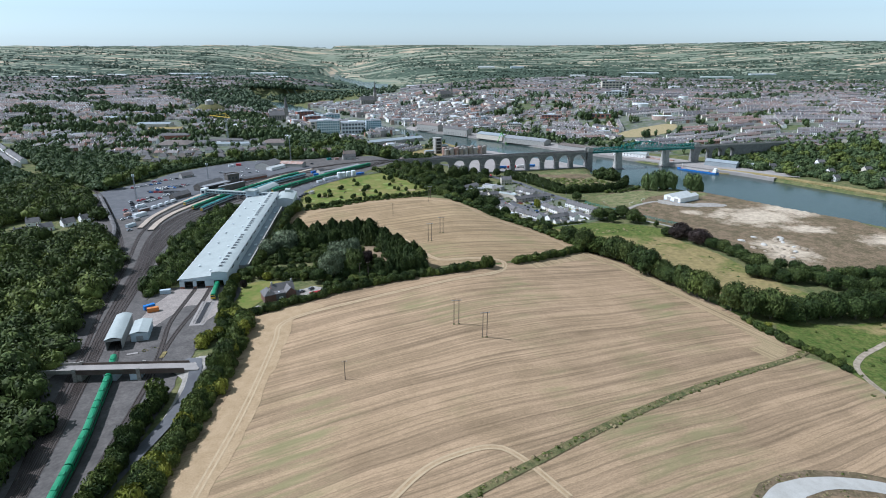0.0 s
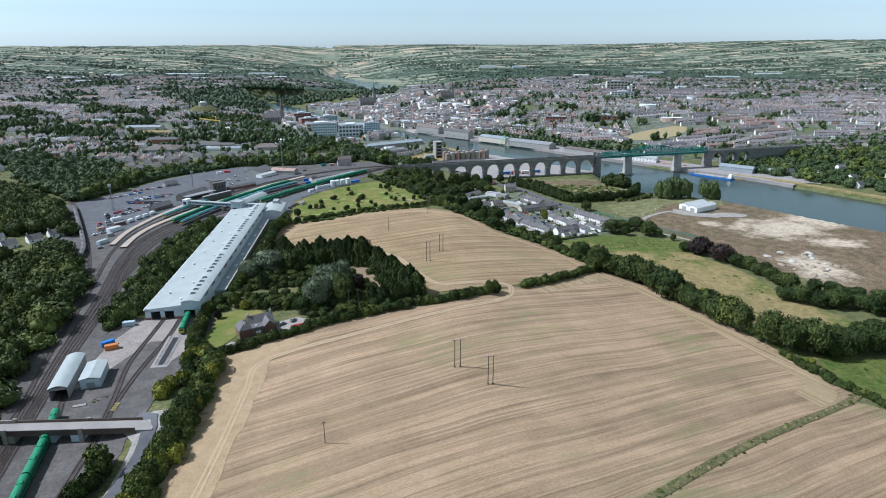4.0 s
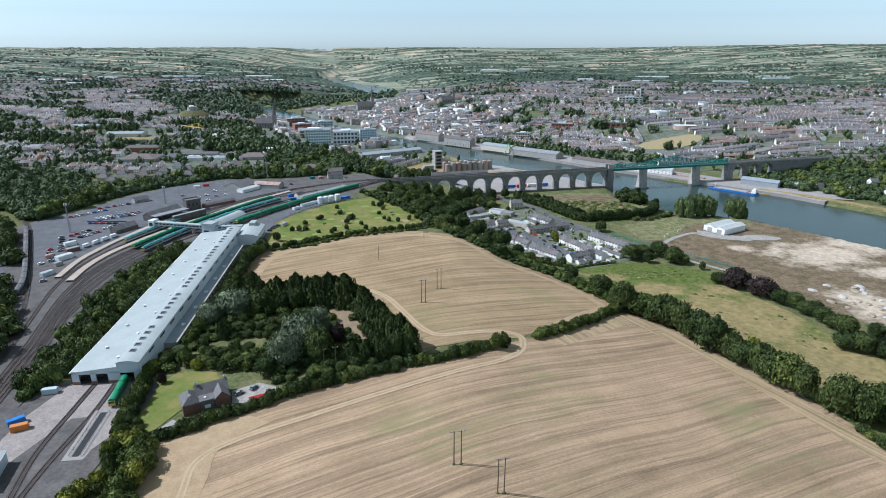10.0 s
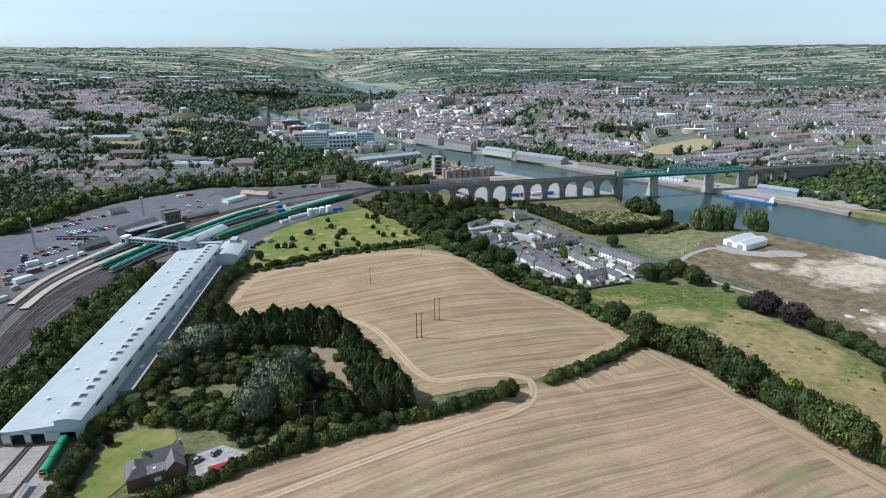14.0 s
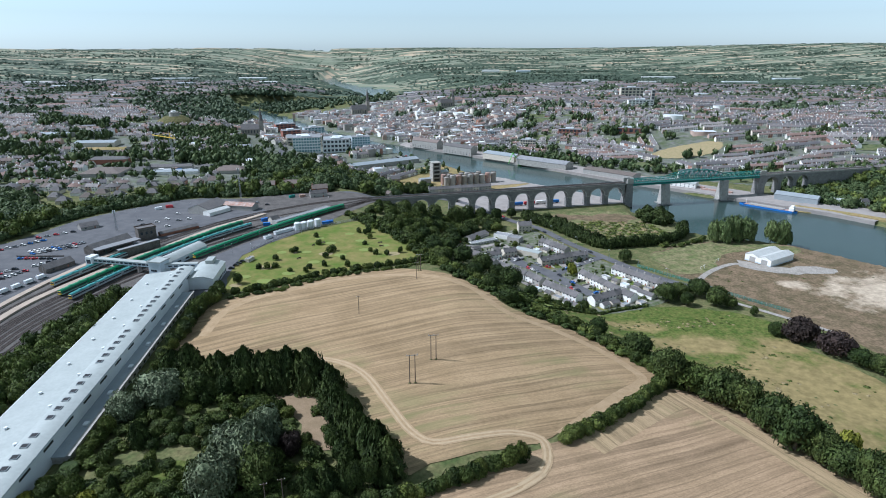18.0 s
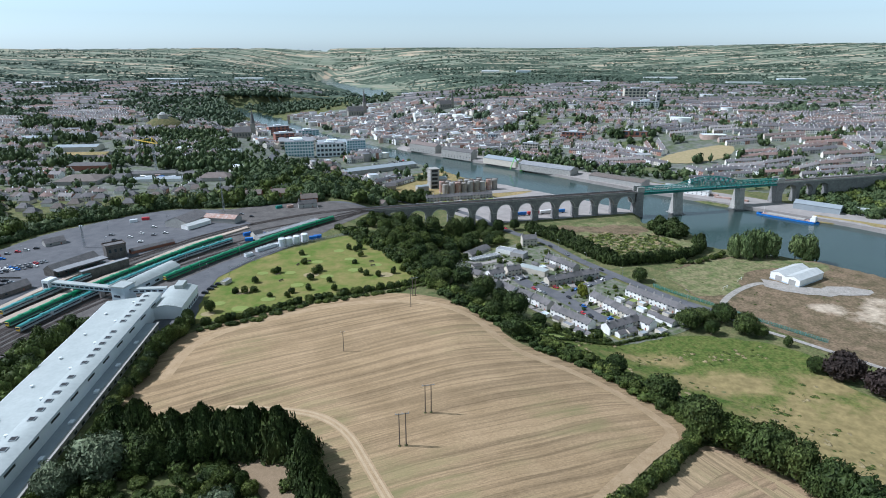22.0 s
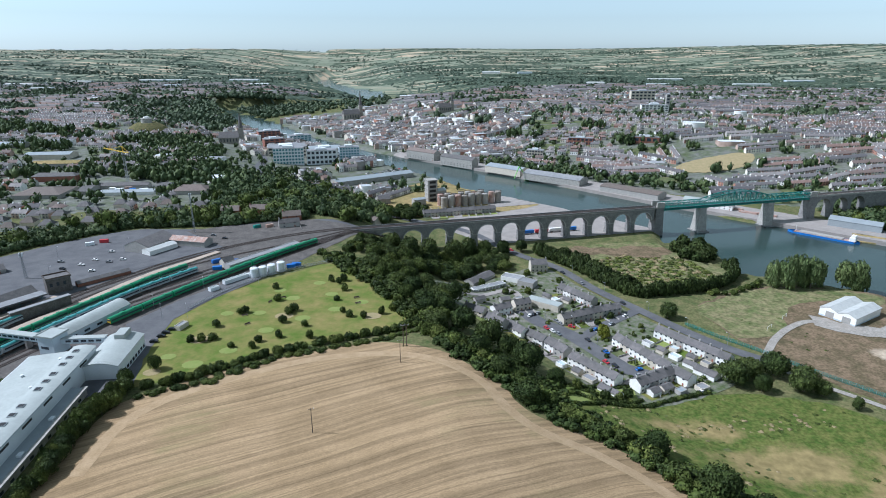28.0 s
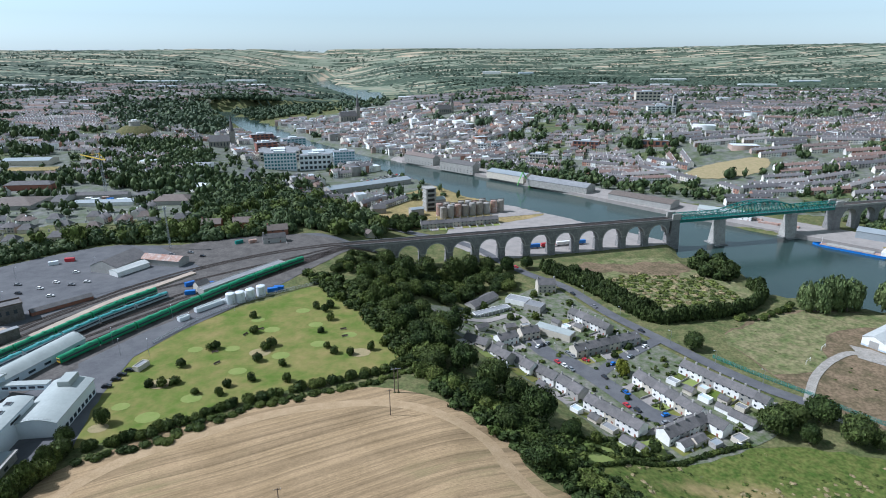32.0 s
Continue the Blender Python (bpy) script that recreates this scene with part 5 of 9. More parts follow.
flat_building(74, 668, -0.62, 24, 8, 4.2, "cream", "tin", "workshop", "long workshop with a pale blue sheet roof", parapet=-0.25)
flat_building(38.5, 699.5, 0.52, 27, 5.5, 2.8, "white", "felt", "garage_block", "row of white lock-up garages", doors=9)
flat_building(58, 716, -0.5, 16, 9, 3.6, "white", "felt", "yard_building", "white-walled yard building with an open court")
flat_building(67.5, 705, -0.55, 12, 9, 4.6, "grey_render", "felt", "yard_building", "grey flat-roofed yard building")
pitched(33, 716, 0.85, 26, 9, 2.6, 4.6, "grey_render", "slate", "low_shed", "low shed with a dark grey roof")
for x, y, turn, w, d, h in ((87, 560, -0.9, 6, 5, 2.7), (92, 556, -0.9, 5, 4, 2.6), (82, 571, -0.9, 7, 4.5, 2.7), (77, 578, -0.9, 5, 4.5, 2.9), (70, 585, -0.9, 5, 4, 2.7), (112, 561, 0.53, 6, 5, 2.8), (119, 564, 0.53, 7, 4.5, 3), (126, 562, 0.53, 5, 4, 2.6), (138, 565, 0.5, 6, 5, 2.7),
                         (126, 613, -0.93, 6, 4, 2.6), (131, 604, -0.93, 5, 4.5, 2.8), (139, 606, -0.93, 5, 4, 2.7), (136, 597, -0.93, 6, 4, 2.7), (145, 596, -0.93, 5, 4, 2.6), (141, 588, -0.93, 7, 4, 2.8), (150, 589, -0.93, 5, 4, 2.8), (146, 579, -0.93, 12, 6, 3.0), (118, 603, -0.93, 5, 4, 2.6), (78, 682, -0.9, 6, 4, 2.7), (83, 676, -0.9, 5, 4, 2.7), (91, 675, -0.9, 6, 5, 2.8), (40, 646, -0.9, 5, 4, 2.7), (30, 668, 0.5, 8, 5, 3), (48, 676, 0.3, 7, 5, 2.8), (58, 678, 0.4, 6, 4, 2.7), (57, 606, -0.9, 5, 4, 2.7), (38, 619, -0.9, 5, 4, 2.6)):
    if rng.random() < 0.5:
        pitched(x, y, turn, w, d, h, h + 1.3, rng.choice(["white", "grey_render", "cream"]), "slate", "back_extension", "small rear extension with a slate roof")
    else:
        flat_building(x, y, turn, w, d, h, rng.choice(["white", "grey_render", "cream"]), rng.choice(["felt", "tin_grey", "blue_clad"]), "garden_shed", "low flat-roofed garden shed behind the terrace")

# ---- farmhouse by the field ----
farm = root("farmhouse", -96.5, 321.5, ground_at(-96, 321), 0.53, "brown brick farmhouse with slate roofs and chimneys", "house")
for (w, d, e, r, n, c, hip), spot in (((13, 7, 4.8, 7.9, 3, 2, False), Matrix.Translation((2.5, 3.2, 0))), ((10, 6.5, 4.6, 7.3, 2, 1, True), Matrix.Translation((-6.6, -0.4, 0)) @ Matrix.Rotation(math.pi / 2, 4, "Z")), ((8, 6, 4.4, 7.2, 2, 0, False), Matrix.Translation((5.4, -1.8, 0)) @ Matrix.Rotation(math.pi / 2, 4, "Z"))):
    for part_name, me, m in house_pieces(w, d, e, r, "brick_brown", "slate", n, c, hip):
        link_ob(part_name, me, farm, spot @ (m or Matrix()))
part("flat_wing", box_bm([(-3.3, -5.2, -0.5, 2.3, -0.2, 4.4), (-3.5, -5.4, 4.4, 2.5, -0.2, 4.65)], 0.05), "slate", farm)
part("roof_light", box_bm([(-1.4, -3.2, 4.65, -0.4, -2.4, 4.85)], 0.03), "cladding", farm)
part("bay_window", box_bm([(-1.6, -5.35, 1.0, 0.6, -5.2, 2.5)]), "white", farm)
pitched(-74.5, 322.5, 0.5, 9.0, 3.2, 1.8, 2.9, "cream", "red", "open_store", "low shed with a bright red sheet roof", z=ground_at(-75, 323))
sheet("forecourt", [(-85, 318), (-78, 318), (-66, 330), (-79, 336), (-89, 330)], "gravel", 0.3, 10, "paved forecourt beside the farmhouse")
sheet("garden_lawn", [(-118, 304), (-124, 325), (-120, 345), (-102, 346), (-99, 332), (-107, 314), (-110, 302)], "lawn", 0.25, 8, "green cottage lawn with dry patches", 0.8)
sheet("garden_drive", [(-112, 298), (-106, 310), (-100, 306), (-106, 296)], "concrete", 0.3, 8, "pale concrete drive")
sheet("garden_clearing", [(-72, 413), (-52, 412), (-40, 396), (-33, 381), (-43, 374), (-52, 390), (-60, 402)], "soil", 0.3, 8, "bare sandy clearing among garden trees", 1.0)
sheet("garden_grass", [(-112, 366), (-90, 372), (-78, 362), (-92, 352), (-112, 356)], "meadow", 0.28, 8, "garden grass between shrubs", 1.0)

# ---- depot shed ----
depot = root("depot_shed", -162.5, 338, 28.5, math.atan2(0.108, 0.994), "long pale blue-grey train depot with a stepped sheet roof", "shed")
L = 208
front = [(0.0, -0.6, 0, 3.0, 0.0, 7.0), (8.0, -0.6, 0, 10.2, 0, 7.0), (15.2, -0.6, 0, 20.6, 0, 7.0), (26.4, -0.6, 0, 29.0, 0, 7.0), (0, -0.6, 5.4, 29, 0, 6.3)]
part("front_wall", box_bm(front), "blue_clad", depot)
part("front_gable", prism_bm([(0, 6.3), (29, 6.3), (29, 10.2), (24.3, 11.2), (19.5, 10.0), (19.5, 8.4), (0, 6.5)], -0.62, -0.1), "blue_clad", depot)
for x0, x1 in ((15.3, 20.5), (26.5, 29.0), (0.1, 2.9), (8.1, 10.1)):
    part("brick_plinth", box_bm([(x0, -0.72, 0, x1, -0.6, 1.9)]), "brick", depot)
part("side_wall", box_bm([(0, 0, -0.5, 0.3, L, 6.4)]), "cladding", depot)
part("side_wall", box_bm([(28.7, 0, -0.5, 29.0, L, 10.1)]), "cladding", depot)
part("rear_wall", prism_bm([(0, -0.5), (29, -0.5), (29, 10.2), (24.3, 11.2), (19.5, 10.0), (19.5, 8.4), (0, 6.5)], L - 0.3, L), "cladding", depot)
part("inner_floor", box_bm([(0.3, 0, 0.3, 28.7, L - 0.3, 0.42)]), "concrete", depot)
part("low_roof", prism_bm([(-0.5, 6.35), (19.6, 8.35), (19.6, 8.6), (-0.5, 6.6)], -0.8, L + 0.3), "tin", depot)
vault = [(19.4 + 10.0 * i / 12, 9.9 + 1.35 * math.sin(math.pi * (0.16 + 0.72 * i / 12))) for i in range(13)]
part("vault_roof", prism_bm(vault + [(x, z - 0.25) for x, z in vault[::-1]], -0.9, L + 0.3), "tin", depot)
part("step_wall", box_bm([(19.45, 0, 8.3, 19.65, L, 10.4)]), "blue_clad", depot)
part("ridge_gutter", box_bm([(28.9, -0.5, 9.9, 29.5, L, 10.15)]), "blue_clad", depot)
part("eaves_trim", box_bm([(-0.75, -0.8, 6.1, -0.5, L, 6.6)]), "cladding", depot)
pane_me = mesh_from(box_bm([(-1.1, -1.1, 0, 1.1, 1.1, 0.3)]), "dark")
frame_me = mesh_from(box_bm([(-1.25, -1.25, -0.15, -1.1, 1.25, 0.34), (1.1, -1.25, -0.15, 1.25, 1.25, 0.34), (-1.1, -1.25, -0.15, 1.1, -1.1, 0.34), (-1.1, 1.1, -0.15, 1.1, 1.25, 0.34)]), "tin_grey")
zt = np.interp(23.4, [q[0] for q in vault], [q[1] for q in vault])
for block, count in ((9, 5), (44, 6), (86, 6), (128, 6), (170, 3), (190, 3)):
    for i in range(count):
        sl = link_ob("skylight", pane_me, depot, Matrix.Translation((23.4, block + i * 6.0, zt + 0.02)))
        link_ob("skylight_frame", frame_me, sl)
vent_me = mesh_from(tube_bm([(0, 0, 0, 0.5), (0, 0, 0.5, 0.5), (0, 0, 0.55, 0.85), (0, 0, 0.95, 0.75)], 8), "cladding")
for i in range(17):
    link_ob("roof_vent", vent_me, depot, Matrix.Translation((7.0 if i % 2 else 17.0, 8 + i * 12, 7.35 if i % 2 else 8.3)))
for i in range(13):
    part("side_window", box_bm([(28.98, 12 + i * 15.0, 7.9, 29.06, 18.5 + i * 15.0, 8.9)]), "dark", depot)
lean = part("lean_to", box_bm([(29.0, 30, -0.5, 35.2, 182, 3.4)]), "stone_pale", depot)
part("lean_to_roof", box_bm([(29.0, 29.7, 3.6, 35.8, 182.3, 3.85)]), "tin_grey", lean)
part("lean_to_kerb", box_bm([(34.2, 29.6, 3.85, 35.9, 182.4, 4.3)]), "stone_pale", lean)
for i in range(6):
    part("roof_hatch", box_bm([(31.8, 48 + i * 22, 3.85, 33.6, 50.4 + i * 22, 4.7)], 0.05), "cladding", lean)
for i in range(24):
    part("lean_to_window", box_bm([(35.18, 34 + i * 6.1, 1.0, 35.26, 36.2 + i * 6.1, 2.2)]), "glass", lean)
tank0 = root("water_tank", -127.5, 366, 28.8, 0, "squat dark green water tank beside the depot", "tank")
part("tank_body", tube_bm([(0, 0, 0, 3.0), (0, 0, 3.6, 3.0), (0, 0, 3.9, 2.6)], 18), "leaf_dark", tank0)

# offices at the depot's end
office = root("depot_offices", -149.5, 551, 28.4, 0.11, "white office block with a curved sheet roof at the depot", "building")
arc = [(-8.3 + 16.6 * i / 12, 7.2 + 1.8 * math.sin(math.pi * i / 12)) for i in range(13)]
part("wall", box_bm([(-8, -16, -0.5, 8, 15, 7.3)]), "cladding", office)
part("curved_roof", prism_bm(arc + [(x, z - 0.3) for x, z in arc[::-1]], -16.8, 15.6), "tin", office)
part("end_wall", prism_bm([(-8, 7)] + arc[1:-1] + [(8, 7)], -16.05, -15.7), "cladding", office)
part("plant_room", box_bm([(-2.5, 7, 7.8, 2.5, 15.2, 11.2)], 0.2), "tin", office)
for i in range(9):
    part("office_window", box_bm([(7.97, -14.5 + i * 3.3, 0.9, 8.05, -12.4 + i * 3.3, 2.7)]), "glass", office)

# footbridge with its tower
foot = root("station_footbridge", -185.5, 562, 28.4, -0.22, "covered pale blue footbridge across the platforms", "footbridge")
part("lift_tower", box_bm([(-4.6, -4.5, 0, 4.6, 4.5, 9.8)], 0.1), "blue_clad", foot)
part("tower_roof", box_bm([(-5.3, -5.2, 9.8, 5.3, 5.2, 10.2), (-5.3, -5.2, 10.2, -4.9, 5.2, 10.6), (4.9, -5.2, 10.2, 5.3, 5.2, 10.6), (-4.9, -5.2, 10.2, 4.9, -4.8, 10.6), (-4.9, 4.8, 10.2, 4.9, 5.2, 10.6)]), "tin", foot)
part("tower_window", box_bm([(-3.0, -4.56, 3.4, 1.4, -4.48, 4.8)]), "glass", foot)
part("gallery", box_bm([(-50, -1.7, 5.0, -4.6, 1.7, 7.6)]), "blue_clad", foot)
part("gallery_roof", box_bm([(-50.4, -2.1, 7.6, -4.5, 2.1, 8.0)]), "tin", foot)
wing = part("gallery", box_bm([(4.2, -1.5, 4.6, 25, 1.5, 7.2)]), "blue_clad", foot)
wing.matrix_basis = Matrix.Rotation(0.3, 4, "Z")
part("gallery_roof", box_bm([(4.2, -1.8, 7.2, 25.2, 1.8, 7.5)]), "tin", wing)
for i in range(13):
    part("gallery_window", box_bm([(-49 + i * 3.4, -1.76, 5.9, -46.4 + i * 3.4, -1.68, 7.0)]), "glass", foot)
for i in range(5):
    part("gallery_window", box_bm([(6.5 + i * 3.6, -1.56, 5.4, 9.0 + i * 3.6, -1.48, 6.5)]), "glass", wing)
part("stair_tower", box_bm([(-54.5, -3.4, 0, -49.5, 3.4, 9.2)], 0.1), "cladding", foot)
part("tower_window", box_bm([(-53.6, -3.46, 4.6, -50.4, -3.38, 7.4)]), "glass", foot)
for x in (-34, -15.5):
    part("support", box_bm([(x - 0.6, -1.5, 0, x + 0.6, 1.5, 5.0)]), "concrete", foot)

# barrel-roofed shed
barrel = root("carriage_shed", -184.5, 592, 28.4, -0.3, "white shed with a smooth barrel roof between tracks", "shed")
arc = [(-6.2 + 12.4 * i / 14, 4.2 + 2.6 * math.sin(math.pi * i / 14)) for i in range(15)]
part("wall", box_bm([(-6, -21, -0.3, 6, 21, 4.25)]), "blue_clad", barrel)
part("barrel_roof", prism_bm(arc + [(x, z - 0.25) for x, z in arc[::-1]], -21.4, 21.4), "tin", barrel)
part("end_wall", prism_bm([(-6, 4.1)] + arc[1:-1] + [(6, 4.1)], -21.1, -20.8), "cladding", barrel)
part("end_wall", prism_bm([(-6, 4.1)] + arc[1:-1] + [(6, 4.1)], 20.8, 21.1), "cladding", barrel)
for i in range(5):
    part("louvre", box_bm([(5.97, -18 + i * 8, 1.2, 6.06, -14.5 + i * 8, 2.4)]), "glass", barrel)

# station buildings, canopies
pitched(-248, 615, 1.16, 33, 10, 4.8, 8.0, "stone_dark", "slate", "station_building", "old stone station building with a slate roof", windows=6)
pitched(-261, 573, 1.13, 20, 8, 3.4, 6.2, "stone_dark", "slate", "station_wing", "low stone range beside the platform", windows=2)
pitched(-294, 668, 0.85, 14, 8, 3.0, 5.8, "grey_render", "slate", "gate_house", "small grey house at the car park edge", windows=2)
for x, y, turn, w, d in ((-239.5, 611, 1.0, 33, 8),):
    can = root("platform_canopy", x, y, 29.4, turn, "flat grey platform canopy on iron posts", "canopy")
    part("canopy_roof", box_bm([(-w / 2, -d / 2, 4.0, w / 2, d / 2, 4.35)]), "felt", can)
    part("fascia", box_bm([(-w / 2 - 0.05, -d / 2 - 0.08, 3.5, w / 2 + 0.05, -d / 2, 4.36)]), "slate", can)
    for i in range(6):
        part("post", tube_bm([(-w / 2 + 2 + i * (w - 4) / 5, 0, -1, 0.12), (-w / 2 + 2 + i * (w - 4) / 5, 0, 4.0, 0.1)], 6), "truss", can)
screen = root("platform_screen", -220.5, 606, 28.6, 0.99, "long dark stone wall dividing the platforms", "wall")
part("wall", box_bm([(-15.5, -1.4, -0.3, 15.5, 1.4, 6.0)], 0.1), "stone_dark", screen)
part("coping", box_bm([(-15.7, -1.7, 6.0, 15.7, 1.7, 6.3)]), "felt", screen)
old = root("signal_building", -232, 640, 28.5, 0.75, "tall dark stone railway building with a flat top", "building")
part("wall", box_bm([(-6.5, -4.5, -0.5, 6.5, 4.5, 9.0)], 0.1), "stone_dark", old)
part("roof", box_bm([(-6.9, -4.9, 9.0, 6.9, 4.9, 9.5)]), "slate", old)
part("tank_rim", box_bm([(-6.9, -4.9, 9.5, 6.9, -4.6, 10.3), (-6.9, 4.6, 9.5, 6.9, 4.9, 10.3), (-6.9, -4.6, 9.5, -6.6, 4.6, 10.3), (6.6, -4.6, 9.5, 6.9, 4.6, 10.3)]), "rail", old)
for i in range(3):
    part("window", box_bm([(-5.0 + i * 3.6, -4.55, 4.5, -3.4 + i * 3.6, -4.46, 6.8)]), "glass", old)
pitched(-214, 658, 0.85, 32, 4.5, 2.6, 4.0, "brick", "slate", "lamp_store", "long low brick store beside the platform")
pitched(-215, 725, 1.3, 29, 21, 5, 9.4, "grey_render", "slate", "goods_shed", "broad goods shed with a dark slate roof")
pitched(-204, 716, 1.05, 23, 9, 3.6, 4.8, "white", "roof_white", "goods_store", "low white store with a pale sheet roof")
pitched(-187, 731, -0.22, 30, 11, 4.6, 6.8, "grey_render", "rust", "rusted_shed", "shed with a rust-streaked sheet roof")
tagged(mesh_ob("car_park_wall", *wall_strip(np.array((-305.0, 596.0)), np.array((-271.0, 596.4)), 28.5, 1.1), "stone_dark"), "low stone wall across the car park", "wall", "", "structure")
flat_building(-122, 700, 0.95, 62, 7, 4.4, "grey_render", "felt", "long_store", "long low railway store with a dark roof")
pitched(-143, 684, 0.95, 8, 6, 4.2, 6.6, "cream", "slate", "lineside_house", "small pale lineside building with a gable")
flat_building(-128, 656, 0.92, 17, 3.2, 2.8, "cladding", "tin", "site_cabin", "long pale site cabin")
flat_building(-117, 668, 0.92, 15, 3.2, 2.8, "cladding", "tin", "site_cabin", "long pale site cabin")
flat_building(-136, 640, 0.92, 6, 3.2, 2.6, "cladding", "tin", "site_cabin", "small white site cabin")
for x, y, turn, w, d, h, wall, roof in ((-268, 504, 1.1, 11, 5, 3.2, "cladding", "roof_white"), (-260, 472, 1.2, 8, 3.6, 2.8, "blue_clad", "tin"), (-282, 534, 0.9, 8, 4, 3.0, "cladding", "roof_white"), (-280, 506, 1.1, 6, 3, 2.7, "rust", "rust"), (-264, 490, 1.2, 5, 3, 2.6, "grey_render", "felt"), (-272, 520, 1.0, 9, 4, 3.0, "brick_brown", "felt")):
    flat_building(x, y, turn, w, d, h, wall, roof, "site_cabin", "small site cabin beside the platform road", parapet=-0.1)
flat_building(-134, 588, 1.3, 7, 3.5, 2.8, "cream", "felt", "lawn_hut", "small hut at the edge of the lawn")
for i, (x, y) in enumerate(((-118.8, 660), (-114, 662.5), (-109.3, 666.6), (-104.4, 671.7))):
    t = root("storage_tank", x + 1, y + 3, 28.3, 0, "white cylindrical fuel tank beside the lawn", "tank", "fuel tanks")
    part("tank_shell", tube_bm([(0, 0, -0.2, 2.7), (0, 0, 6.2, 2.7), (0, 0, 6.6, 1.8)], 18), "cladding", t)
    part("ladder", bar_bm([(2.2, -1.9, 0, 2.2, -1.9, 6.4, 0.08), (1.8, -2.3, 0, 1.8, -2.3, 6.4, 0.08)]), "steel", t)
    part("top_rail", bar_bm([(1.6 * math.cos(a), 1.6 * math.sin(a), 7.4, 1.6 * math.cos(a + 0.7), 1.6 * math.sin(a + 0.7), 7.4, 0.07) for a in np.arange(0, 6.2, 0.7)]), "steel", t)
for x, y, m, words in ((-98, 680, "blue", "blue plastic water tank on gravel"), (-95, 683, "blue", "blue plastic water tank on gravel"), (-153, 690, "blue", "bright blue steel container"), (-147, 676, "blue", "bright blue steel container"), (-138, 690, "blue", "bright blue steel container"), (-256, 735, "red", "dark red steel container"), (-263, 728, "cladding", "white box van body"), (-150, 775, "truss", "green steel shipping container"), (-140, 777, "rust", "brown steel shipping container"), (-164, 305, "orange", "orange and blue steel skip"), (-168, 309, "blue", "blue steel storage container"), (-168.5, 331, "blue_clad", "pale stacked steel site cabin")):
    b = root("container", x, y, ground_at(x, y) + 0.3, rng.uniform(0, 1), words, "container")
    part("container_body", box_bm([(-3, -1.2, 0, 3, 1.2, 2.5)], 0.06), m, b)
    part("container_door", box_bm([(2.98, -1.1, 0.1, 3.06, 1.1, 2.4)]), m, b)

# yard sheds near the bridge
wash = root("train_wash", -167, 275, 28.5, 0.30, "tall narrow white shed with an open track door", "shed")
part("wall", box_bm([(-3.6, -15, -0.3, -3.3, 15, 6.2), (3.3, -15, -0.3, 3.6, 15, 6.2), (-3.6, 14.7, -0.3, 3.6, 15, 6.2), (-3.6, -15, 5.0, 3.6, -14.7, 6.2)]), "grey_render", wash)
arc = [(-3.9 + 7.8 * i / 10, 6.1 + 1.1 * math.sin(math.pi * i / 10)) for i in range(11)]
part("curved_roof", prism_bm(arc + [(x, z - 0.2) for x, z in arc[::-1]], -15.4, 15.4), "tin", wash)
hut = root("plant_hut", -156.5, 277, 28.5, 0.30, "small white plant building with a low pitched roof", "hut")
part("wall", box_bm([(-4, -8, -0.3, 4, 8, 5.2)]), "blue_clad", hut)
part("roof", prism_bm([(-4.4, 5.1), (0, 5.9), (4.4, 5.1), (4.4, 5.3), (0, 6.15), (-4.4, 5.3)], -8.4, 8.4), "tin", hut)
part("roller_door", box_bm([(-1.6, -8.05, 0, 1.6, -7.97, 3.4)]), "steel", hut)
pit = root("inspection_pit", -134.5, 302, ground_at(-134.5, 302) + 0.1, 0.16, "dark open service pit with steel railings", "pit")
part("pit_slab", box_bm([(-4, -16, -0.3, 4, 16, 0.35)]), "concrete", pit)
part("pit_trough", box_bm([(-1.2, -14, 0.3, 1.2, 14, 0.42)]), "dark", pit)
part("railing", bar_bm([(s * 2, -14, h, s * 2, 14, h, 0.1) for s in (-1, 1) for h in (0.9, 1.4)] + [(s * 2, -14 + k * 4, 0.3, s * 2, -14 + k * 4, 1.4, 0.1) for s in (-1, 1) for k in range(8)]), "rail", pit)

# ---- road bridge over the tracks ----
rb = root("road_bridge", -150, 234.5, 28.5, 0.045, "old stone and steel road bridge over the railway", "bridge")
part("deck", box_bm([(-40, -3.2, 4.6, 40, 3.2, 5.5)]), "concrete", rb)
part("girder", box_bm([(-14, -3.5, 4.2, 34, -3.2, 6.6)]), "rail", rb)
part("girder", box_bm([(-14, 3.2, 4.2, 34, 3.5, 6.6)]), "rail", rb)
part("parapet", box_bm([(-40, -3.6, 5.0, -14, -3.1, 6.7)]), "wall_stone", rb)
part("parapet", box_bm([(-40, 3.1, 5.0, -14, 3.6, 6.7)]), "wall_stone", rb)
for x0, x1, m in ((-40, -26, "wall_stone"), (-14.5, -11.5, "wall_stone"), (-2, 3.5, "blue_clad"), (9.5, 14, "blue_clad"), (30, 40, "wall_stone")):
    part("pier", box_bm([(x0, -3.1, -1, x1, 3.1, 4.6)]), m, rb)
for pil in [(-15, -3.9, -1, -13.4, -3.2, 7.2), (-15, 3.2, -1, -13.4, 3.9, 7.2), (13, -3.8, -1, 14.6, -3.2, 7.0), (13, 3.2, -1, 14.6, 3.8, 7.0)]:
    part("pilaster", box_bm([pil]), "wall_stone", rb)
tagged(sheet("access_lane", [(-118, 246), (-109, 247), (-106, 240), (-106, 228), (-107, 212), (-108, 190), (-111, 190), (-113, 214), (-115, 228), (-119, 232), (-124, 237)], "gravel", 0.34, 6), "grey stony lane turning off the road bridge", "lane", "", "structure")

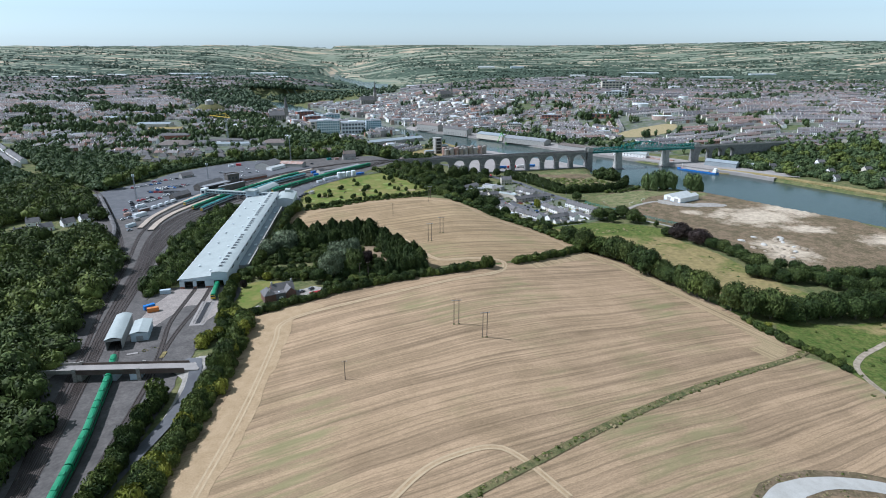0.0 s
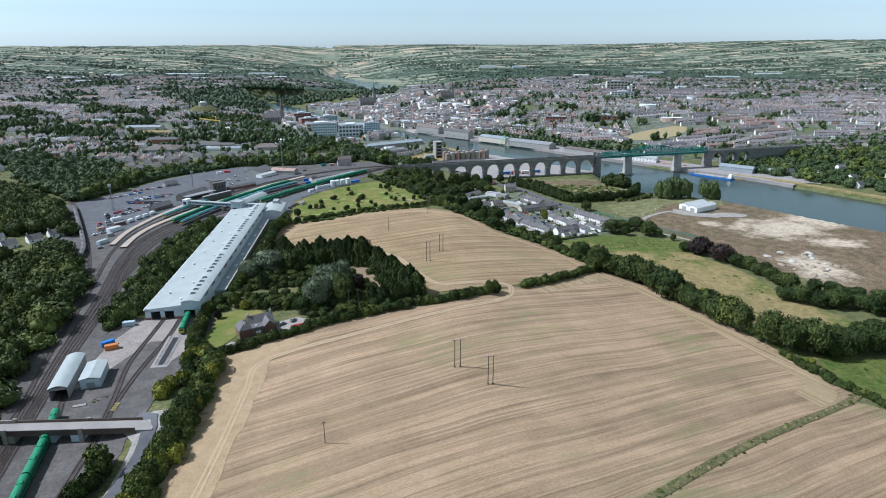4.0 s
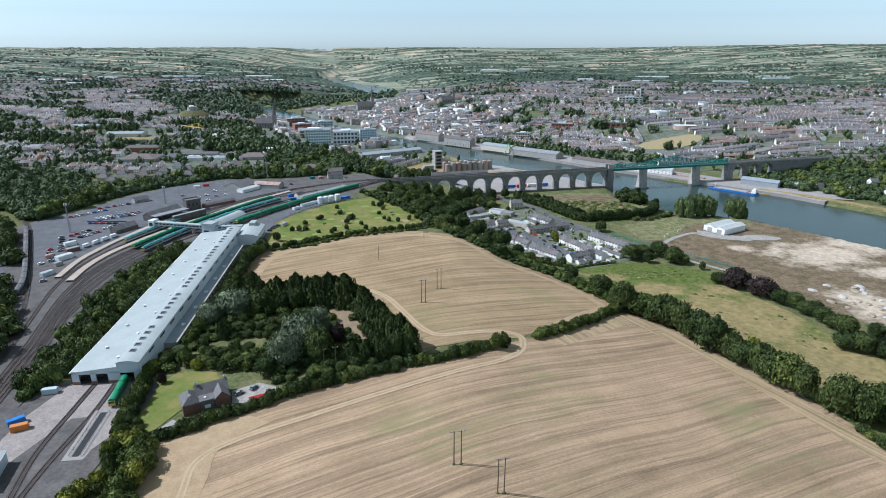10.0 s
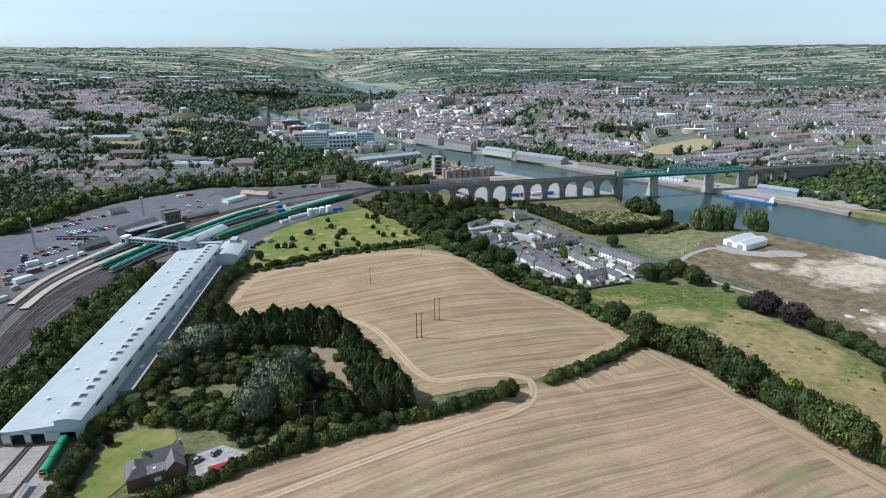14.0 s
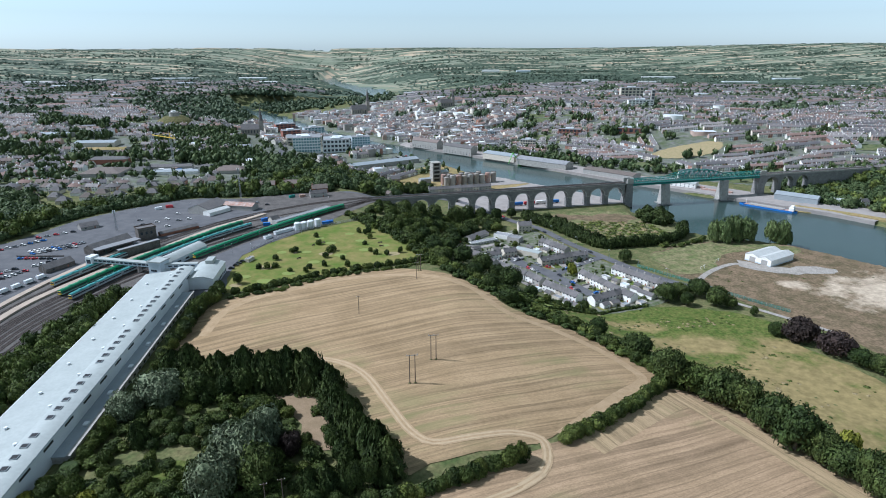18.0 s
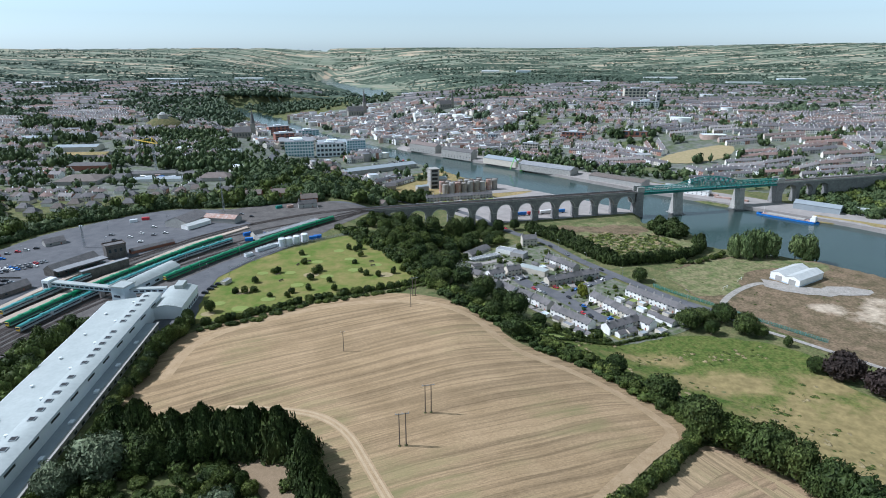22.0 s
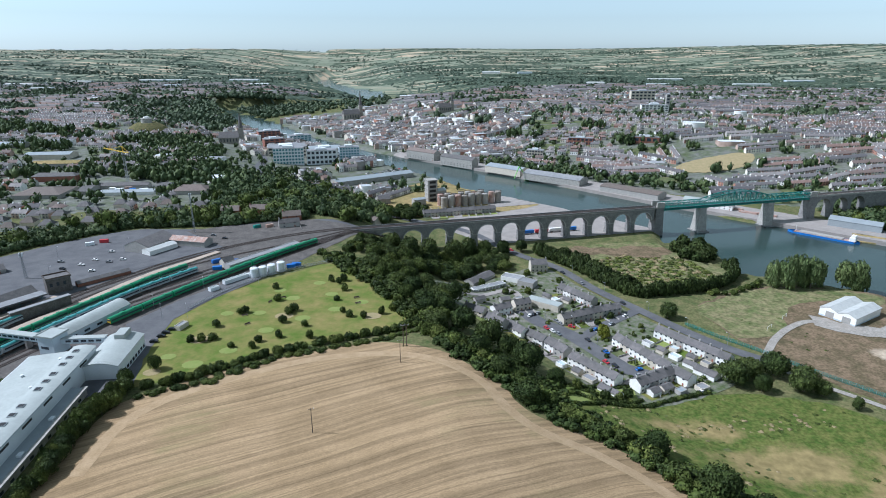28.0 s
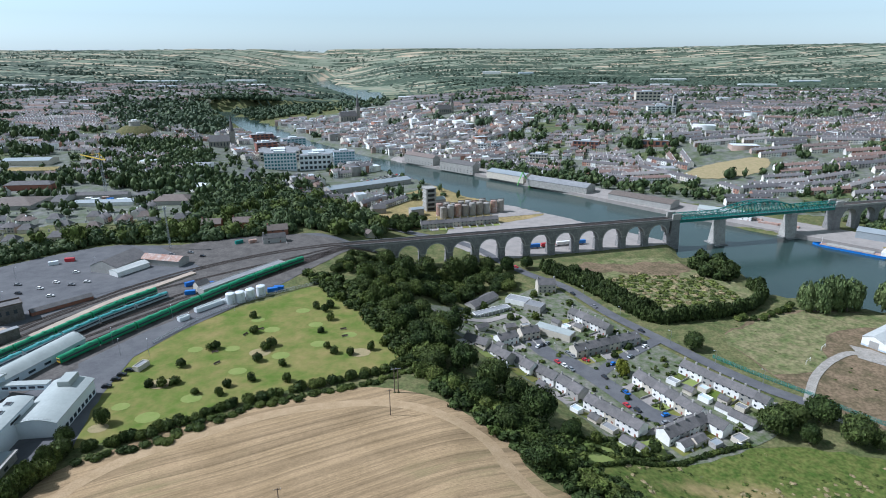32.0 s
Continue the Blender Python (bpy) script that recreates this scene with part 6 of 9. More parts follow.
for x, y, turn, w, d, n in ((-135.6, 254.5, 0.12, 2.0, 1.3, 4), (-151.5, 256, 0.35, 5.0, 1.6, 1)):
    boards = root("crossing_boards", x, y, ground_at(x, y) + 0.4, turn, "worn tan timber boards laid across the siding" if n > 1 else "pale concrete slab before the engine shed", "crossing")
    for i in range(n):
        part("board", box_bm([(-w / 2, (i - n / 2) * (d + 0.25), 0, w / 2, (i - n / 2) * (d + 0.25) + d, 0.16)], 0.03), "straw" if n > 1 else "concrete", boards)

# ---- carriages ----
def carriage_set(side, roof, band):
    prof = [(-1.42, 0.9), (-1.45, 2.9), (-1.25, 3.6), (-0.7, 4.0), (0, 4.1), (0.7, 4.0), (1.25, 3.6), (1.45, 2.9), (1.42, 0.9)]
    pieces = [("body", mesh_from(prism_bm([(-1.42, 0.75), (-1.45, 2.95), (-1.3, 3.45), (1.3, 3.45), (1.45, 2.95), (1.42, 0.75)], -10, 10), side), None),
              ("roof", mesh_from(prism_bm([(-1.36, 3.3), (-1.2, 3.7), (-0.65, 4.02), (0, 4.1), (0.65, 4.02), (1.2, 3.7), (1.36, 3.3)], -9.9, 9.9), roof), None)]
    for s in (-1, 1):
        pieces.append(("window_band", mesh_from(box_bm([(s * 1.44 - 0.03, -9.2, 1.95, s * 1.44 + 0.03, 9.2, 2.75)]), "glass"), None))
        pieces.append(("lower_band", mesh_from(box_bm([(s * 1.435 - 0.02, -9.9, 1.0, s * 1.435 + 0.02, 9.9, 1.3)]), band), None))
        pieces.append(("bogie", mesh_from(box_bm([(-1.2, s * 7 - 1.6, 0.1, 1.2, s * 7 + 1.6, 0.8)], 0.1), "rail"), None))
    for a, b in ((-3, -0.8), (4.5, 6.2)):
        pieces.append(("roof_unit", mesh_from(box_bm([(-0.9, a, 4.0, 0.9, b, 4.25)], 0.05), roof), None))
    pieces.append(("gangway", mesh_from(box_bm([(-0.8, 10, 0.9, 0.8, 10.35, 3.4)]), "dark"), None))
    return pieces


CAR_GREEN, CAR_TEAL = carriage_set("train_green", "train_roof", "train_roof"), carriage_set("train_grey", "train_teal", "train_pale")
CAR_MIX = carriage_set("train_green", "train_roof", "train_pale")
CAB = mesh_from(box_bm([(-1.3, -0.12, 0.9, 1.3, 0.12, 3.2)], 0.1), "yellow")
CAB_GLASS = mesh_from(box_bm([(-1.1, -0.17, 2.1, 1.1, 0.17, 3.0)]), "glass")


def train(points, pieces, count, label, group, start=0.0):
    line = spline(points, 0.5)
    run = np.concatenate([[0], np.cumsum(np.linalg.norm(np.diff(line, axis=0), axis=1))])
    for i in range(count):
        a, b = [np.array([np.interp(start + i * 20.7 + k, run, line[:, j]) for j in (0, 1)]) for k in (0, 20.3)]
        c = (a + b) / 2
        ob = root("railway_carriage", c[0], c[1], ground_at(c[0], c[1]) + 0.5, math.atan2(b[1] - a[1], b[0] - a[0]) - math.pi / 2, label, "carriage", group)
        for n_, me, m in pieces:
            link_ob(n_, me, ob, m)
        if i in (0, count - 1):
            e = link_ob("cab_front", CAB, ob, Matrix.Translation((0, -10.02 if i == 0 else 10.02, 0)))
            link_ob("windscreen", CAB_GLASS, e)


train([(-120, 128), (-125, 147), (-129, 163), (-135, 187), (-144, 214.6), (-150.6, 235), (-160, 258)], CAR_GREEN, 6, "bright green passenger railway carriage on a siding", "green train by the bridge", 2)
train([(-174.5, 591), (-159.5, 622), (-139.5, 659), (-117.5, 696), (-100, 722), (-88, 738)], CAR_GREEN, 8, "bright green passenger railway carriage on a siding", "green train beside the station")
train([(-219, 518), (-213, 545), (-206.5, 568), (-197.5, 592), (-189, 614), (-181, 633), (-160, 668), (-150, 682)], CAR_TEAL, 8, "grey and teal passenger railway carriage at the platform", "teal train at the platform")
train([(-229, 524), (-223, 546), (-216, 569), (-208, 592), (-199, 614), (-188, 638), (-179, 659), (-166, 680)], CAR_MIX, 8, "green passenger railway carriage at the platform", "green train at the platform")
train([(-243, 539), (-234, 572), (-226, 598), (-214, 634)], CAR_TEAL, 4, "grey and teal passenger railway carriage at the platform", "short train")
train([(-135, 319), (-137.5, 330), (-140.5, 343)], CAR_GREEN, 1, "green railway carriage in the depot doorway", "depot train")
# hopper wagons on the branch
hop = [("hopper_body", mesh_from(prism_bm([(-0.9, 0.9), (-1.4, 2.2), (-1.4, 3.3), (1.4, 3.3), (1.4, 2.2), (0.9, 0.9)], -5.2, 5.2), "felt"), None), ("hopper_roof", mesh_from(prism_bm([(-1.5, 3.3), (0, 3.7), (1.5, 3.3)], -5.3, 5.3), "slate"), None), ("bogie", mesh_from(box_bm([(-1.1, -4.4, 0.1, 1.1, -2.4, 0.8), (-1.1, 2.4, 0.1, 1.1, 4.4, 0.8)]), "rail"), None)]
line = spline([(-256, 436), (-272, 468), (-342, 574)], 0.5)
run = np.concatenate([[0], np.cumsum(np.linalg.norm(np.diff(line, axis=0), axis=1))])
for i in range(14):
    a, b = [np.array([np.interp(2 + i * 11.4 + k, run, line[:, j]) for j in (0, 1)]) for k in (0, 11)]
    ob = root("hopper_wagon", *((a + b) / 2), 28.75, math.atan2(b[1] - a[1], b[0] - a[0]) - math.pi / 2, "pale covered hopper wagon on the branch line" if i else "grey locomotive at the head of the wagons", "wagon", "hopper wagons")
    for n_, me, m in hop:
        link_ob(n_, me, ob, m)

# ---- viaduct ----
VA = math.atan2(0.256, 0.967)
via = root("railway_viaduct", -72, 770, 0, VA, "tall grey limestone railway viaduct with round arches", "viaduct")
PITCH, OPEN, DEEP, SPRING, TOP = 22.2, 17.8, 8.6, 15.6, 26.4


def arch_bm(x0, width, span, rise, spring, top):
    """One bay: the arch ring, its spandrels and the soffit, centred between two piers."""
    bm = bmesh.new()
    n = 18
    arc = [(x0 + width / 2 - span / 2 * math.cos(math.pi * i / n), spring + rise * math.sin(math.pi * i / n)) for i in range(n + 1)]
    low = [(x0, spring), *arc, (x0 + width, spring)]
    for y in (0, DEEP):
        lo = [bm.verts.new((x, y, z)) for x, z in low]
        hi = [bm.verts.new((x, y, top)) for x, z in low]
        for i in range(len(low) - 1):
            if abs(low[i][0] - low[i + 1][0]) > 1e-4:
                bm.faces.new((lo[i], lo[i + 1], hi[i + 1], hi[i]))
    a = [bm.verts.new((x, 0, z)) for x, z in low]
    b = [bm.verts.new((x, DEEP, z)) for x, z in low]
    for i in range(len(low) - 1):
        bm.faces.new((a[i], b[i], b[i + 1], a[i + 1]))
    bmesh.ops.recalc_face_normals(bm, faces=bm.faces[:])
    return bm


def pier_bm(x, w, z0, z1, batter=0.035, depth=DEEP):
    h = z1 - z0
    k = h * batter
    bm = bmesh.new()
    lo = [bm.verts.new(p) for p in ((x - w / 2 - k, -k, z0), (x + w / 2 + k, -k, z0), (x + w / 2 + k, depth + k, z0), (x - w / 2 - k, depth + k, z0))]
    hi = [bm.verts.new(p) for p in ((x - w / 2, 0, z1), (x + w / 2, 0, z1), (x + w / 2, depth, z1), (x - w / 2, depth, z1))]
    bm.faces.new(lo[::-1])
    bm.faces.new(hi)
    for i in range(4):
        bm.faces.new((lo[i], lo[(i + 1) % 4], hi[(i + 1) % 4], hi[i]))
    return bm


start = 20.2
for i in range(12):
    x0 = start + i * PITCH
    part("arch", arch_bm(x0, PITCH, OPEN, 8.4, SPRING, TOP), "stone", via)
    ring = [(x0 + PITCH / 2 - OPEN / 2 * math.cos(math.pi * k / 12), -0.06, SPRING + 8.4 * math.sin(math.pi * k / 12), x0 + PITCH / 2 - OPEN / 2 * math.cos(math.pi * (k + 1) / 12), -0.06, SPRING + 8.4 * math.sin(math.pi * (k + 1) / 12), 0.7) for k in range(12)]
    for stone in ring:
        part("voussoir", bar_bm([stone]), "stone_pale", via)
    if i:
        part("pier", pier_bm(x0, PITCH - OPEN, -1.5, SPRING), "stone", via)
        part("impost", box_bm([(x0 - 2.5, -0.25, SPRING - 0.4, x0 + 2.5, DEEP + 0.25, SPRING + 0.1)]), "stone_pale", via)
part("abutment", box_bm([(-40, 0, 4, start + 2.2, DEEP, TOP), (start, 0.2, -1, start + 2.1, DEEP - 0.2, SPRING)]), "stone", via)
part("cornice", box_bm([(-40, -0.5, TOP, 288, DEEP + 0.5, TOP + 0.6)]), "stone_pale", via)
part("parapet", box_bm([(-40, -0.45, TOP + 0.6, 288, 0.1, TOP + 1.8)]), "stone", via)
part("parapet", box_bm([(-40, DEEP - 0.1, TOP + 0.6, 288, DEEP + 0.45, TOP + 1.8)]), "stone", via)
part("track_bed", box_bm([(-40, 0.1, TOP + 0.6, 288, DEEP - 0.1, TOP + 0.95)]), "sleepers", via)
part("rail", box_bm([(-40, y, TOP + 0.95, 470, y + 0.14, TOP + 1.1) for y in (2.4, 4.0, 4.9, 6.4)]), "rail", via)
SN, SL, SM, SR = 292.5, 341, 419.5, 469.5
for x, w in ((SN, 7.5), (SR, 8.0)):
    part("tower_pier", pier_bm(x, w, -2, TOP + 0.6, 0.045), "stone", via)
    for y in (0, DEEP):
        part("tower_cap", box_bm([(x - w / 2 - 0.3, y - 0.9, TOP + 0.6, x + w / 2 + 0.3, y + 0.9, TOP + 6.0)], 0.15), "stone_pale", via)
for x in (SL, SM):
    part("river_pier", pier_bm(x, 6.2, -3, TOP - 3.6, 0.075), "stone_pale", via)
    part("pier_cap", box_bm([(x - 3.5, -0.5, TOP - 3.6, x + 3.5, DEEP + 0.5, TOP - 2.4)], 0.1), "stone_pale", via)
    part("pier_footing", box_bm([(x - 6.6, -4.5, -4, x + 6.6, DEEP + 4.5, 0.7)], 0.4), "stone", via)
x0 = SR + 4
for i in range(3):
    part("arch", arch_bm(x0 + i * PITCH, PITCH, OPEN, 8.4, SPRING, TOP), "stone", via)
    part("pier", pier_bm(x0 + (i + 1) * PITCH, PITCH - OPEN, -1, SPRING), "stone", via)
end = x0 + 3 * PITCH
part("abutment", box_bm([(end, 0, -1, end + 90, DEEP, TOP)]), "stone", via)
part("parapet", box_bm([(x0, -0.45, TOP, end + 90, 0.1, TOP + 1.8)]), "stone_pale", via)
part("parapet", box_bm([(x0, DEEP - 0.1, TOP, end + 90, DEEP + 0.45, TOP + 1.8)]), "stone_pale", via)
part("track_bed", box_bm([(x0, 0.1, TOP, end + 90, DEEP - 0.1, TOP + 0.95)]), "sleepers", via)

# ---- steel spans ----
span = root("truss_bridge", -72, 770, 0, VA, "green-painted steel truss bridge on tall stone piers", "bridge")
for a, b, bow in ((SN + 2, SL, 0.0), (SL, SM, 6.8), (SM, SR - 2, 0.0)):
    n = 8 if not bow else 12
    xs = [a + (b - a) * i / n for i in range(n + 1)]
    low = [TOP - 0.8 - 1.6 * (abs(2 * i / n - 1) if bow else (i / n if a < SL else 1 - i / n)) for i in range(n + 1)]
    low = [TOP - 2.0 for i in range(n + 1)]
    high = [TOP + 4.4 + bow * math.sin(math.pi * i / n) for i in range(n + 1)]
    for y in (0.3, DEEP - 0.3):
        for i in range(n):
            part("bottom_chord", bar_bm([(xs[i], y, low[i], xs[i + 1], y, low[i + 1], 0.75)]), "truss", span)
            part("top_chord", bar_bm([(xs[i], y, high[i], xs[i + 1], y, high[i + 1], 0.7)]), "truss", span)
            part("post", bar_bm([(xs[i], y, low[i], xs[i], y, high[i], 0.4)]), "truss", span)
            part("diagonal", bar_bm([(xs[i], y, low[i], xs[i + 1], y, high[i + 1], 0.38), (xs[i], y, high[i], xs[i + 1], y, low[i + 1], 0.38)]), "truss", span)
        part("end_post", bar_bm([(b, y, low[n], b, y, high[n], 0.5)]), "truss", span)
    for i in range(n + 1):
        part("cross_beam", bar_bm([(xs[i], 0.3, high[i], xs[i], DEEP - 0.3, high[i], 0.35)]), "truss", span)
        if i < n:
            part("cross_brace", bar_bm([(xs[i], 0.3, high[i], xs[i + 1], DEEP - 0.3, high[i + 1], 0.22)]), "truss", span)
    part("floor_beam", box_bm([(a, 0.5, TOP - 1.6, b, DEEP - 0.5, TOP + 0.4)]), "truss", span)
    part("walkway", box_bm([(a, -0.6, TOP + 0.2, b, 0.1, TOP + 0.5)]), "steel", span)

# ---- poles ----
def single_pole(x, y, h, arms=True, z=None, label="slim wooden electricity pole with a short crossarm"):
    ob = root("electricity_pole", x, y, ground_at(x, y) if z is None else z, 0.3, label, "pole", "electricity poles")
    part("pole_shaft", tube_bm([(0, 0, -0.5, 0.19), (0, 0, h, 0.13)], 8), "wood", ob)
    if arms:
        part("crossarm", box_bm([(-1.1, -0.08, h - 0.5, 1.1, 0.08, h - 0.34)]), "wood", ob)
        for k in (-1, 0, 1):
            part("insulator", tube_bm([(k, 0, h - 0.34, 0.06), (k, 0, h - 0.05, 0.07)], 6), "white", ob)
    return ob


def twin_pole(x, y, h, gap=2.6, turn=0.2):
    ob = root("twin_pole", x, y, ground_at(x, y), turn, "pair of dark wooden electricity poles standing in stubble", "pole", "twin poles")
    for s in (-1, 1):
        part("pole_shaft", tube_bm([(s * gap / 2, 0, -0.5, 0.24), (s * gap / 2, 0, h, 0.17)], 8), "wood", ob)
        part("weed_tuft", tube_bm([(s * gap / 2, 0, 0, 0.9), (s * gap / 2, 0.1, 0.45, 0.5), (s * gap / 2, 0, 0.7, 0.1)], 7), "bank", ob)
    part("crossarm", box_bm([(-gap / 2 - 1.4, -0.09, h - 0.4, gap / 2 + 1.4, 0.09, h - 0.18)]), "steel", ob)
    for k in (-1, 0, 1):
        part("insulator", tube_bm([(k * (gap / 2 + 1.1), 0, h - 0.18, 0.08), (k * (gap / 2 + 1.1), 0, h + 0.35, 0.09)], 6), "steel", ob)
    return ob


twin_pole(7, 281, 14)
twin_pole(21, 267.5, 14, 2.2)
twin_pole(-9.8, 419.5, 14, 2.4)
twin_pole(-1.1, 440.3, 13, 2.4)
single_pole(-42.9, 226.6, 9.5)
single_pole(-43, 491, 11)
single_pole(-14, 548, 12)
twin_pole(-13, 566, 12, 1.6)
for x, y in ((-52, 345), (-47, 347), (-70, 350)):
    single_pole(x, y, 11)


# ---- trees and hedges, from the railway round to the river ----
hedge([(-101, 135), (-101, 158), (-100, 181), (-101, 219), (-102, 250), (-106, 284), (-112, 292)], 3.2, ["shrub", "light", "broad", "light", "wood_light", "yellow"], 7.6, 5.0, 1.8, "unkempt green hedge of bushes along the field", True)
hedge([(-96, 130), (-97, 170), (-97, 215), (-99, 250), (-106, 285)], 4.0, ["shrub", "light", "light", "yellow"], 5.2, 3.8, 1.6, "unkempt green hedge of bushes along the field", True)
hedge([(-117, 140), (-116, 161), (-118, 188), (-120, 216)], 3.1, ["broad", "light", "shrub"], 8.0, 4.4, 1.8, "belt of young trees beside the siding", True)
hedge([(-120, 262), (-116, 278), (-120, 296), (-126, 318), (-130, 345), (-128, 362)], 3.2, ["shrub", "light", "broad", "light", "yellow"], 6.2, 3.9, 2.2, "dense bushes along the depot yard", True)
tree_line([(-114, 270), (-112, 290), (-118, 306)], 4.5, ["shrub", "light"], 4.5, 2.8, 1.5)
WEST_WOOD = [(-146, 120), (-159, 195), (-176, 232), (-188, 268), (-200, 305), (-223, 372), (-258, 436), (-350, 566), (-440, 640), (-450, 560), (-350, 400), (-268, 290), (-214, 200), (-190, 130)]
wood(WEST_WOOD, 10.8, ["wood", "wood", "wood", "wood", "wood_light"], 12.5, 9.6, "dense dark green woodland beside the railway")
wood([(-176, 326), (-184, 334), (-190, 370), (-206, 430), (-209, 486), (-196, 530), (-189, 536), (-181, 470), (-172, 380), (-168, 350)], 6.4, ["wood", "wood_light", "wood_light"], 8.5, 4.8, "belt of leafy trees between tracks and depot")
tree_line([(-116, 426), (-100, 421), (-87, 420), (-72, 418), (-58, 418), (-48, 415)], 3.7, ["conifer"], 16.5, 7.2, 1.0, "", "garden conifers")
tree_line([(-112, 416), (-96, 413), (-78, 412)], 6.0, ["conifer", "broad"], 11.0, 5.0, 1.2, "", "garden conifers")
tree_line([(-44, 411), (-39, 398), (-32, 384), (-22, 370), (-14, 360)], 3.6, ["conifer"], 16.0, 7.0, 0.9, "", "garden conifers")
tree_line([(-36, 374), (-28, 362)], 5.2, ["conifer", "broad"], 9.0, 4.4, 1.2, "", "garden conifers")
tree_line([(-40, 354), (-26, 354), (-14, 356)], 5.0, ["broad", "conifer"], 10.0, 4.2, 1.0)
tree("grey", -66, 363, 19, 11.5)
tree("grey", -71, 351, 16, 9.5)
tree("grey", -62, 376, 16, 8.5)
tree("broad", -57, 356, 15, 8.0)
tree("broad", -78, 343, 9, 6.0)
tree("purple", -51, 373, 9, 4.6)
tree("grey", -114, 408, 14, 12.0, "large olive-green garden tree with a round crown")
tree("broad", -101, 412, 12, 8.5)
tree("grey", -124, 398, 11, 8.0)
tree("light", -119, 354, 7.5, 4.6, "pale green rounded garden tree")
tree("conifer", -106.5, 356, 7, 2.6, "small blue-green garden spruce")
tree("conifer", -110, 381, 10.5, 5.2, "large layered dark conifer in the garden")
tree("yellow", -112, 350, 5, 3.6, "golden green garden shrub")
tree("shrub", -47, 398, 3.0, 3.2, "low green shrub in the sandy clearing")
tree("shrub", -41, 386, 2.6, 2.6, "low green shrub in the sandy clearing")
tree("purple", -123, 338, 5, 2.4, "small dark red garden tree")
CLEAR = [[(-124, 322), (-120, 347), (-101, 346), (-98, 332), (-108, 310)], [(-90, 330), (-84, 339), (-66, 332), (-70, 322), (-84, 316)], [(-72, 413), (-52, 412), (-40, 396), (-33, 381), (-43, 374), (-52, 390), (-60, 402)], [(-100, 376), (-86, 378), (-82, 368), (-98, 366)], [(-116, 377), (-104, 375), (-104, 368), (-116, 369)], [(-110, 330), (-86, 334), (-84, 312), (-108, 308)]]
GARDEN = [(-129, 346), (-131, 400), (-128, 430), (-100, 422), (-52, 414), (-24, 366), (-18, 354), (-40, 340), (-64, 333), (-84, 341), (-100, 347)]
for y in np.arange(333, 430, 5.2):
    for x in np.arange(-132, -14, 5.4):
        px, py = x + rng.uniform(-2, 2), y + rng.uniform(-2, 2)
        if inside(px, py, GARDEN) and not any(inside(px, py, c) for c in CLEAR) and all((px - a) ** 2 + (py - b) ** 2 > 14 for a, b in TREES):
            k = rng.choice(["shrub", "light", "light", "shrub", "broad", "shrub"])
            tree(k, px, py, rng.uniform(2.2, 6.0), rng.uniform(2.6, 4.6), "rounded leafy shrub in the cottage garden" if k == "shrub" else "")
hedge([(-110, 296), (-98, 303), (-86, 311), (-74, 318), (-58, 328), (-36, 338), (-12, 350)], 2.8, ["shrub", "shrub", "broad"], 5.0, 3.4, 1.2, "low mixed hedge below the cottage garden", True)
hedge([(-10, 350), (6, 357), (20, 366), (34, 374)], 2.4, ["shrub", "light"], 5.0, 3.4, 1.0, "bushy green hedge between two stubble fields", True)
tree_line([(28, 369), (33, 372)], 3.0, ["light"], 7.0, 3.0, 0.6)
hedge([(50, 387), (66, 400), (84, 416), (100, 434), (110, 446)], 2.4, ["shrub", "light", "shrub"], 5.2, 3.6, 1.2, "bushy green hedge between two stubble fields", True)
tree_line([(114, 446), (128, 438), (140, 424), (148, 406), (158, 390), (168, 373), (178, 354)], 8.6, ["broad", "broad", "broad", "light"], 15.0, 9.0, 1.5, "", "hedgerow trees")
tree_line([(120, 452), (138, 440), (150, 420), (162, 400)], 8.5, ["broad", "broad"], 10.0, 7.4, 2.0, "", "hedgerow trees")
tree("yellow", 174, 404, 9, 5.4)
tree("yellow", 196, 322, 4, 3.0)
tree_line([(184, 344), (196, 338), (212, 339), (236, 343), (262, 345), (290, 350), (330, 360)], 11.5, ["broad"], 16.0, 10.2, 2.0, "", "large hedgerow trees")
tree_line([(200, 352), (228, 356), (262, 360), (300, 366)], 10.0, ["broad"], 12.0, 8.0, 2.5, "", "large hedgerow trees")
hedge([(186, 332), (192, 315), (198, 302), (207, 291), (214, 276)], 2.9, ["shrub", "light"], 4.4, 3.4, 1.2, "scrubby hedge at the field corner", True)
hedge([(112, 456), (104, 472), (88, 496), (72, 512), (54, 524), (42, 540), (30, 558), (12, 572), (-4, 584)], 3.7, ["shrub", "light", "shrub", "wood_light"], 5.6, 4.4, 2.0, "scrubby hedge along the upper field", True)
tree("broad", 107, 478, 12, 9.0, "large round tree at the field corner")
tree("broad", 114, 462, 10, 7.5)
tree("broad", 92, 502, 9, 6.5)
tree("broad", 120, 470, 8, 6.0)
for x, y, h, r in ((17, 597, 13, 8.5), (30, 582, 14, 9), (48, 564, 14, 9.5), (34, 549, 9, 6.5), (43, 524, 9, 7), (12, 643, 12, 7.5), (6, 612, 12, 8), (40, 576, 11, 7), (24, 568, 10, 7), (2, 588, 10, 7), (60, 552, 8, 5)):
    tree("broad", x, y, h, r, "large dark green tree behind the terraces", "trees behind the terraces")
tree_patch([(-4, 596), (10, 580), (14, 606), (10, 630), (2, 652), (-14, 664), (-20, 690), (6, 690), (18, 708), (36, 728), (60, 742), (52, 768), (20, 768), (-16, 752), (-38, 728), (-52, 700), (-34, 656)], 9.6, ["broad", "light", "broad", "light", "shrub"], 8.6, 6.2, "", "trees below the lawn")
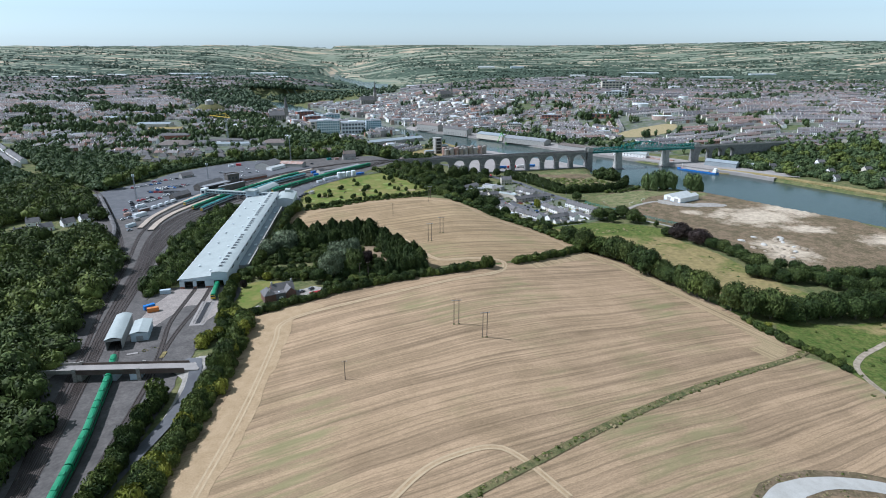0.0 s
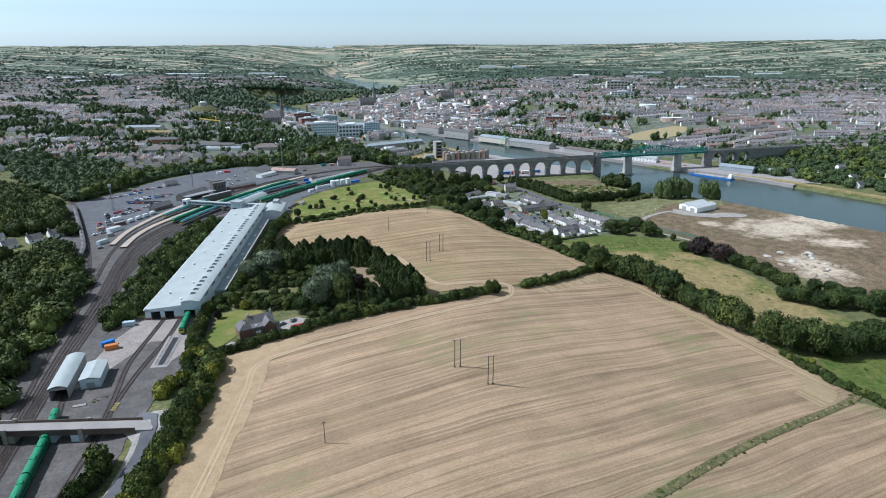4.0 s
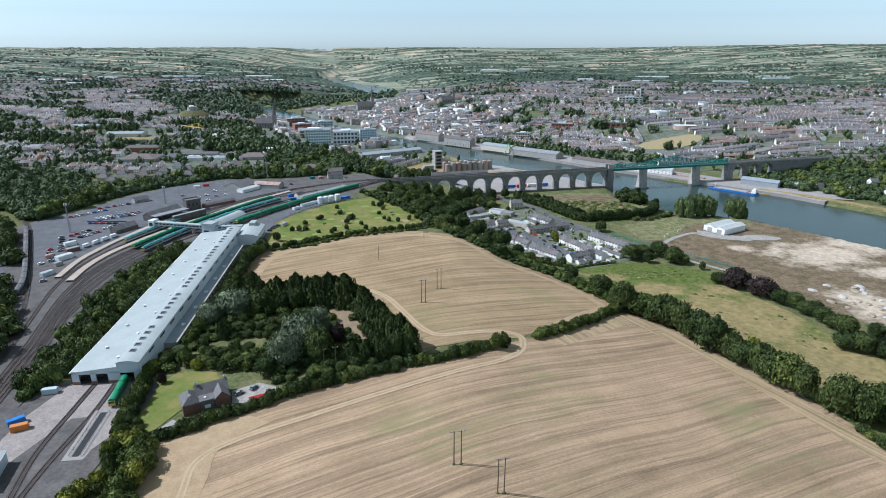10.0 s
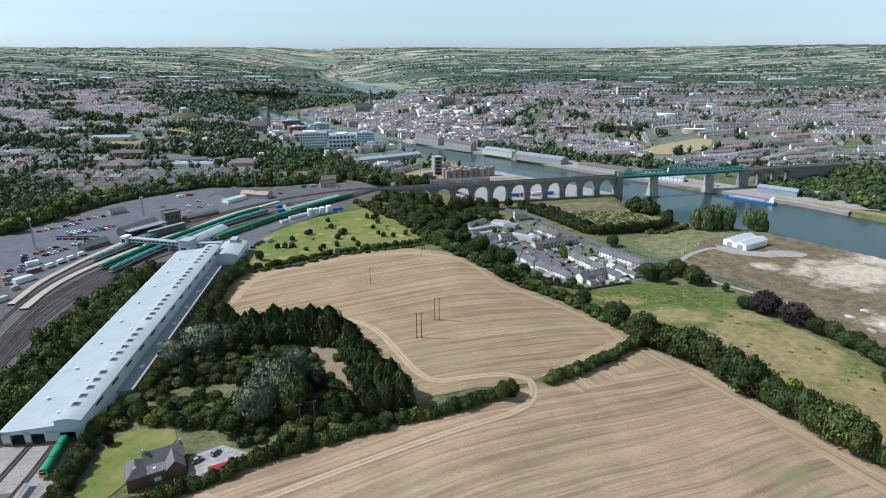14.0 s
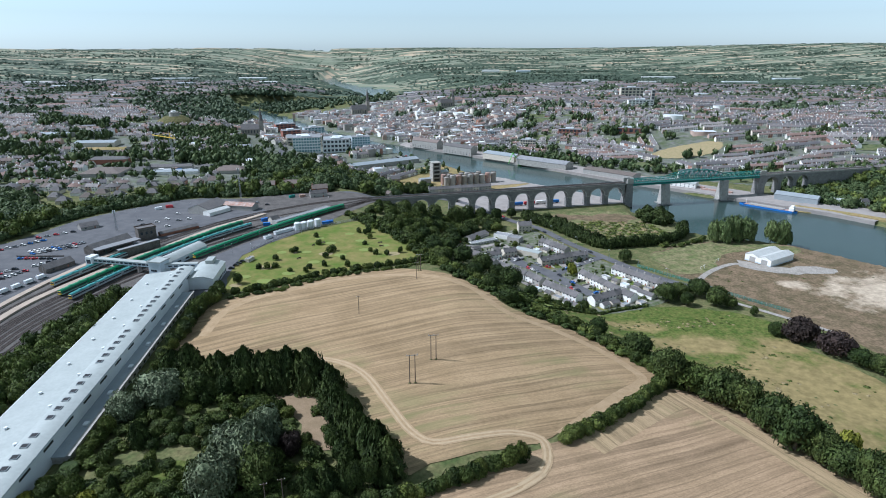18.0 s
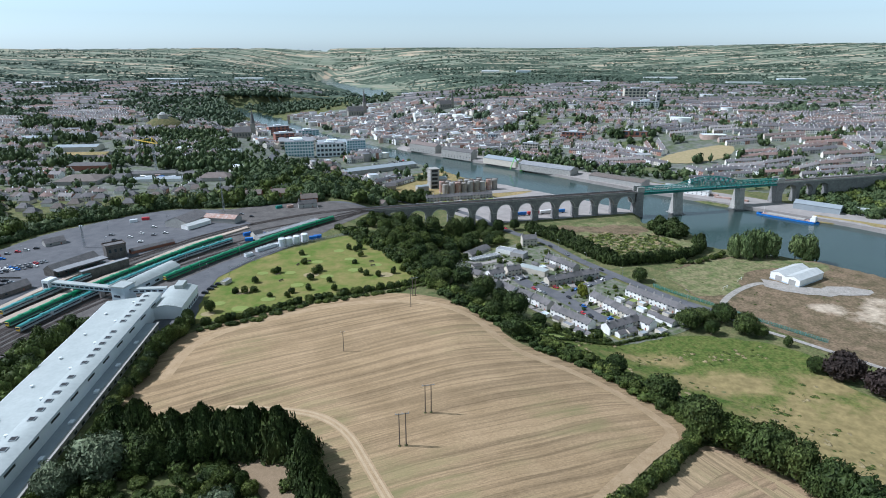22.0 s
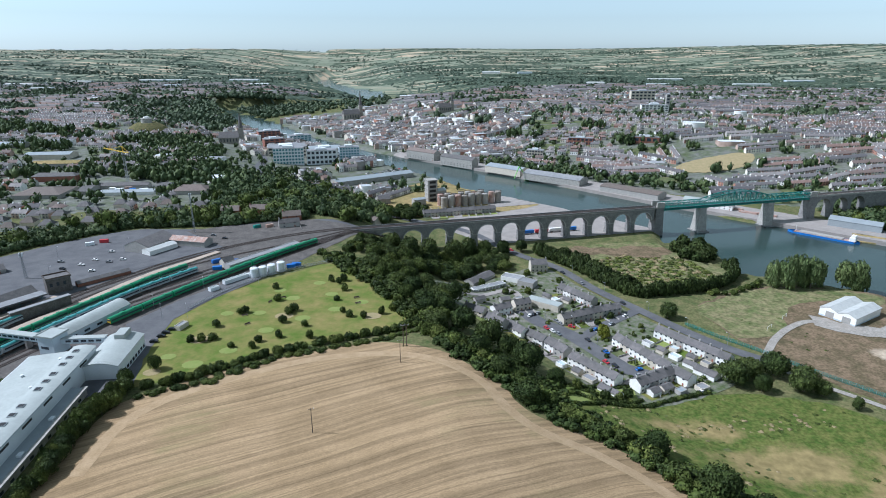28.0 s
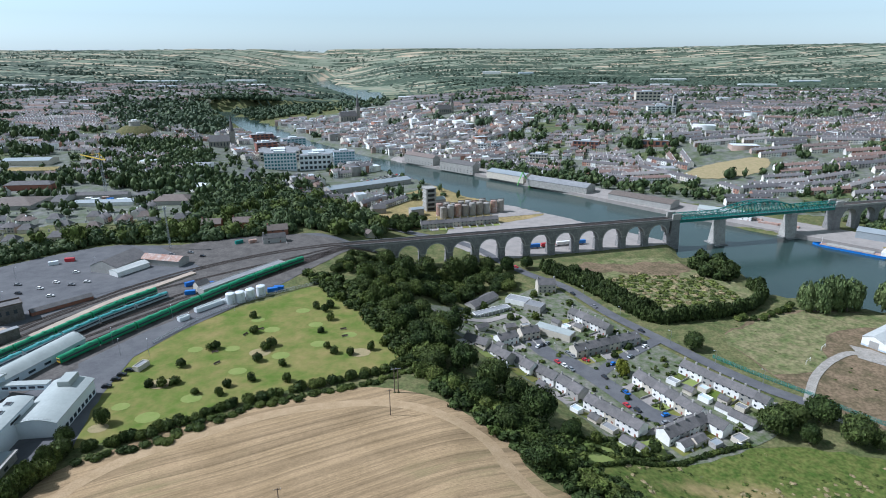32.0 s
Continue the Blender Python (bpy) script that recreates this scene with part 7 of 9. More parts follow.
tree_patch([(-72, 716), (-52, 712), (-24, 750), (-12, 764), (-40, 762), (-60, 744)], 7.5, ["broad", "light"], 5.5, 4.2, "", "trees below the lawn")
wood([(110, 450), (104, 466), (76, 499), (42, 515), (32, 536), (8, 560), (-2, 574), (6, 592), (32, 577), (52, 554), (68, 550), (62, 532), (86, 514), (110, 488), (126, 472), (126, 456)], 4.4, ["scrub"], 3.4, 3.3, "brambles and low scrub below the stubble field")
wood([(-12, 592), (-30, 630), (-62, 676), (-88, 706), (-76, 716), (-40, 680), (-10, 640), (4, 600)], 5.0, ["scrub"], 4.5, 3.6, "brambles and low scrub beside the lawn")
wood([(10, 565), (30, 550), (48, 534), (62, 530), (60, 552), (40, 562), (20, 578)], 5.0, ["scrub"], 3.0, 3.0, "low green scrub at the meadow edge")
hedge([(84, 776), (100, 754), (112, 736), (122, 716), (131, 698), (142, 686), (165, 689), (186, 694), (206, 702), (222, 716), (230, 732), (233, 750)], 2.6, ["cypress"], 9.5, 4.2, 0.4, "tall dark cypress hedge beside the road")
hedge([(90, 780), (106, 764), (119, 748), (128, 724), (137, 708), (146, 702)], 3.0, ["cypress"], 9.0, 3.8, 0.5, "tall dark cypress hedge beside the road")
wood([(144, 706), (140, 735), (128, 760), (150, 772), (180, 766), (206, 765), (214, 725), (185, 708)], 4.2, ["tuft", "tuft", "tuft", "dry_tuft", "scrub"], 1.3, 2.6, "overgrown scrub enclosed by a hedge")
for x, y, h, r in ((-20, 722, 17, 8.5), (-6, 738, 18, 9), (14, 752, 19, 9.5), (26, 764, 17, 8.5), (40, 768, 14, 7), (56, 776, 11, 6.5), (72, 782, 10, 6), (-34, 744, 12, 7)):
    tree("broad", x, y, h, r, "tall dark tree before the viaduct arches", "trees before the viaduct")
tree("yellow", 102, 622, 8.5, 4.4, "bright green cone-shaped tree at the street corner")
for x, y, h, r in ((151, 650, 10, 6.5), (157, 572, 12, 9), (168, 578, 10, 7.5), (182, 580, 12, 9), (189, 564, 12, 9), (196, 560, 8, 5), (168, 564, 9, 5), (206, 548, 6, 3)):
    tree("broad", x, y, h, r)
for x, y, h, r in ((92, 552, 4, 2.6), (84, 549, 5, 3), (98, 558, 6, 3.2), (72, 556, 5, 3), (64, 562, 6, 3.4), (116, 610, 3.4, 2), (103, 640, 4, 2.4), (114, 650, 4, 2.4), (100, 662, 3.4, 2), (66, 690, 5, 3), (70, 726, 5, 3), (92, 712, 4, 3), (50, 690, 4, 3), (14, 684, 5, 3.4), (22, 690, 5, 3), (34, 706, 5, 3), (98, 598, 2.6, 1.6), (112, 590, 2.4, 1.5), (104, 606, 2.6, 1.6), (129, 636, 3, 2)):
    tree("shrub", x, y, h, r, "rounded garden shrub between the houses")
hedge([(66, 548), (84, 544), (104, 549), (122, 556), (140, 562)], 1.8, ["shrub"], 2.2, 1.7, 0.3, "clipped green garden hedge")
hedge([(66, 556), (76, 553), (90, 551), (100, 552)], 1.6, ["shrub"], 2.0, 1.4, 0.3, "clipped green garden hedge")
for x, y, h, r in ((246, 704, 13, 6.5), (254, 701, 15, 8), (264, 704, 16, 8.5), (273, 702, 15, 8), (280, 706, 12, 6), (297, 703, 13, 7), (306, 702, 15, 8), (313, 705, 11, 5.5)):
    tree("poplar", x, y, h * 1.5, r, "riverside poplar with a rounded grey-green crown", "riverside trees")
for x, y, h, r in ((206, 766, 8, 6.5), (214, 762, 7, 6), (222, 768, 9, 7.5), (229, 774, 10, 8), (220, 780, 11, 8.5), (211, 776, 9, 7), (226, 790, 11, 8), (216, 796, 10, 7.5), (232, 786, 8, 6), (208, 790, 9, 7), (220, 806, 9, 7)):
    tree("cypress", x, y, h * 1.25, r, "dense dark bush on the river spit", "bushes on the spit", 1.0)
tree_line([(196, 690), (212, 690), (228, 700), (238, 706)], 5.0, ["shrub", "light"], 4.0, 3.0, 1.5)
tree("purple", 216, 513, 13, 11.5)
tree("purple", 227, 496, 13, 11.5)
tree("broad", 206, 520, 8, 6)
tree_line([(234, 484), (240, 474), (245, 456), (247, 436)], 8.0, ["broad"], 9.5, 7.5, 1.5, "", "trees above the stone yard")
tree_line([(238, 420), (252, 408), (272, 402), (296, 392), (320, 388), (350, 390)], 8.5, ["broad"], 11.0, 8.0, 2.5, "", "trees above the stone yard")
tree_line([(262, 432), (286, 420), (312, 414), (345, 412)], 8.0, ["broad", "wood"], 9.0, 6.0, 2.5)
hedge([(-126, 527), (-104, 537), (-83, 554), (-49, 571), (-18, 586), (-4, 598)], 3.2, ["shrub", "shrub", "light", "broad"], 4.0, 2.8, 1.4, "uneven bushy hedge below the lawn", True)
hedge([(-122, 521), (-100, 531), (-80, 548), (-49, 564), (-18, 578), (-2, 592)], 2.6, ["shrub", "light", "shrub"], 2.2, 2.4, 2.2, "uneven bushy hedge below the lawn", True)
tree_line([(-126, 384), (-125, 412), (-129, 440), (-133, 470), (-136, 500), (-134, 524)], 4.2, ["shrub", "broad", "light"], 6.0, 3.4, 1.8, "", "trees beside the depot")
tree_line([(-132, 470), (-135, 500), (-132, 512), (-134, 530)], 5.0, ["broad", "light"], 8.0, 4.4, 1.6, "", "trees beside the depot")
for i, (x, y) in enumerate([(-122.6, 572), (-117, 572), (-112.3, 574.3), (-89.1, 564.7), (-78.9, 576.5), (-81.6, 594.7), (-108.6, 605.9), (-92.4, 624.3), (-81.1, 605.9), (-115.9, 589.3), (-60.4, 651.1), (-58, 656), (-66, 655), (-38.3, 601.3), (-28.7, 605.9), (-22.7, 610.6), (-106, 607), (-79, 610), (-55, 640)]):
    tree("shrub", x, y, 4.2 * rng.uniform(0.85, 1.25), 2.5 * rng.uniform(0.85, 1.2), "clipped round bush on the lawn" if i % 3 else "clipped round bush with a golden top", "lawn bushes")
tree("broad", -127.5, 543.7, 7.0, 3.6, "small round-headed tree on the lawn")
wood([(-352, 596), (-322, 716), (-290, 752), (-250, 776), (-190, 782), (-118, 806), (-112, 824), (-200, 804), (-262, 796), (-300, 768), (-340, 720), (-378, 660), (-400, 640)], 10.0, ["far_wood", "far_wood", "far_light"], 12.0, 7.6, "dark tree belt behind the station car park")
wood([(-205, 830), (-80, 806), (-44, 850), (-70, 930), (-140, 985), (-196, 970), (-226, 890)], 12.0, ["far_wood", "far_wood", "far_wood", "far_light"], 13.0, 8.8, "dark hillside wood above the town")
wood([(412, 862), (448, 816), (486, 770), (540, 694), (600, 610), (760, 560), (760, 860), (560, 930), (450, 950), (415, 925)], 12.0, ["far_wood", "far_wood", "far_wood", "far_light"], 11.0, 8.2, "wooded river bank beyond the bridge")
wood([(-362, 604), (-440, 664), (-520, 740), (-650, 850), (-560, 850), (-470, 800), (-400, 764), (-350, 700)], 11.0, ["far_wood"], 11.0, 7.8, "leafy belt beside the branch line")
wood([(-450, 560), (-440, 630), (-500, 690), (-545, 745), (-640, 740), (-560, 600)], 11.0, ["far_wood"], 11.0, 7.8, "leafy belt beside the branch line")
sheet("east_quay", [(395, 838), (424, 852), (452, 832), (486, 800), (476, 776), (452, 784), (424, 812)], "concrete", 0.9, 9, "pale concrete wharf by the riverside warehouse")
tagged(ribbon("river_shore", [(388, 832), (420, 808), (452, 776), (516, 690), (566, 622), (640, 520)], 10, "straw", 1.4, 6, thick=2.0), "pale strip of shore below the trees", "shore", "", "structure")
for x, y, t in ((470, 838, 0.3), (500, 818, 0.3), (530, 800, 0.4), (512, 760, 0.5), (560, 742, 0.5), (600, 700, 0.5), (610, 760, 0.2), (580, 800, 0.2), (546, 850, 0.1), (636, 640, 0.5)):
    house(x, y, t, 11, 8, 5, 8, rng.choice(["white", "cream", "white"]), "slate", 2, 1, "villa", "white detached house among riverside trees", "riverside villas")
for (ax, ay), (bx, by), n in (((-650, 868), (-532, 746), 22), ((-612, 812), (-524, 722), 16)):
    for i in range(n):
        u = (i + 0.5) / n
        house(ax + (bx - ax) * u, ay + (by - ay) * u, math.atan2(by - ay, bx - ax), round(math.hypot(bx - ax, by - ay) / n, 2), 8, 5.2, 7.8, "white" if i % 4 else "cream", "slate", 0, 1, "terraced_house", "white-rendered terraced house with a grey slate roof", "terraces by the branch line")
for x, y, t in ((-315, 477, 0.9), (-325, 463, 0.9), (-307, 490, 0.9), (-336, 450, 0.9), (-345, 478, 0.5)):
    house(x, y, t, 10, 8, 3.4, 6.4, "white", "slate", 2, 1, "cottage", "white cottage with a slate roof among trees", "cottages")
tree_patch([(-34, 870), (-6, 900), (-20, 930), (-56, 905)], 8.0, ["wood"], 8.0, 5.0)

hedge([(-352, 604), (-338, 660), (-320, 708), (-290, 742), (-256, 774), (-220, 780), (-188, 782), (-150, 796), (-118, 808)], 5.5, ["far_wood"], 7.0, 5.4, 2.0, "leafy edge of the trees behind the car park")

# tussocks and low scrub over the meadow
picks = []
drifts = [(rng.uniform(60, 232), rng.uniform(360, 556)) for i in range(70)]
for i in range(1100):
    x, y = rng.choice(drifts)
    x, y = x + rng.gauss(0, 6), y + rng.gauss(0, 3.5)
    if inside(x, y, [(60, 552), (139, 558), (200, 545), (212, 512), (232, 470), (222, 400), (204, 352), (176, 372), (150, 422), (122, 455), (96, 500)]):
        picks.append((rng.choice(["tuft", "tuft", "dry_tuft"]), x, y, rng.uniform(0.25, 0.8), rng.uniform(0.7, 2.2)))
for i in range(90):
    x, y = rng.uniform(210, 330), rng.uniform(244, 336)
    picks.append((rng.choice(["tuft"]), x, y, rng.uniform(0.5, 1.6), rng.uniform(0.8, 2.2)))
for i in range(80):
    x, y = rng.uniform(186, 330), rng.uniform(600, 690)
    picks.append((rng.choice(["tuft"]), x, y, rng.uniform(0.3, 0.8), rng.uniform(0.6, 1.6)))
grove("tussocks", picks, "low green tussocks and weeds over rough grass", "weeds", "stuff")
picks = []
for t in np.linspace(0, 1, 300):
    x, y = np.interp(t * 5, range(6), [-25, 34, 74, 126, 190, 205]), np.interp(t * 5, range(6), [130, 175, 207.5, 245, 284, 296])
    picks.append((rng.choice(["tuft", "dry_tuft", "dry_tuft"]), x + rng.uniform(-1.7, 1.7), y + rng.uniform(-1.7, 1.7), rng.uniform(0.4, 1.3), rng.uniform(0.6, 1.3)))
for i in range(260):
    k, off = rng.randrange(13), rng.choice([-1, 1])
    (ax, ay), (bx, by) = GRAVEL[k], GRAVEL[k + 1]
    u = rng.random()
    x, y = ax + (bx - ax) * u, ay + (by - ay) * u
    q = (1 if k < 6 else -1) * rng.uniform(0.6, 3.2)
    picks.append((rng.choice(["dry_tuft", "dry_tuft", "tuft"]), x + rng.uniform(-0.6, 0.6), y + q, rng.uniform(0.3, 0.9), rng.uniform(0.4, 1.0)))
for i in range(46):
    x, y = rng.choice([(-147, 258.5), (-146, 261), (-149, 257), (-143, 262), (-146.5, 259.5)])
    picks.append((rng.choice(["tuft", "tuft", "dry_tuft"]), x + rng.gauss(0, 0.9), y + rng.gauss(0, 0.7), rng.uniform(0.3, 0.9), rng.uniform(0.3, 0.8)))
grove("ditch_weeds", picks, "tall weeds growing along the field ditch", "weeds", "stuff")

# a walled lawn with clipped hedges below the terraces
sheet("walled_lawn", [(55, 540), (80, 560), (103, 567), (103, 556), (77, 541), (57, 528)], "green", 0.34, 8, "green garden lawn framed by clipped hedges")
for points in ([(54, 541), (80, 561), (104, 569)], [(56, 527), (77, 540), (105, 555)], [(78, 541), (80, 560)]):
    hedge(points, 1.5, ["shrub"], 2.0, 1.5, 0.2, "clipped green garden hedge")
for x, y in ((-333, 806), (-296, 786), (-355, 806), (-325, 776), (-270, 834), (-256, 846), (-309, 817), (-376, 812), (-396, 826), (-372, 786), (-346, 784), (-282, 812), (-400, 796), (-420, 812), (-430, 836), (-356, 836), (-330, 838), (-300, 846), (-332, 756), (-352, 768), (-366, 752), (-384, 768), (-240, 826), (-222, 838), (-228, 812), (-160, 846), (-392, 744), (-410, 770)):
    house(x, y, 0.1 + 0.002 * (x + 330), 12, 9, 3.6, 7.4, rng.choice(["white", "cream", "cream"]), rng.choice(["slate", "tile"]), 0, 1, "bungalow", "detached house with a hipped roof among gardens", "suburban houses", hip=True)
for x, y, t in ((-162, 822, 0.1), (-127, 800, 0.3), (-186, 817, 0.1)):
    house(x, y, t, 16, 9, 5, 8.5, "brick", "tile", 2, 1, "brick_house", "red brick house among dark trees above the railway")

# shrubs in the small gardens of the estate
STREETS = [(100, 597), (90, 616), (80, 632), (66, 648), (58, 664), (112, 582), (60, 682), (34, 686), (110, 642), (124, 654), (140, 655), (154, 632), (170, 610), (115, 697), (95, 744)]
picks = []
for i in range(520):
    x, y = rng.uniform(12, 160), rng.uniform(560, 735)
    if inside(x, y, [(14, 648), (30, 630), (60, 602), (80, 566), (100, 552), (138, 562), (164, 588), (138, 640), (110, 690), (84, 738), (50, 720), (18, 698), (-4, 672)]) and all((x - a) ** 2 + (y - b) ** 2 > 64 for a, b in STREETS):
        picks.append((rng.choice(["tuft", "tuft", "scrub"]), x, y, rng.uniform(0.8, 2.6), rng.uniform(0.8, 2.0)))
grove("garden_shrubs", picks, "small shrubs and hedges in the gardens of terraces", "shrubs", "stuff")
for i in range(14):
    x, y = rng.uniform(-118, -32), rng.uniform(565, 645)
    if inside(x, y, grown(LAWN, -8)) and all((x - a) ** 2 + (y - b) ** 2 > 40 for a, b in TREES):
        tree("shrub", x, y, rng.uniform(3.0, 4.6), rng.uniform(1.8, 2.5), "clipped round bush on the lawn", "lawn bushes")


# ---- the town, far off: joined rows of houses and clumps of trees ----
def joined(name, blocks, mats, label, category):
    """One object out of many (vertices, faces, slots) pieces."""
    out = [(np.asarray(v, float), np.concatenate([np.array(q) for q in f]), np.array([len(q) for q in f]), s) for v, f, s in blocks]
    return tagged(joined_mesh(name, out, mats), label, category, "", "stuff")


def row_block(x, y, turn, count, wide, deep, eave, ridge, hip=False, panes=True, stacks=True):
    """A row of joined houses on sloping ground: fronts, end walls, one roof, chimney stacks and windows."""
    a, b, o = count * wide / 2, deep / 2, 0.35
    c, s = math.cos(turn), math.sin(turn)
    za, zb = ground_at(x - a * c, y - a * s), ground_at(x + a * c, y + a * s)
    v, f, slot = [], [], []

    def add(points, faces, kind):
        k = len(v)
        v.extend(points)
        f.extend([tuple(i + k for i in q) for q in faces])
        slot.extend([kind] * len(faces))

    for i in range(count):
        u0, u1 = -a + i * wide, -a + (i + 1) * wide
        for side in (-1, 1):
            q = side * b
            add([(u0, q, -3), (u1, q, -3), (u1, q, eave), (u0, q, eave)], [(0, 1, 2, 3)], 0)
            if panes:
                w = side * (b + 0.06)
                for h in ((1.0, 3.6) if eave > 4 else (1.0,)):
                    for p in (0.27, 0.73):
                        m = u0 + wide * p
                        add([(m - 0.65, w, h), (m + 0.65, w, h), (m + 0.65, w, h + 1.35), (m - 0.65, w, h + 1.35)], [(0, 1, 2, 3)], 3)
        if stacks:
            m = u1 - 0.45
            add([(m + dx, dy, ridge + dz) for dz in (-0.8, 1.1) for dx, dy in ((-0.5, -0.4), (0.4, -0.4), (0.4, 0.4), (-0.5, 0.4))], [(0, 1, 5, 4), (1, 2, 6, 5), (2, 3, 7, 6), (3, 0, 4, 7), (4, 5, 6, 7)], 2)
    drop = o * (ridge - eave) / b
    r = a - b * 0.8 if hip else a
    for e in (-1, 1):
        add([(e * a, -b, -3), (e * a, b, -3), (e * a, b, eave)] + ([] if hip else [(e * a, 0, ridge - 0.1)]) + [(e * a, -b, eave)], [tuple(range(4 if hip else 5))], 0)
    add([(-a - 0.2, -b - o, eave - drop), (a + 0.2, -b - o, eave - drop), (r, 0, ridge), (-r, 0, ridge), (a + 0.2, b + o, eave - drop), (-a - 0.2, b + o, eave - drop)],
        [(0, 1, 2, 3), (4, 5, 3, 2)] + ([(1, 4, 2), (5, 0, 3)] if hip else []), 1)
    loc = np.array(v)
    out = np.stack([x + loc[:, 0] * c - loc[:, 1] * s, y + loc[:, 0] * s + loc[:, 1] * c, loc[:, 2] + za + (zb - za) * (loc[:, 0] + a) / (2 * a)], 1)
    return out, f, slot


def garden_block(x, y, turn, w, d):
    c, s = math.cos(turn), math.sin(turn)
    at = [(x + u * c - q * s, y + u * s + q * c) for u in (-w / 2, 0, w / 2) for q in (-d / 2, d / 2)]
    return [(px, py, ground_at(px, py) + 0.45) for px, py in at], [(0, 2, 3, 1), (2, 4, 5, 3)], [4, 4]


def flat_block(x, y, z, turn, w, d, h):
    a, b = w / 2, d / 2
    loc = np.array([(sx * a, sy * b, q) for q in (-3, h) for sx, sy in ((-1, -1), (1, -1), (1, 1), (-1, 1))] + [(sx * (a - 0.3), sy * (b - 0.3), h + 0.05) for sx, sy in ((-1, -1), (1, -1), (1, 1), (-1, 1))])
    c, s = math.cos(turn), math.sin(turn)
    out = loc.copy()
    out[:, 0], out[:, 1], out[:, 2] = x + loc[:, 0] * c - loc[:, 1] * s, y + loc[:, 0] * s + loc[:, 1] * c, z + loc[:, 2]
    return out, [(0, 1, 5, 4), (1, 2, 6, 5), (2, 3, 7, 6), (3, 0, 4, 7), (8, 9, 10, 11)], [0, 0, 0, 0, 5]


FAR_TREES = []
tr = random.Random(21)
NEAR = [0]
KEEP_OUT = [(-222, 1195, 62), (-365, 1335, 40), (-90, 1075, 52), (35, 945, 60), (92, 1124, 42), (149, 1068, 46), (215, 1010, 50), (272, 962, 46), (-330, 910, 50), (-402, 893, 34), (-256, 904, 26), (-433, 961, 26), (-529, 1104, 32), (-481, 1042, 30), (382, 1122, 48), (520, 1890, 60), (446, 1590, 50), (-538, 1397, 50), (-212, 1736, 25), (17, 1670, 25), (-250, 1110, 22), (-219, 1014, 22), (-205, 1160, 40)]


def free(x, y, pad=0):
    return all((x - a) ** 2 + (y - b) ** 2 > (r + pad) ** 2 for a, b, r in KEEP_OUT)


TOWN_MATS = ["wall_far", "roof_far", "gable_far", "glass", "garden", "flat_far"]
# clumps of tall trees, squares and parks in the town: place and radius
CLUMPS_WEST = [(-717, 1329, 37), (-595, 1273, 22), (-654, 1323, 21), (-569, 1176, 22), (-477, 1246, 27), (-447, 1250, 22), (-551, 1622, 36), (-517, 1617, 30), (-851, 1918, 43), (-707, 1795, 35), (-631, 2098, 48), (-576, 2157, 58), (-515, 2208, 42),
               (-400, 1276, 22), (-418, 995, 19), (-347, 981, 19), (-312, 967, 19), (-284, 967, 18), (-213, 929, 18), (-477, 979, 18), (-405, 1058, 18), (-1191, 2184, 66), (-900, 1500, 45), (-1010, 1700, 50), (-640, 1040, 30), (-760, 1120, 34), (-860, 1260, 36), (-560, 1000, 22)]
CLUMPS_EAST = [(729, 1507, 30), (738, 1473, 21), (295, 1270, 17), (317, 1266, 19), (354, 1256, 17), (272, 1380, 19), (382, 1196, 9), (386, 1446, 11), (376, 1081, 11), (421, 1087, 7), (587, 1131, 16), (483, 1137, 11), (325, 1020, 11), (642, 2681, 53), (487, 1062, 12),
               (860, 1560, 16), (637, 1315, 9), (507, 1631, 21), (59, 1619, 28), (80, 1518, 15), (-17, 1614, 17), (122, 1384, 18), (169, 1852, 39), (160, 1367, 14), (175, 1201, 14)]


def in_clump(x, y):
    return any((x - a) ** 2 + (y - b) ** 2 < (r + 8) ** 2 for a, b, r in CLUMPS_WEST + CLUMPS_EAST)


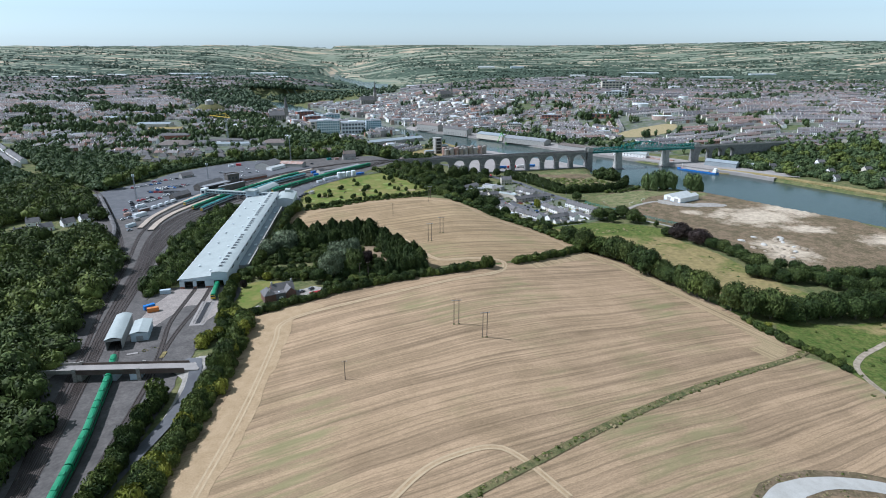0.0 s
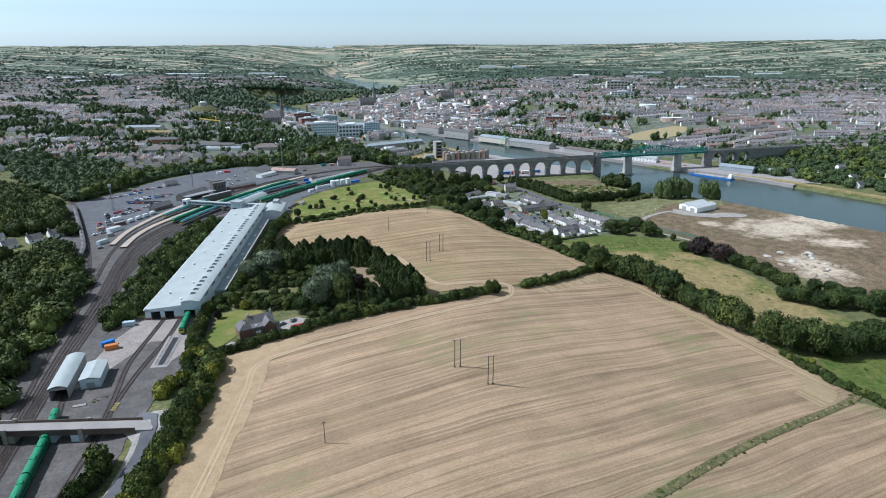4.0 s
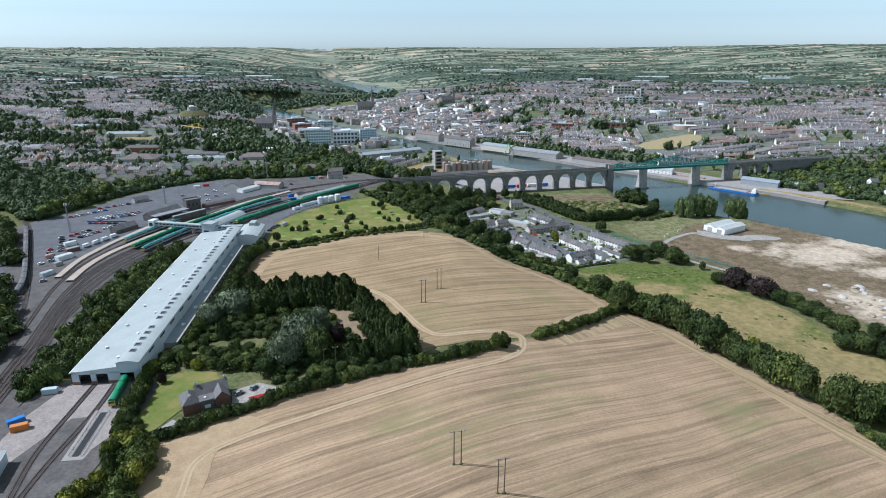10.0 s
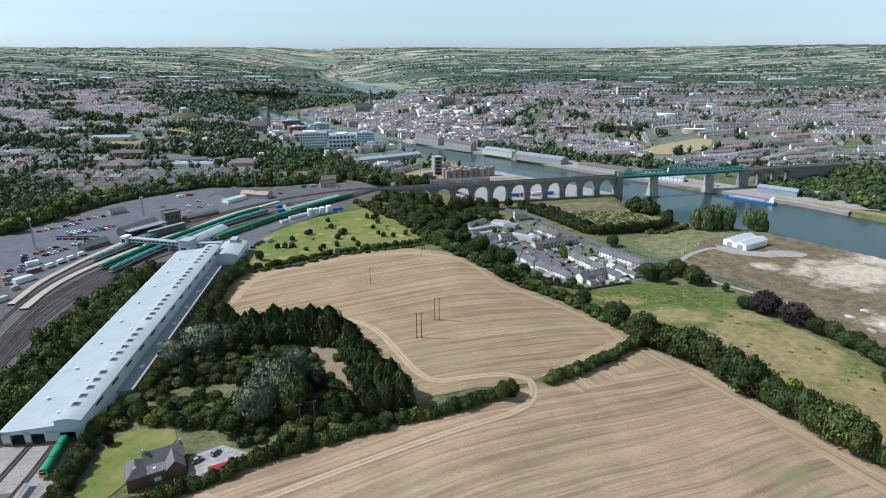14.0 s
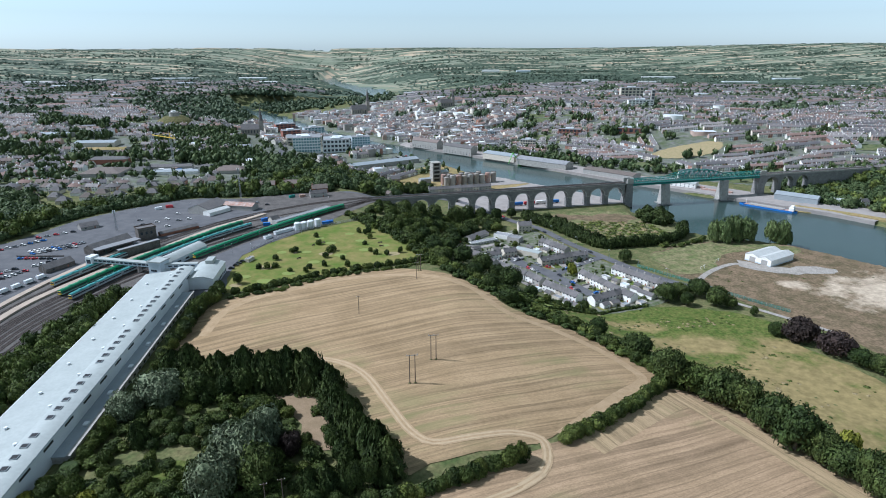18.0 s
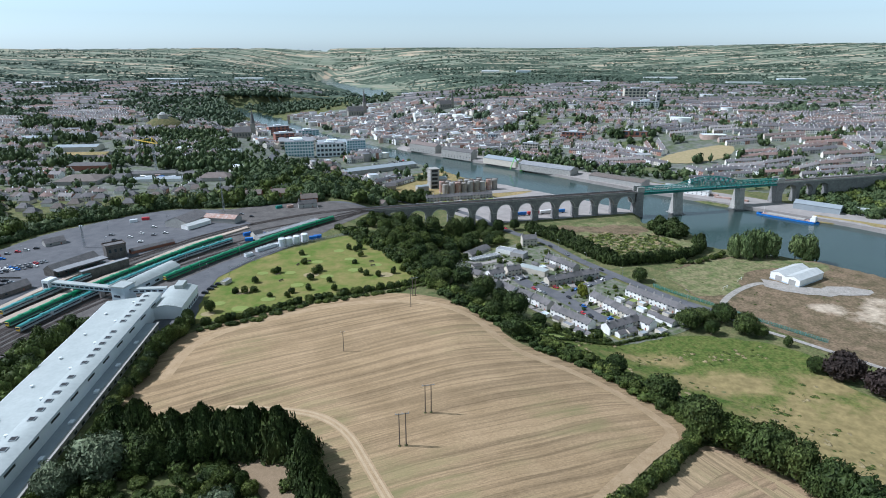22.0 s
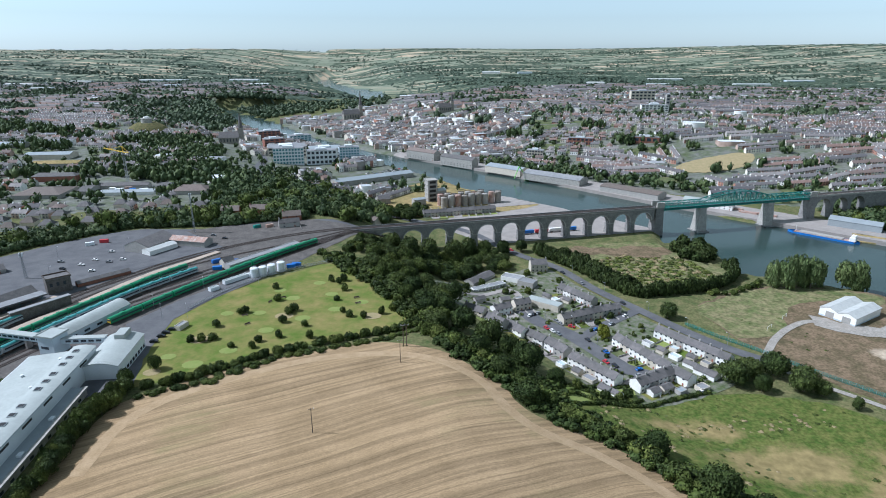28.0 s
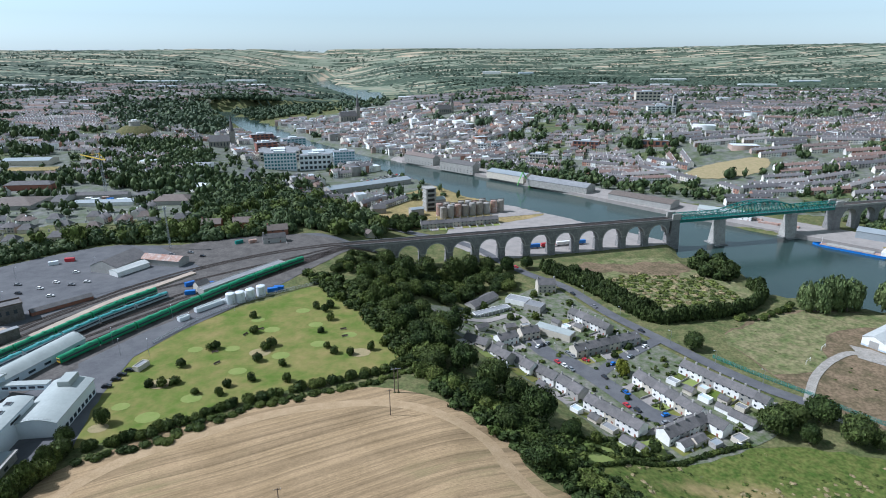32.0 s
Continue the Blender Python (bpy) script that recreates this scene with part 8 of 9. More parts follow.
def district(outline, density, heading, centre=False, leafy=0.4, name="town_houses", detached=0.35):
    """Streets of terraces and pairs of houses with gardens and trees between them, over one part of the town."""
    blocks = []
    p = np.array(outline)
    bx, by = (46, 32) if centre else (62, 36)
    cells = [(tr.uniform(p[:, 0].min(), p[:, 0].max()), tr.uniform(p[:, 1].min(), p[:, 1].max()), heading + tr.uniform(-0.4, 0.4)) for _ in range(9)]
    spots = []
    for k, (ox, oy, way) in enumerate(cells):
        c, s = math.cos(way), math.sin(way)
        for i in range(-34, 35):
            for j in range(-50, 51):
                u, v = (i + 0.5 * (j % 2)) * bx, j * by
                cx, cy = ox + u * c - v * s, oy + u * s + v * c
                if inside(cx, cy, outline) and min(range(len(cells)), key=lambda q: (cx - cells[q][0]) ** 2 + (cy - cells[q][1]) ** 2) == k:
                    spots.append((cx, cy, way, k))
    for cx, cy, way, cell in sorted(spots, key=lambda q: q[1]):
        cx, cy = cx + tr.uniform(-3, 3), cy + tr.uniform(-2, 2)
        if abs(cx) > 0.8 * cy + 60:
            continue
        gap, _ = river_gap(cx, cy)
        if gap < 24 or not free(cx, cy, 16) or in_clump(cx, cy):
            continue
        turn = way + tr.uniform(-0.05, 0.05) + (1.5708 if tr.random() < 0.06 else 0)
        c, s = math.cos(turn), math.sin(turn)
        roll = tr.random()
        close = cy < 1650
        if roll < density:
            blocks.append(garden_block(cx, cy, turn, bx - 6, by * 0.42))
            pairs = not centre and (cell * 0.37) % 1 < detached
            low = tr.random() < 0.25
            for row in (-1, 1):
                v = row * by * 0.27 + tr.uniform(-0.8, 0.8)
                at = lambda u: (cx + u * c - v * s, cy + u * s + v * c)
                if pairs:
                    for i in range(3):
                        if tr.random() < 0.12:
                            continue
                        hx, hy = at((i - 1) * bx / 3.1 + tr.uniform(-1.5, 1.5))
                        e = 3.0 if low else 5.0
                        blocks.append(row_block(hx, hy, turn + tr.uniform(-0.12, 0.12), 2, tr.uniform(5.6, 7.2), tr.uniform(7.5, 9), e, e + tr.uniform(2.6, 3.3), tr.random() < 0.4, close, close))
                else:
                    wide = tr.uniform(5.6, 7.6)
                    n = int((bx - tr.choice([3, 3, 12])) / wide)
                    up = tr.uniform(0, 4.0) if centre else tr.uniform(-0.4, 0.5)
                    hx, hy = at(tr.uniform(-2, 2))
                    if NEAR[0] < 120 and hy < (1290 if hx > -60 else 960):
                        kind_set = tr.choice([["white", "cream", "grey_render"], ["white"], ["cream", "white"], ["brick", "grey_render"]])
                        roof, size = tr.choice(["slate", "slate", "tile"]), round(wide * 2) / 2
                        for i in range(n):
                            NEAR[0] += 1
                            kind = tr.choice(kind_set)
                            px, py = at((i - (n - 1) / 2) * size)
                            house(px, py, turn, size, 8, 5.5, 8, kind, roof, 0, 1, "town_house", "%s town house with a pitched roof" % WALL_WORDS[kind], "town houses")
                    elif centre:
                        i = 0
                        while i < n:
                            k = tr.randint(1, 3)
                            px, py = at((i + k / 2 - n / 2) * wide)
                            e = 5.0 + tr.uniform(0, 5.5)
                            blocks.append(row_block(px, py, turn + (1.5708 if k == 1 and tr.random() < 0.4 else 0), k, wide, tr.uniform(8, 12), e, e + tr.uniform(2.2, 3.6), tr.random() < 0.2, close, close) if tr.random() < 0.8 else flat_block(px, py, ground_at(px, py), turn, wide * k, tr.uniform(9, 14), e + 2))
                            i += k
                    else:
                        blocks.append(row_block(hx, hy, turn, n, wide, tr.uniform(7, 8.6), 5.1 + up, 7.9 + up + tr.uniform(-0.2, 0.5), False, close, close))
                if tr.random() < 0.6:
                    u = tr.uniform(-20, 20)
                    px, py = cx + u * c - row * by * 0.09 * s, cy + u * s + row * by * 0.09 * c
                    blocks.append(flat_block(px, py, ground_at(px, py), turn, tr.uniform(4, 9), tr.uniform(3, 5), tr.uniform(2.5, 3.5)))
            for i in range(tr.randint(2, 6) if tr.random() < leafy else tr.randint(0, 1)):
                u, v = tr.uniform(-28, 28), tr.choice([0, 0, by * 0.5]) + tr.uniform(-3, 3)
                FAR_TREES.append((cx + u * c - v * s, cy + u * s + v * c, tr.uniform(4.5, 10), tr.uniform(2.4, 5.4)))
        elif roll < density + 0.05:
            blocks.append(flat_block(cx, cy, ground_at(cx, cy), turn, tr.uniform(20, 44), tr.uniform(14, 24), tr.uniform(4.5, 8)))
        else:
            blocks.append(garden_block(cx, cy, turn, bx - 4, by - 4))
            for i in range(tr.randint(4, 9)):
                FAR_TREES.append((cx + tr.uniform(-28, 28), cy + tr.uniform(-17, 17), tr.uniform(7, 14), tr.uniform(4, 7.5)))
    return joined(name, blocks, TOWN_MATS, "streets of pale houses with grey and brown roofs", "town")


district([(-150, 1330), (60, 1170), (300, 1010), (420, 960), (640, 900), (900, 980), (1000, 1300), (620, 1260), (300, 1330), (140, 1420), (60, 1300), (-100, 1480), (-180, 1450)], 0.82, -0.35, leafy=1.0)
district([(140, 1420), (300, 1330), (620, 1260), (1000, 1300), (1250, 1500), (1500, 2000), (900, 1900), (300, 1750), (60, 1700)], 0.80, -0.05, leafy=0.95)
district([(-100, 1650), (300, 1750), (900, 1900), (1500, 2000), (1900, 2500), (1300, 2450), (600, 2500), (100, 2350), (-120, 2000)], 0.72, -0.1, leafy=0.7)
district([(-420, 1480), (-260, 1270), (-130, 1240), (-170, 1330), (-290, 1480), (-390, 1640)], 0.92, 0.6, True, 0.15, "old_town")
district([(-140, 1350), (30, 1200), (130, 1300), (160, 1500), (60, 1720), (-160, 1840), (-330, 1800), (-390, 1720), (-270, 1500)], 0.92, 0.3, True, 0.15, "old_town")
district([(-1500, 1700), (-1100, 1200), (-620, 860), (-420, 800), (-230, 850), (-240, 960), (-340, 1180), (-430, 1400), (-520, 1700), (-700, 2050), (-1200, 2300), (-1700, 2300)], 0.72, 0.12, leafy=0.85, detached=0.6)
district([(-1700, 2300), (-1200, 2300), (-700, 2080), (-560, 2250), (-420, 2500), (-800, 2700), (-1600, 2800), (-2000, 2600)], 0.66, 0.0, leafy=0.9)
district([(-110, 880), (-60, 930), (-30, 1010), (-150, 1100), (-230, 1180), (-210, 1060), (-160, 960)], 0.7, 0.9, leafy=0.5)
district([(-340, 1330), (-180, 1300), (-60, 1180), (20, 1090), (-30, 990), (-130, 1000), (-220, 1080), (-300, 1200)], 0.8, 0.7, True, 0.6, "old_town")
quay_rows = []
for (ax, ay), (bx, by), n in (((274, 1164), (326, 1084), 14), ((231, 1251), (274, 1172), 13), ((377, 1053), (435, 1010), 11), ((346, 1060), (358, 1030), 4), ((471, 1013), (535, 1032), 9), ((456, 1084), (525, 1081), 10), ((300, 1192), (338, 1140), 8), ((250, 1230), (300, 1150), 12), ((440, 1046), (500, 1052), 8)):
    ln = math.hypot(bx - ax, by - ay)
    quay_rows.append(row_block((ax + bx) / 2, (ay + by) / 2, math.atan2(by - ay, bx - ax), n, ln / n, 8, 5.4, 8.2))
    for i in range(n):
        u = tr.random()
        FAR_TREES.append((ax + (bx - ax) * u + tr.uniform(-4, 4) - 10, ay + (by - ay) * u - 14 + tr.uniform(-5, 5), tr.uniform(3, 8), tr.uniform(2.4, 5)))
joined("quay_terraces", quay_rows, TOWN_MATS, "terraces of houses on the slope above the quay", "town")
for cx, cy, r in CLUMPS_WEST + CLUMPS_EAST:
    size = 6.2 if cy < 1500 else 8.0
    for i in range(max(3, int(1.5 * (r / size) ** 2))):
        a, q = tr.uniform(0, 6.28), r * math.sqrt(tr.random())
        if river_gap(cx + q * math.cos(a), cy + q * math.sin(a))[0] > 8:
            FAR_TREES.append((cx + q * math.cos(a) * 1.3, cy + q * math.sin(a), tr.uniform(10, 17), size * tr.uniform(0.75, 1.25)))
for i in range(260):
    x, y = tr.uniform(-340, 30), tr.uniform(960, 1330)
    if river_gap(x, y)[0] > 14 and all((x - a) ** 2 + (y - b) ** 2 > (0.75 * q) ** 2 for a, b, q in KEEP_OUT):
        FAR_TREES.append((x, y, tr.uniform(5, 10), tr.uniform(3, 5.5)))
# garden and street trees through the nearer suburb
SHEDS = [(-402, 893, 30), (-433, 961, 26), (-256, 904, 22), (-330, 910, 42), (-529, 1104, 34), (-481, 1042, 32), (-600, 960, 28), (-640, 1180, 28)]
for i in range(200):
    x, y = tr.uniform(-640, -215), tr.uniform(765, 1080)
    if abs(x) < 0.8 * y + 30 and all((x - a) ** 2 + (y - b) ** 2 > r * r for a, b, r in SHEDS) and not inside(x, y, CAR_PARK) and not (y < 860 and x > -440 and tr.random() < 0.6):
        n = 1 if y < 860 else tr.randint(1, 4)
        for k in range(n):
            FAR_TREES.append((x + k * tr.uniform(4, 9), y + tr.uniform(-4, 4), tr.uniform(6, 12), tr.uniform(4, 6.5)))
# wooded slopes along the upper river
for i in range(900):
    x, y = tr.uniform(-760, -150), tr.uniform(1900, 2600)
    if river_gap(x, y)[0] > (8 if y < 2200 else 70):
        FAR_TREES.append((x, y, tr.uniform(7, 12), tr.uniform(5, 8)))
# copses of the country
for i in range(300):
    a, d = tr.uniform(-0.72, 0.72), tr.uniform(2300, 4700)
    x, y = d * math.sin(a), d * math.cos(a)
    if river_gap(x, y)[0] > 60:
        wide = tr.uniform(30, 110)
        for k in range(tr.randint(10, 34)):
            FAR_TREES.append((x + tr.gauss(0, wide), y + tr.gauss(0, 13), tr.uniform(6, 10) * min(1.0, 3300 / d), tr.uniform(5, 8.5) * min(1.0, 3300 / d)))
for outline, gap in (([(-560, 1420), (-430, 1500), (-470, 1680), (-560, 1800), (-640, 1900), (-760, 1980), (-820, 1800), (-700, 1600)], 15), ([(-460, 2230), (-240, 2360), (-280, 2260), (-420, 2150), (-600, 2080), (-700, 2150), (-560, 2300)], 17), ([(-420, 1340), (-340, 1230), (-320, 1100), (-260, 960), (-220, 900), (-330, 960), (-420, 1100), (-480, 1280)], 13),
                     ([(60, 1190), (150, 1110), (240, 1040), (330, 1000), (345, 1020), (250, 1080), (160, 1160), (70, 1235)], 11), ([(420, 950), (470, 930), (560, 900), (640, 890), (700, 960), (600, 980), (480, 985)], 12), ([(600, 1460), (720, 1440), (760, 1520), (640, 1540)], 13), ([(-660, 1860), (-560, 1780), (-440, 1830), (-330, 2000), (-290, 2160), (-420, 2180), (-600, 2060)], 13)):
    p = np.array(outline)
    for y in np.arange(p[:, 1].min(), p[:, 1].max(), gap):
        for x in np.arange(p[:, 0].min(), p[:, 0].max(), gap):
            px, py = x + tr.uniform(-5, 5), y + tr.uniform(-5, 5)
            if inside(px, py, outline) and river_gap(px, py)[0] > 6:
                FAR_TREES.append((px, py, tr.uniform(8, 13), tr.uniform(5, 7.5)))


FAR_KIT = [kit_of(crown_mesh("far_crown", s, 1, 12, 0.30, "leaf_far", 0.05)) for s in (201, 202, 203, 204)]
THIN_KIT = [kit_of(crown_mesh("thin_crown", s, 0, 6, 0.42, "leaf_far", 0.05)) for s in (211, 212, 213)]
spots = np.array(FAR_TREES)
heights = land(spots[:, 0], spots[:, 1])
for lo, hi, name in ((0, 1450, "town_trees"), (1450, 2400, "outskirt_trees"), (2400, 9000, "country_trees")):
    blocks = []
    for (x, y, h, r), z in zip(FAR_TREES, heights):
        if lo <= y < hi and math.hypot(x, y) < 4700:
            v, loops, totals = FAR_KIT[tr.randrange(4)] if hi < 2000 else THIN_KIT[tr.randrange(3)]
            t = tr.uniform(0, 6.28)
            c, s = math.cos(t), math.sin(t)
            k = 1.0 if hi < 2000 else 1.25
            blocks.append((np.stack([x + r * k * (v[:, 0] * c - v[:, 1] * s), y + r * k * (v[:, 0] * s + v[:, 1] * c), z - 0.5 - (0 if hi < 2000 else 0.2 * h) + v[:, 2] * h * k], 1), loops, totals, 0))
    # beyond the town the crowns take greens with haze painted in
    tagged(joined_mesh(name, blocks, [{1450: "leaf_far", 2400: "leaf_mid_haze"}.get(hi, "far_leaf_haze")]), "green trees scattered among houses and fields, farther ones haze-paled", "trees", "", "stuff")
# hedgerows of the far country: uneven strips of bushes between the fields
blocks = []
for i in range(3200):
    a, d = tr.uniform(-0.74, 0.74), tr.uniform(2300, 4850)
    x, y = d * math.sin(a), d * math.cos(a)
    if river_gap(x, y)[0] < 60:
        continue
    turn, n, step = tr.choice([0.06, 0.03, 0.0, -0.06, 0.12, 1.6]) + tr.uniform(-0.12, 0.12), tr.randint(8, 26), 13.0
    us = np.arange(n) * step
    px, py = x + us * math.cos(turn), y + us * math.sin(turn)
    ok = np.hypot(px, py) < 4900
    px, py = px[ok], py[ok]
    if len(px) < 3:
        continue
    z = land(px, py)
    near_by = np.interp(d, [3000, 4800], [1.0, 0.45])
    tall = near_by * np.array([tr.choice([1.5, 2.5, 3.0, 4.0, 6.5]) * tr.uniform(0.8, 1.2) for _ in px])
    deep = near_by * np.array([tr.uniform(2.5, 5.0) for _ in px])
    nx_, ny_ = -math.sin(turn), math.cos(turn)
    n = len(px)
    v = np.concatenate([np.stack([px - nx_ * deep, py - ny_ * deep, z - 1], 1), np.stack([px - nx_ * deep * 0.4, py - ny_ * deep * 0.4, z + tall], 1), np.stack([px + nx_ * deep, py + ny_ * deep, z + tall * 0.5], 1)])
    f = [q for k in range(n - 1) for q in ((k, k + 1, n + k + 1, n + k), (n + k, n + k + 1, 2 * n + k + 1, 2 * n + k))]
    blocks.append((v, f, [0] * len(f)))
# hedgerows share the haze-paled green of the country trees
joined("country_hedgerows", blocks, ["far_leaf_haze"], "haze-paled hedgerows between the far fields", "hedges")
# large sheds on the edge of the town
for x, y, w in ((-1628, 2656, 110), (-1493, 2833, 90), (-1237, 2904, 100), (-1132, 2909, 90), (-848, 2918, 120), (989, 3051, 150), (1177, 2645, 130), (239, 3407, 90), (406, 3385, 70), (-980, 2520, 60), (-700, 2640, 70), (760, 2480, 80), (1500, 2900, 120), (560, 2560, 60), (-1350, 2360, 70)):
    pitched(x, y, tr.uniform(-0.1, 0.1), w, 34, 8, 10.5, "cladding" if tr.random() < 0.6 else "blue_clad", tr.choice(["tin_grey", "tin", "roof_white"]), "distribution_shed", "long pale distribution shed on the edge of town")


# ---- landmarks of the town ----
def slab(x, y, turn, w, d, h, floors, bays, wall, glazing, name, label, roof="felt", ends=2):
    ob = root(name, x, y, ground_at(x, y), turn, label, "building")
    X0, Y0 = w / 2, d / 2
    part("wall", box_bm([(-X0, -Y0, -3, X0, Y0, h)]), wall, ob)
    part("roof", box_bm([(-X0 - 0.2, -Y0 - 0.2, h, X0 + 0.2, Y0 + 0.2, h + 0.5)]), roof, ob)
    part("plant_room", box_bm([(-X0 * 0.4, -Y0 * 0.5, h + 0.5, X0 * 0.3, Y0 * 0.5, h + 2.8)]), "cladding", ob)
    fh = h / floors
    pane = mesh_from(box_bm([(-w / bays * 0.32, -0.06, -fh * 0.27, w / bays * 0.32, 0.06, fh * 0.27)]), glazing)
    for f in range(floors):
        for b in range(bays):
            link_ob("window", pane, ob, Matrix.Translation((-X0 + w * (b + 0.5) / bays, -Y0 - 0.03, fh * (f + 0.55))))
        for e in range(ends):
            link_ob("window", pane, ob, Matrix.Translation((X0 + 0.03, -Y0 + d * (e + 0.5) / ends, fh * (f + 0.55))) @ Matrix.Rotation(math.pi / 2, 4, "Z"))
    return ob


slab(-226, 1181, 0.2, 44, 18, 24, 5, 10, "cladding", "teal_glass", "hotel_block", "tall white hotel block with rows of windows")
slab(-180, 1194, 0.25, 44, 16, 21, 3, 7, "cladding", "glass", "hotel_block", "white hotel wing with rows of windows")
slab(-140, 1206, 0.25, 30, 18, 24, 6, 7, "blue_clad", "teal_glass", "hotel_block", "glazed blue-grey riverside hotel block")
slab(-250, 1262, 0.3, 60, 40, 16, 3, 6, "cream", "glass", "shopping_centre", "bulky cream shopping centre with a flat roof")
slab(-188, 1262, 0.3, 50, 36, 14, 3, 6, "white", "glass", "shopping_centre", "white shopping centre with a flat roof", "tin_grey")
slab(-290, 1330, 0.5, 34, 18, 17, 4, 4, "brick", "glass", "apartment_block", "red brick apartment block")
slab(-330, 1440, 0.5, 40, 18, 17, 4, 5, "brick", "glass", "apartment_block", "red brick apartment block by the river")
slab(-262, 1400, 0.5, 40, 20, 15, 4, 6, "blue_clad", "teal_glass", "office_block", "glazed blue-grey office block")
slab(520, 1890, 0.0, 62, 18, 24, 3, 6, "cream", "glass", "hospital_block", "broad cream hospital block on the hill")
slab(452, 1592, -0.1, 56, 16, 13, 3, 7, "white", "glass", "hospital_block", "long white hospital wing")
slab(482, 1600, -0.1, 8, 8, 34, 5, 1, "grey_render", "glass", "stair_tower", "tall grey stair tower")
slab(232, 1290, -0.3, 40, 12, 11, 2, 6, "brick", "glass", "brick_terrace", "long red brick building")
slab(330, 1260, -0.35, 56, 12, 9, 1, 6, "brick", "glass", "brick_terrace", "long red brick building")
slab(70, 1330, -0.2, 14, 12, 13, 4, 3, "white", "glass", "white_block", "tall white house on the hill")
slab(92, 1332, -0.2, 14, 12, 12, 4, 3, "blue_clad", "glass", "blue_block", "tall pale blue house on the hill")
slab(150, 1240, -0.3, 26, 14, 12, 3, 6, "cream", "glass", "cream_block", "large cream house above the quay")
for x, y, w, d, e, r, wall, roof, hip in ((-402, 893, 46, 38, 4.2, 8.6, "grey_render", "tile", True), (-433, 961, 48, 14, 6.4, 9.4, "brick", "slate", True), (-256, 904, 34, 20, 4.2, 8.6, "grey_render", "tile", True), (-340, 926, 56, 9, 3.6, 6.0, "grey_render", "slate", False), (-316, 896, 58, 9, 3.4, 5.4, "white", "tin_grey", False), (-292, 922, 12, 34, 3.6, 6.4, "cladding", "slate", False), (-366, 908, 12, 30, 3.6, 6.4, "grey_render", "slate", False)):
    house(x, y, 0.1, w, d, e, r, wall, roof, 0, 0, "school_hall", "low school hall with a broad grey roof", "school halls", hip=hip)
for x, y, w, d, m in ((-336, 910, 8, 5, "cladding"), (-322, 911, 6, 4, "blue"), (-310, 910, 9, 5, "cladding"), (-345, 914, 6, 4, "white"), (-302, 908, 5, 4, "cladding"), (-330, 918, 7, 3, "rust")):
    flat_building(x, y, rng.uniform(0, 0.4), w, d, 2.8, m, m, "site_container", "stacked container on the school building site", parapet=-0.05)
for x, y, w, d, wall, roof, turn in ((-529, 1104, 58, 26, "cream", "tin_grey", 0.12), (-481, 1042, 56, 22, "grey_render", "straw", 0.1), (-600, 960, 46, 20, "white", "felt", 0.15), (-640, 1180, 50, 22, "grey_render", "tin_grey", 0.05)):
    pitched(x, y, turn, w, d, 6.0, 8.2, wall, roof, "industrial_unit", "low industrial unit with a wide sheet roof")


def spire_church(x, y, turn, length, width, eave, ridge, spire, label):
    ob = root("church", x, y, ground_at(x, y), turn, label, "church")
    part("nave_wall", box_bm([(-length / 2, -width / 2, -3, length / 2, width / 2, eave)]), "wall_stone", ob)
    part("nave_roof", prism_bm([(-width / 2 - 0.6, eave - 0.6), (0, ridge), (width / 2 + 0.6, eave - 0.6)], -length / 2, length / 2), "slate", ob).matrix_basis = Matrix.Rotation(math.pi / 2, 4, "Z")
    t = width * 0.26
    part("tower", box_bm([(length / 2 - 1, -t, -3, length / 2 + 2 * t - 1, t, spire * 0.5)], 0.2), "wall_stone", ob)
    part("spire", tube_bm([(length / 2 + t - 1, 0, spire * 0.5, t * 1.05), (length / 2 + t - 1, 0, spire, 0.1)], 8), "slate", ob)
    for i in range(6):
        part("window", box_bm([(-length / 2 + 3 + i * length / 6.5, -width / 2 - 0.06, eave * 0.3, -length / 2 + 4.6 + i * length / 6.5, -width / 2 + 0.02, eave * 0.8)]), "glass", ob)
    return ob


spire_church(-366, 1332, 0.15, 34, 15, 11, 20, 52, "large dark stone church with a slender spire")
spire_church(-216, 1736, 0.4, 40, 16, 14, 24, 66, "town church with a tall pointed spire")
spire_church(6, 1672, 0.3, 30, 13, 11, 19, 46, "hilltop church with a stone spire")
mound = root("fort_mound", -538, 1397, ground_at(-538, 1397), 0, "round fort tower on a dry grassy mound", "fort")
part("mound", tube_bm([(0, 0, -2, 38), (0, 0, 5, 30), (0, 0, 11, 20), (0, 0, 12, 18)], 24), "bank", mound)
part("round_tower", tube_bm([(0, 0, 11, 9.5), (0, 0, 19, 8.8), (0, 0, 19.2, 9.2), (0, 0, 20, 9.2)], 20), "stone_pale", mound)
part("tower_cap", tube_bm([(0, 0, 20, 5), (0, 0, 22.5, 4.6)], 14), "white", mound)

# works, wharves, quays
for i in range(9):
    for row in range(2):
        if row and i > 6:
            continue
        x, y = 6 + i * 7.6 - row * 4, 930 + i * 3.1 + row * 9
        s = root("silo", x, y, 4.4, 0, "weathered pale concrete silo of the old works", "silo", "works silos")
        hgt = 12 + (1.5 if (i + row) % 3 else 0)
        part("silo_shell", tube_bm([(0, 0, -1, 3.5), (0, 0, hgt, 3.5), (0, 0, hgt + 0.8, 2.4)], 14), ("wall_stone", "grey_render", "rust", "wall_stone", "grey_render")[(i + 2 * row) % 5], s)
        part("catwalk", box_bm([(-3.7, -0.5, hgt + 0.8, 3.7, 0.5, hgt + 1.3)]), "rail", s)
works = root("works_tower", -9, 962, 4.4, 0.4, "derelict concrete frame tower of the old works", "tower")
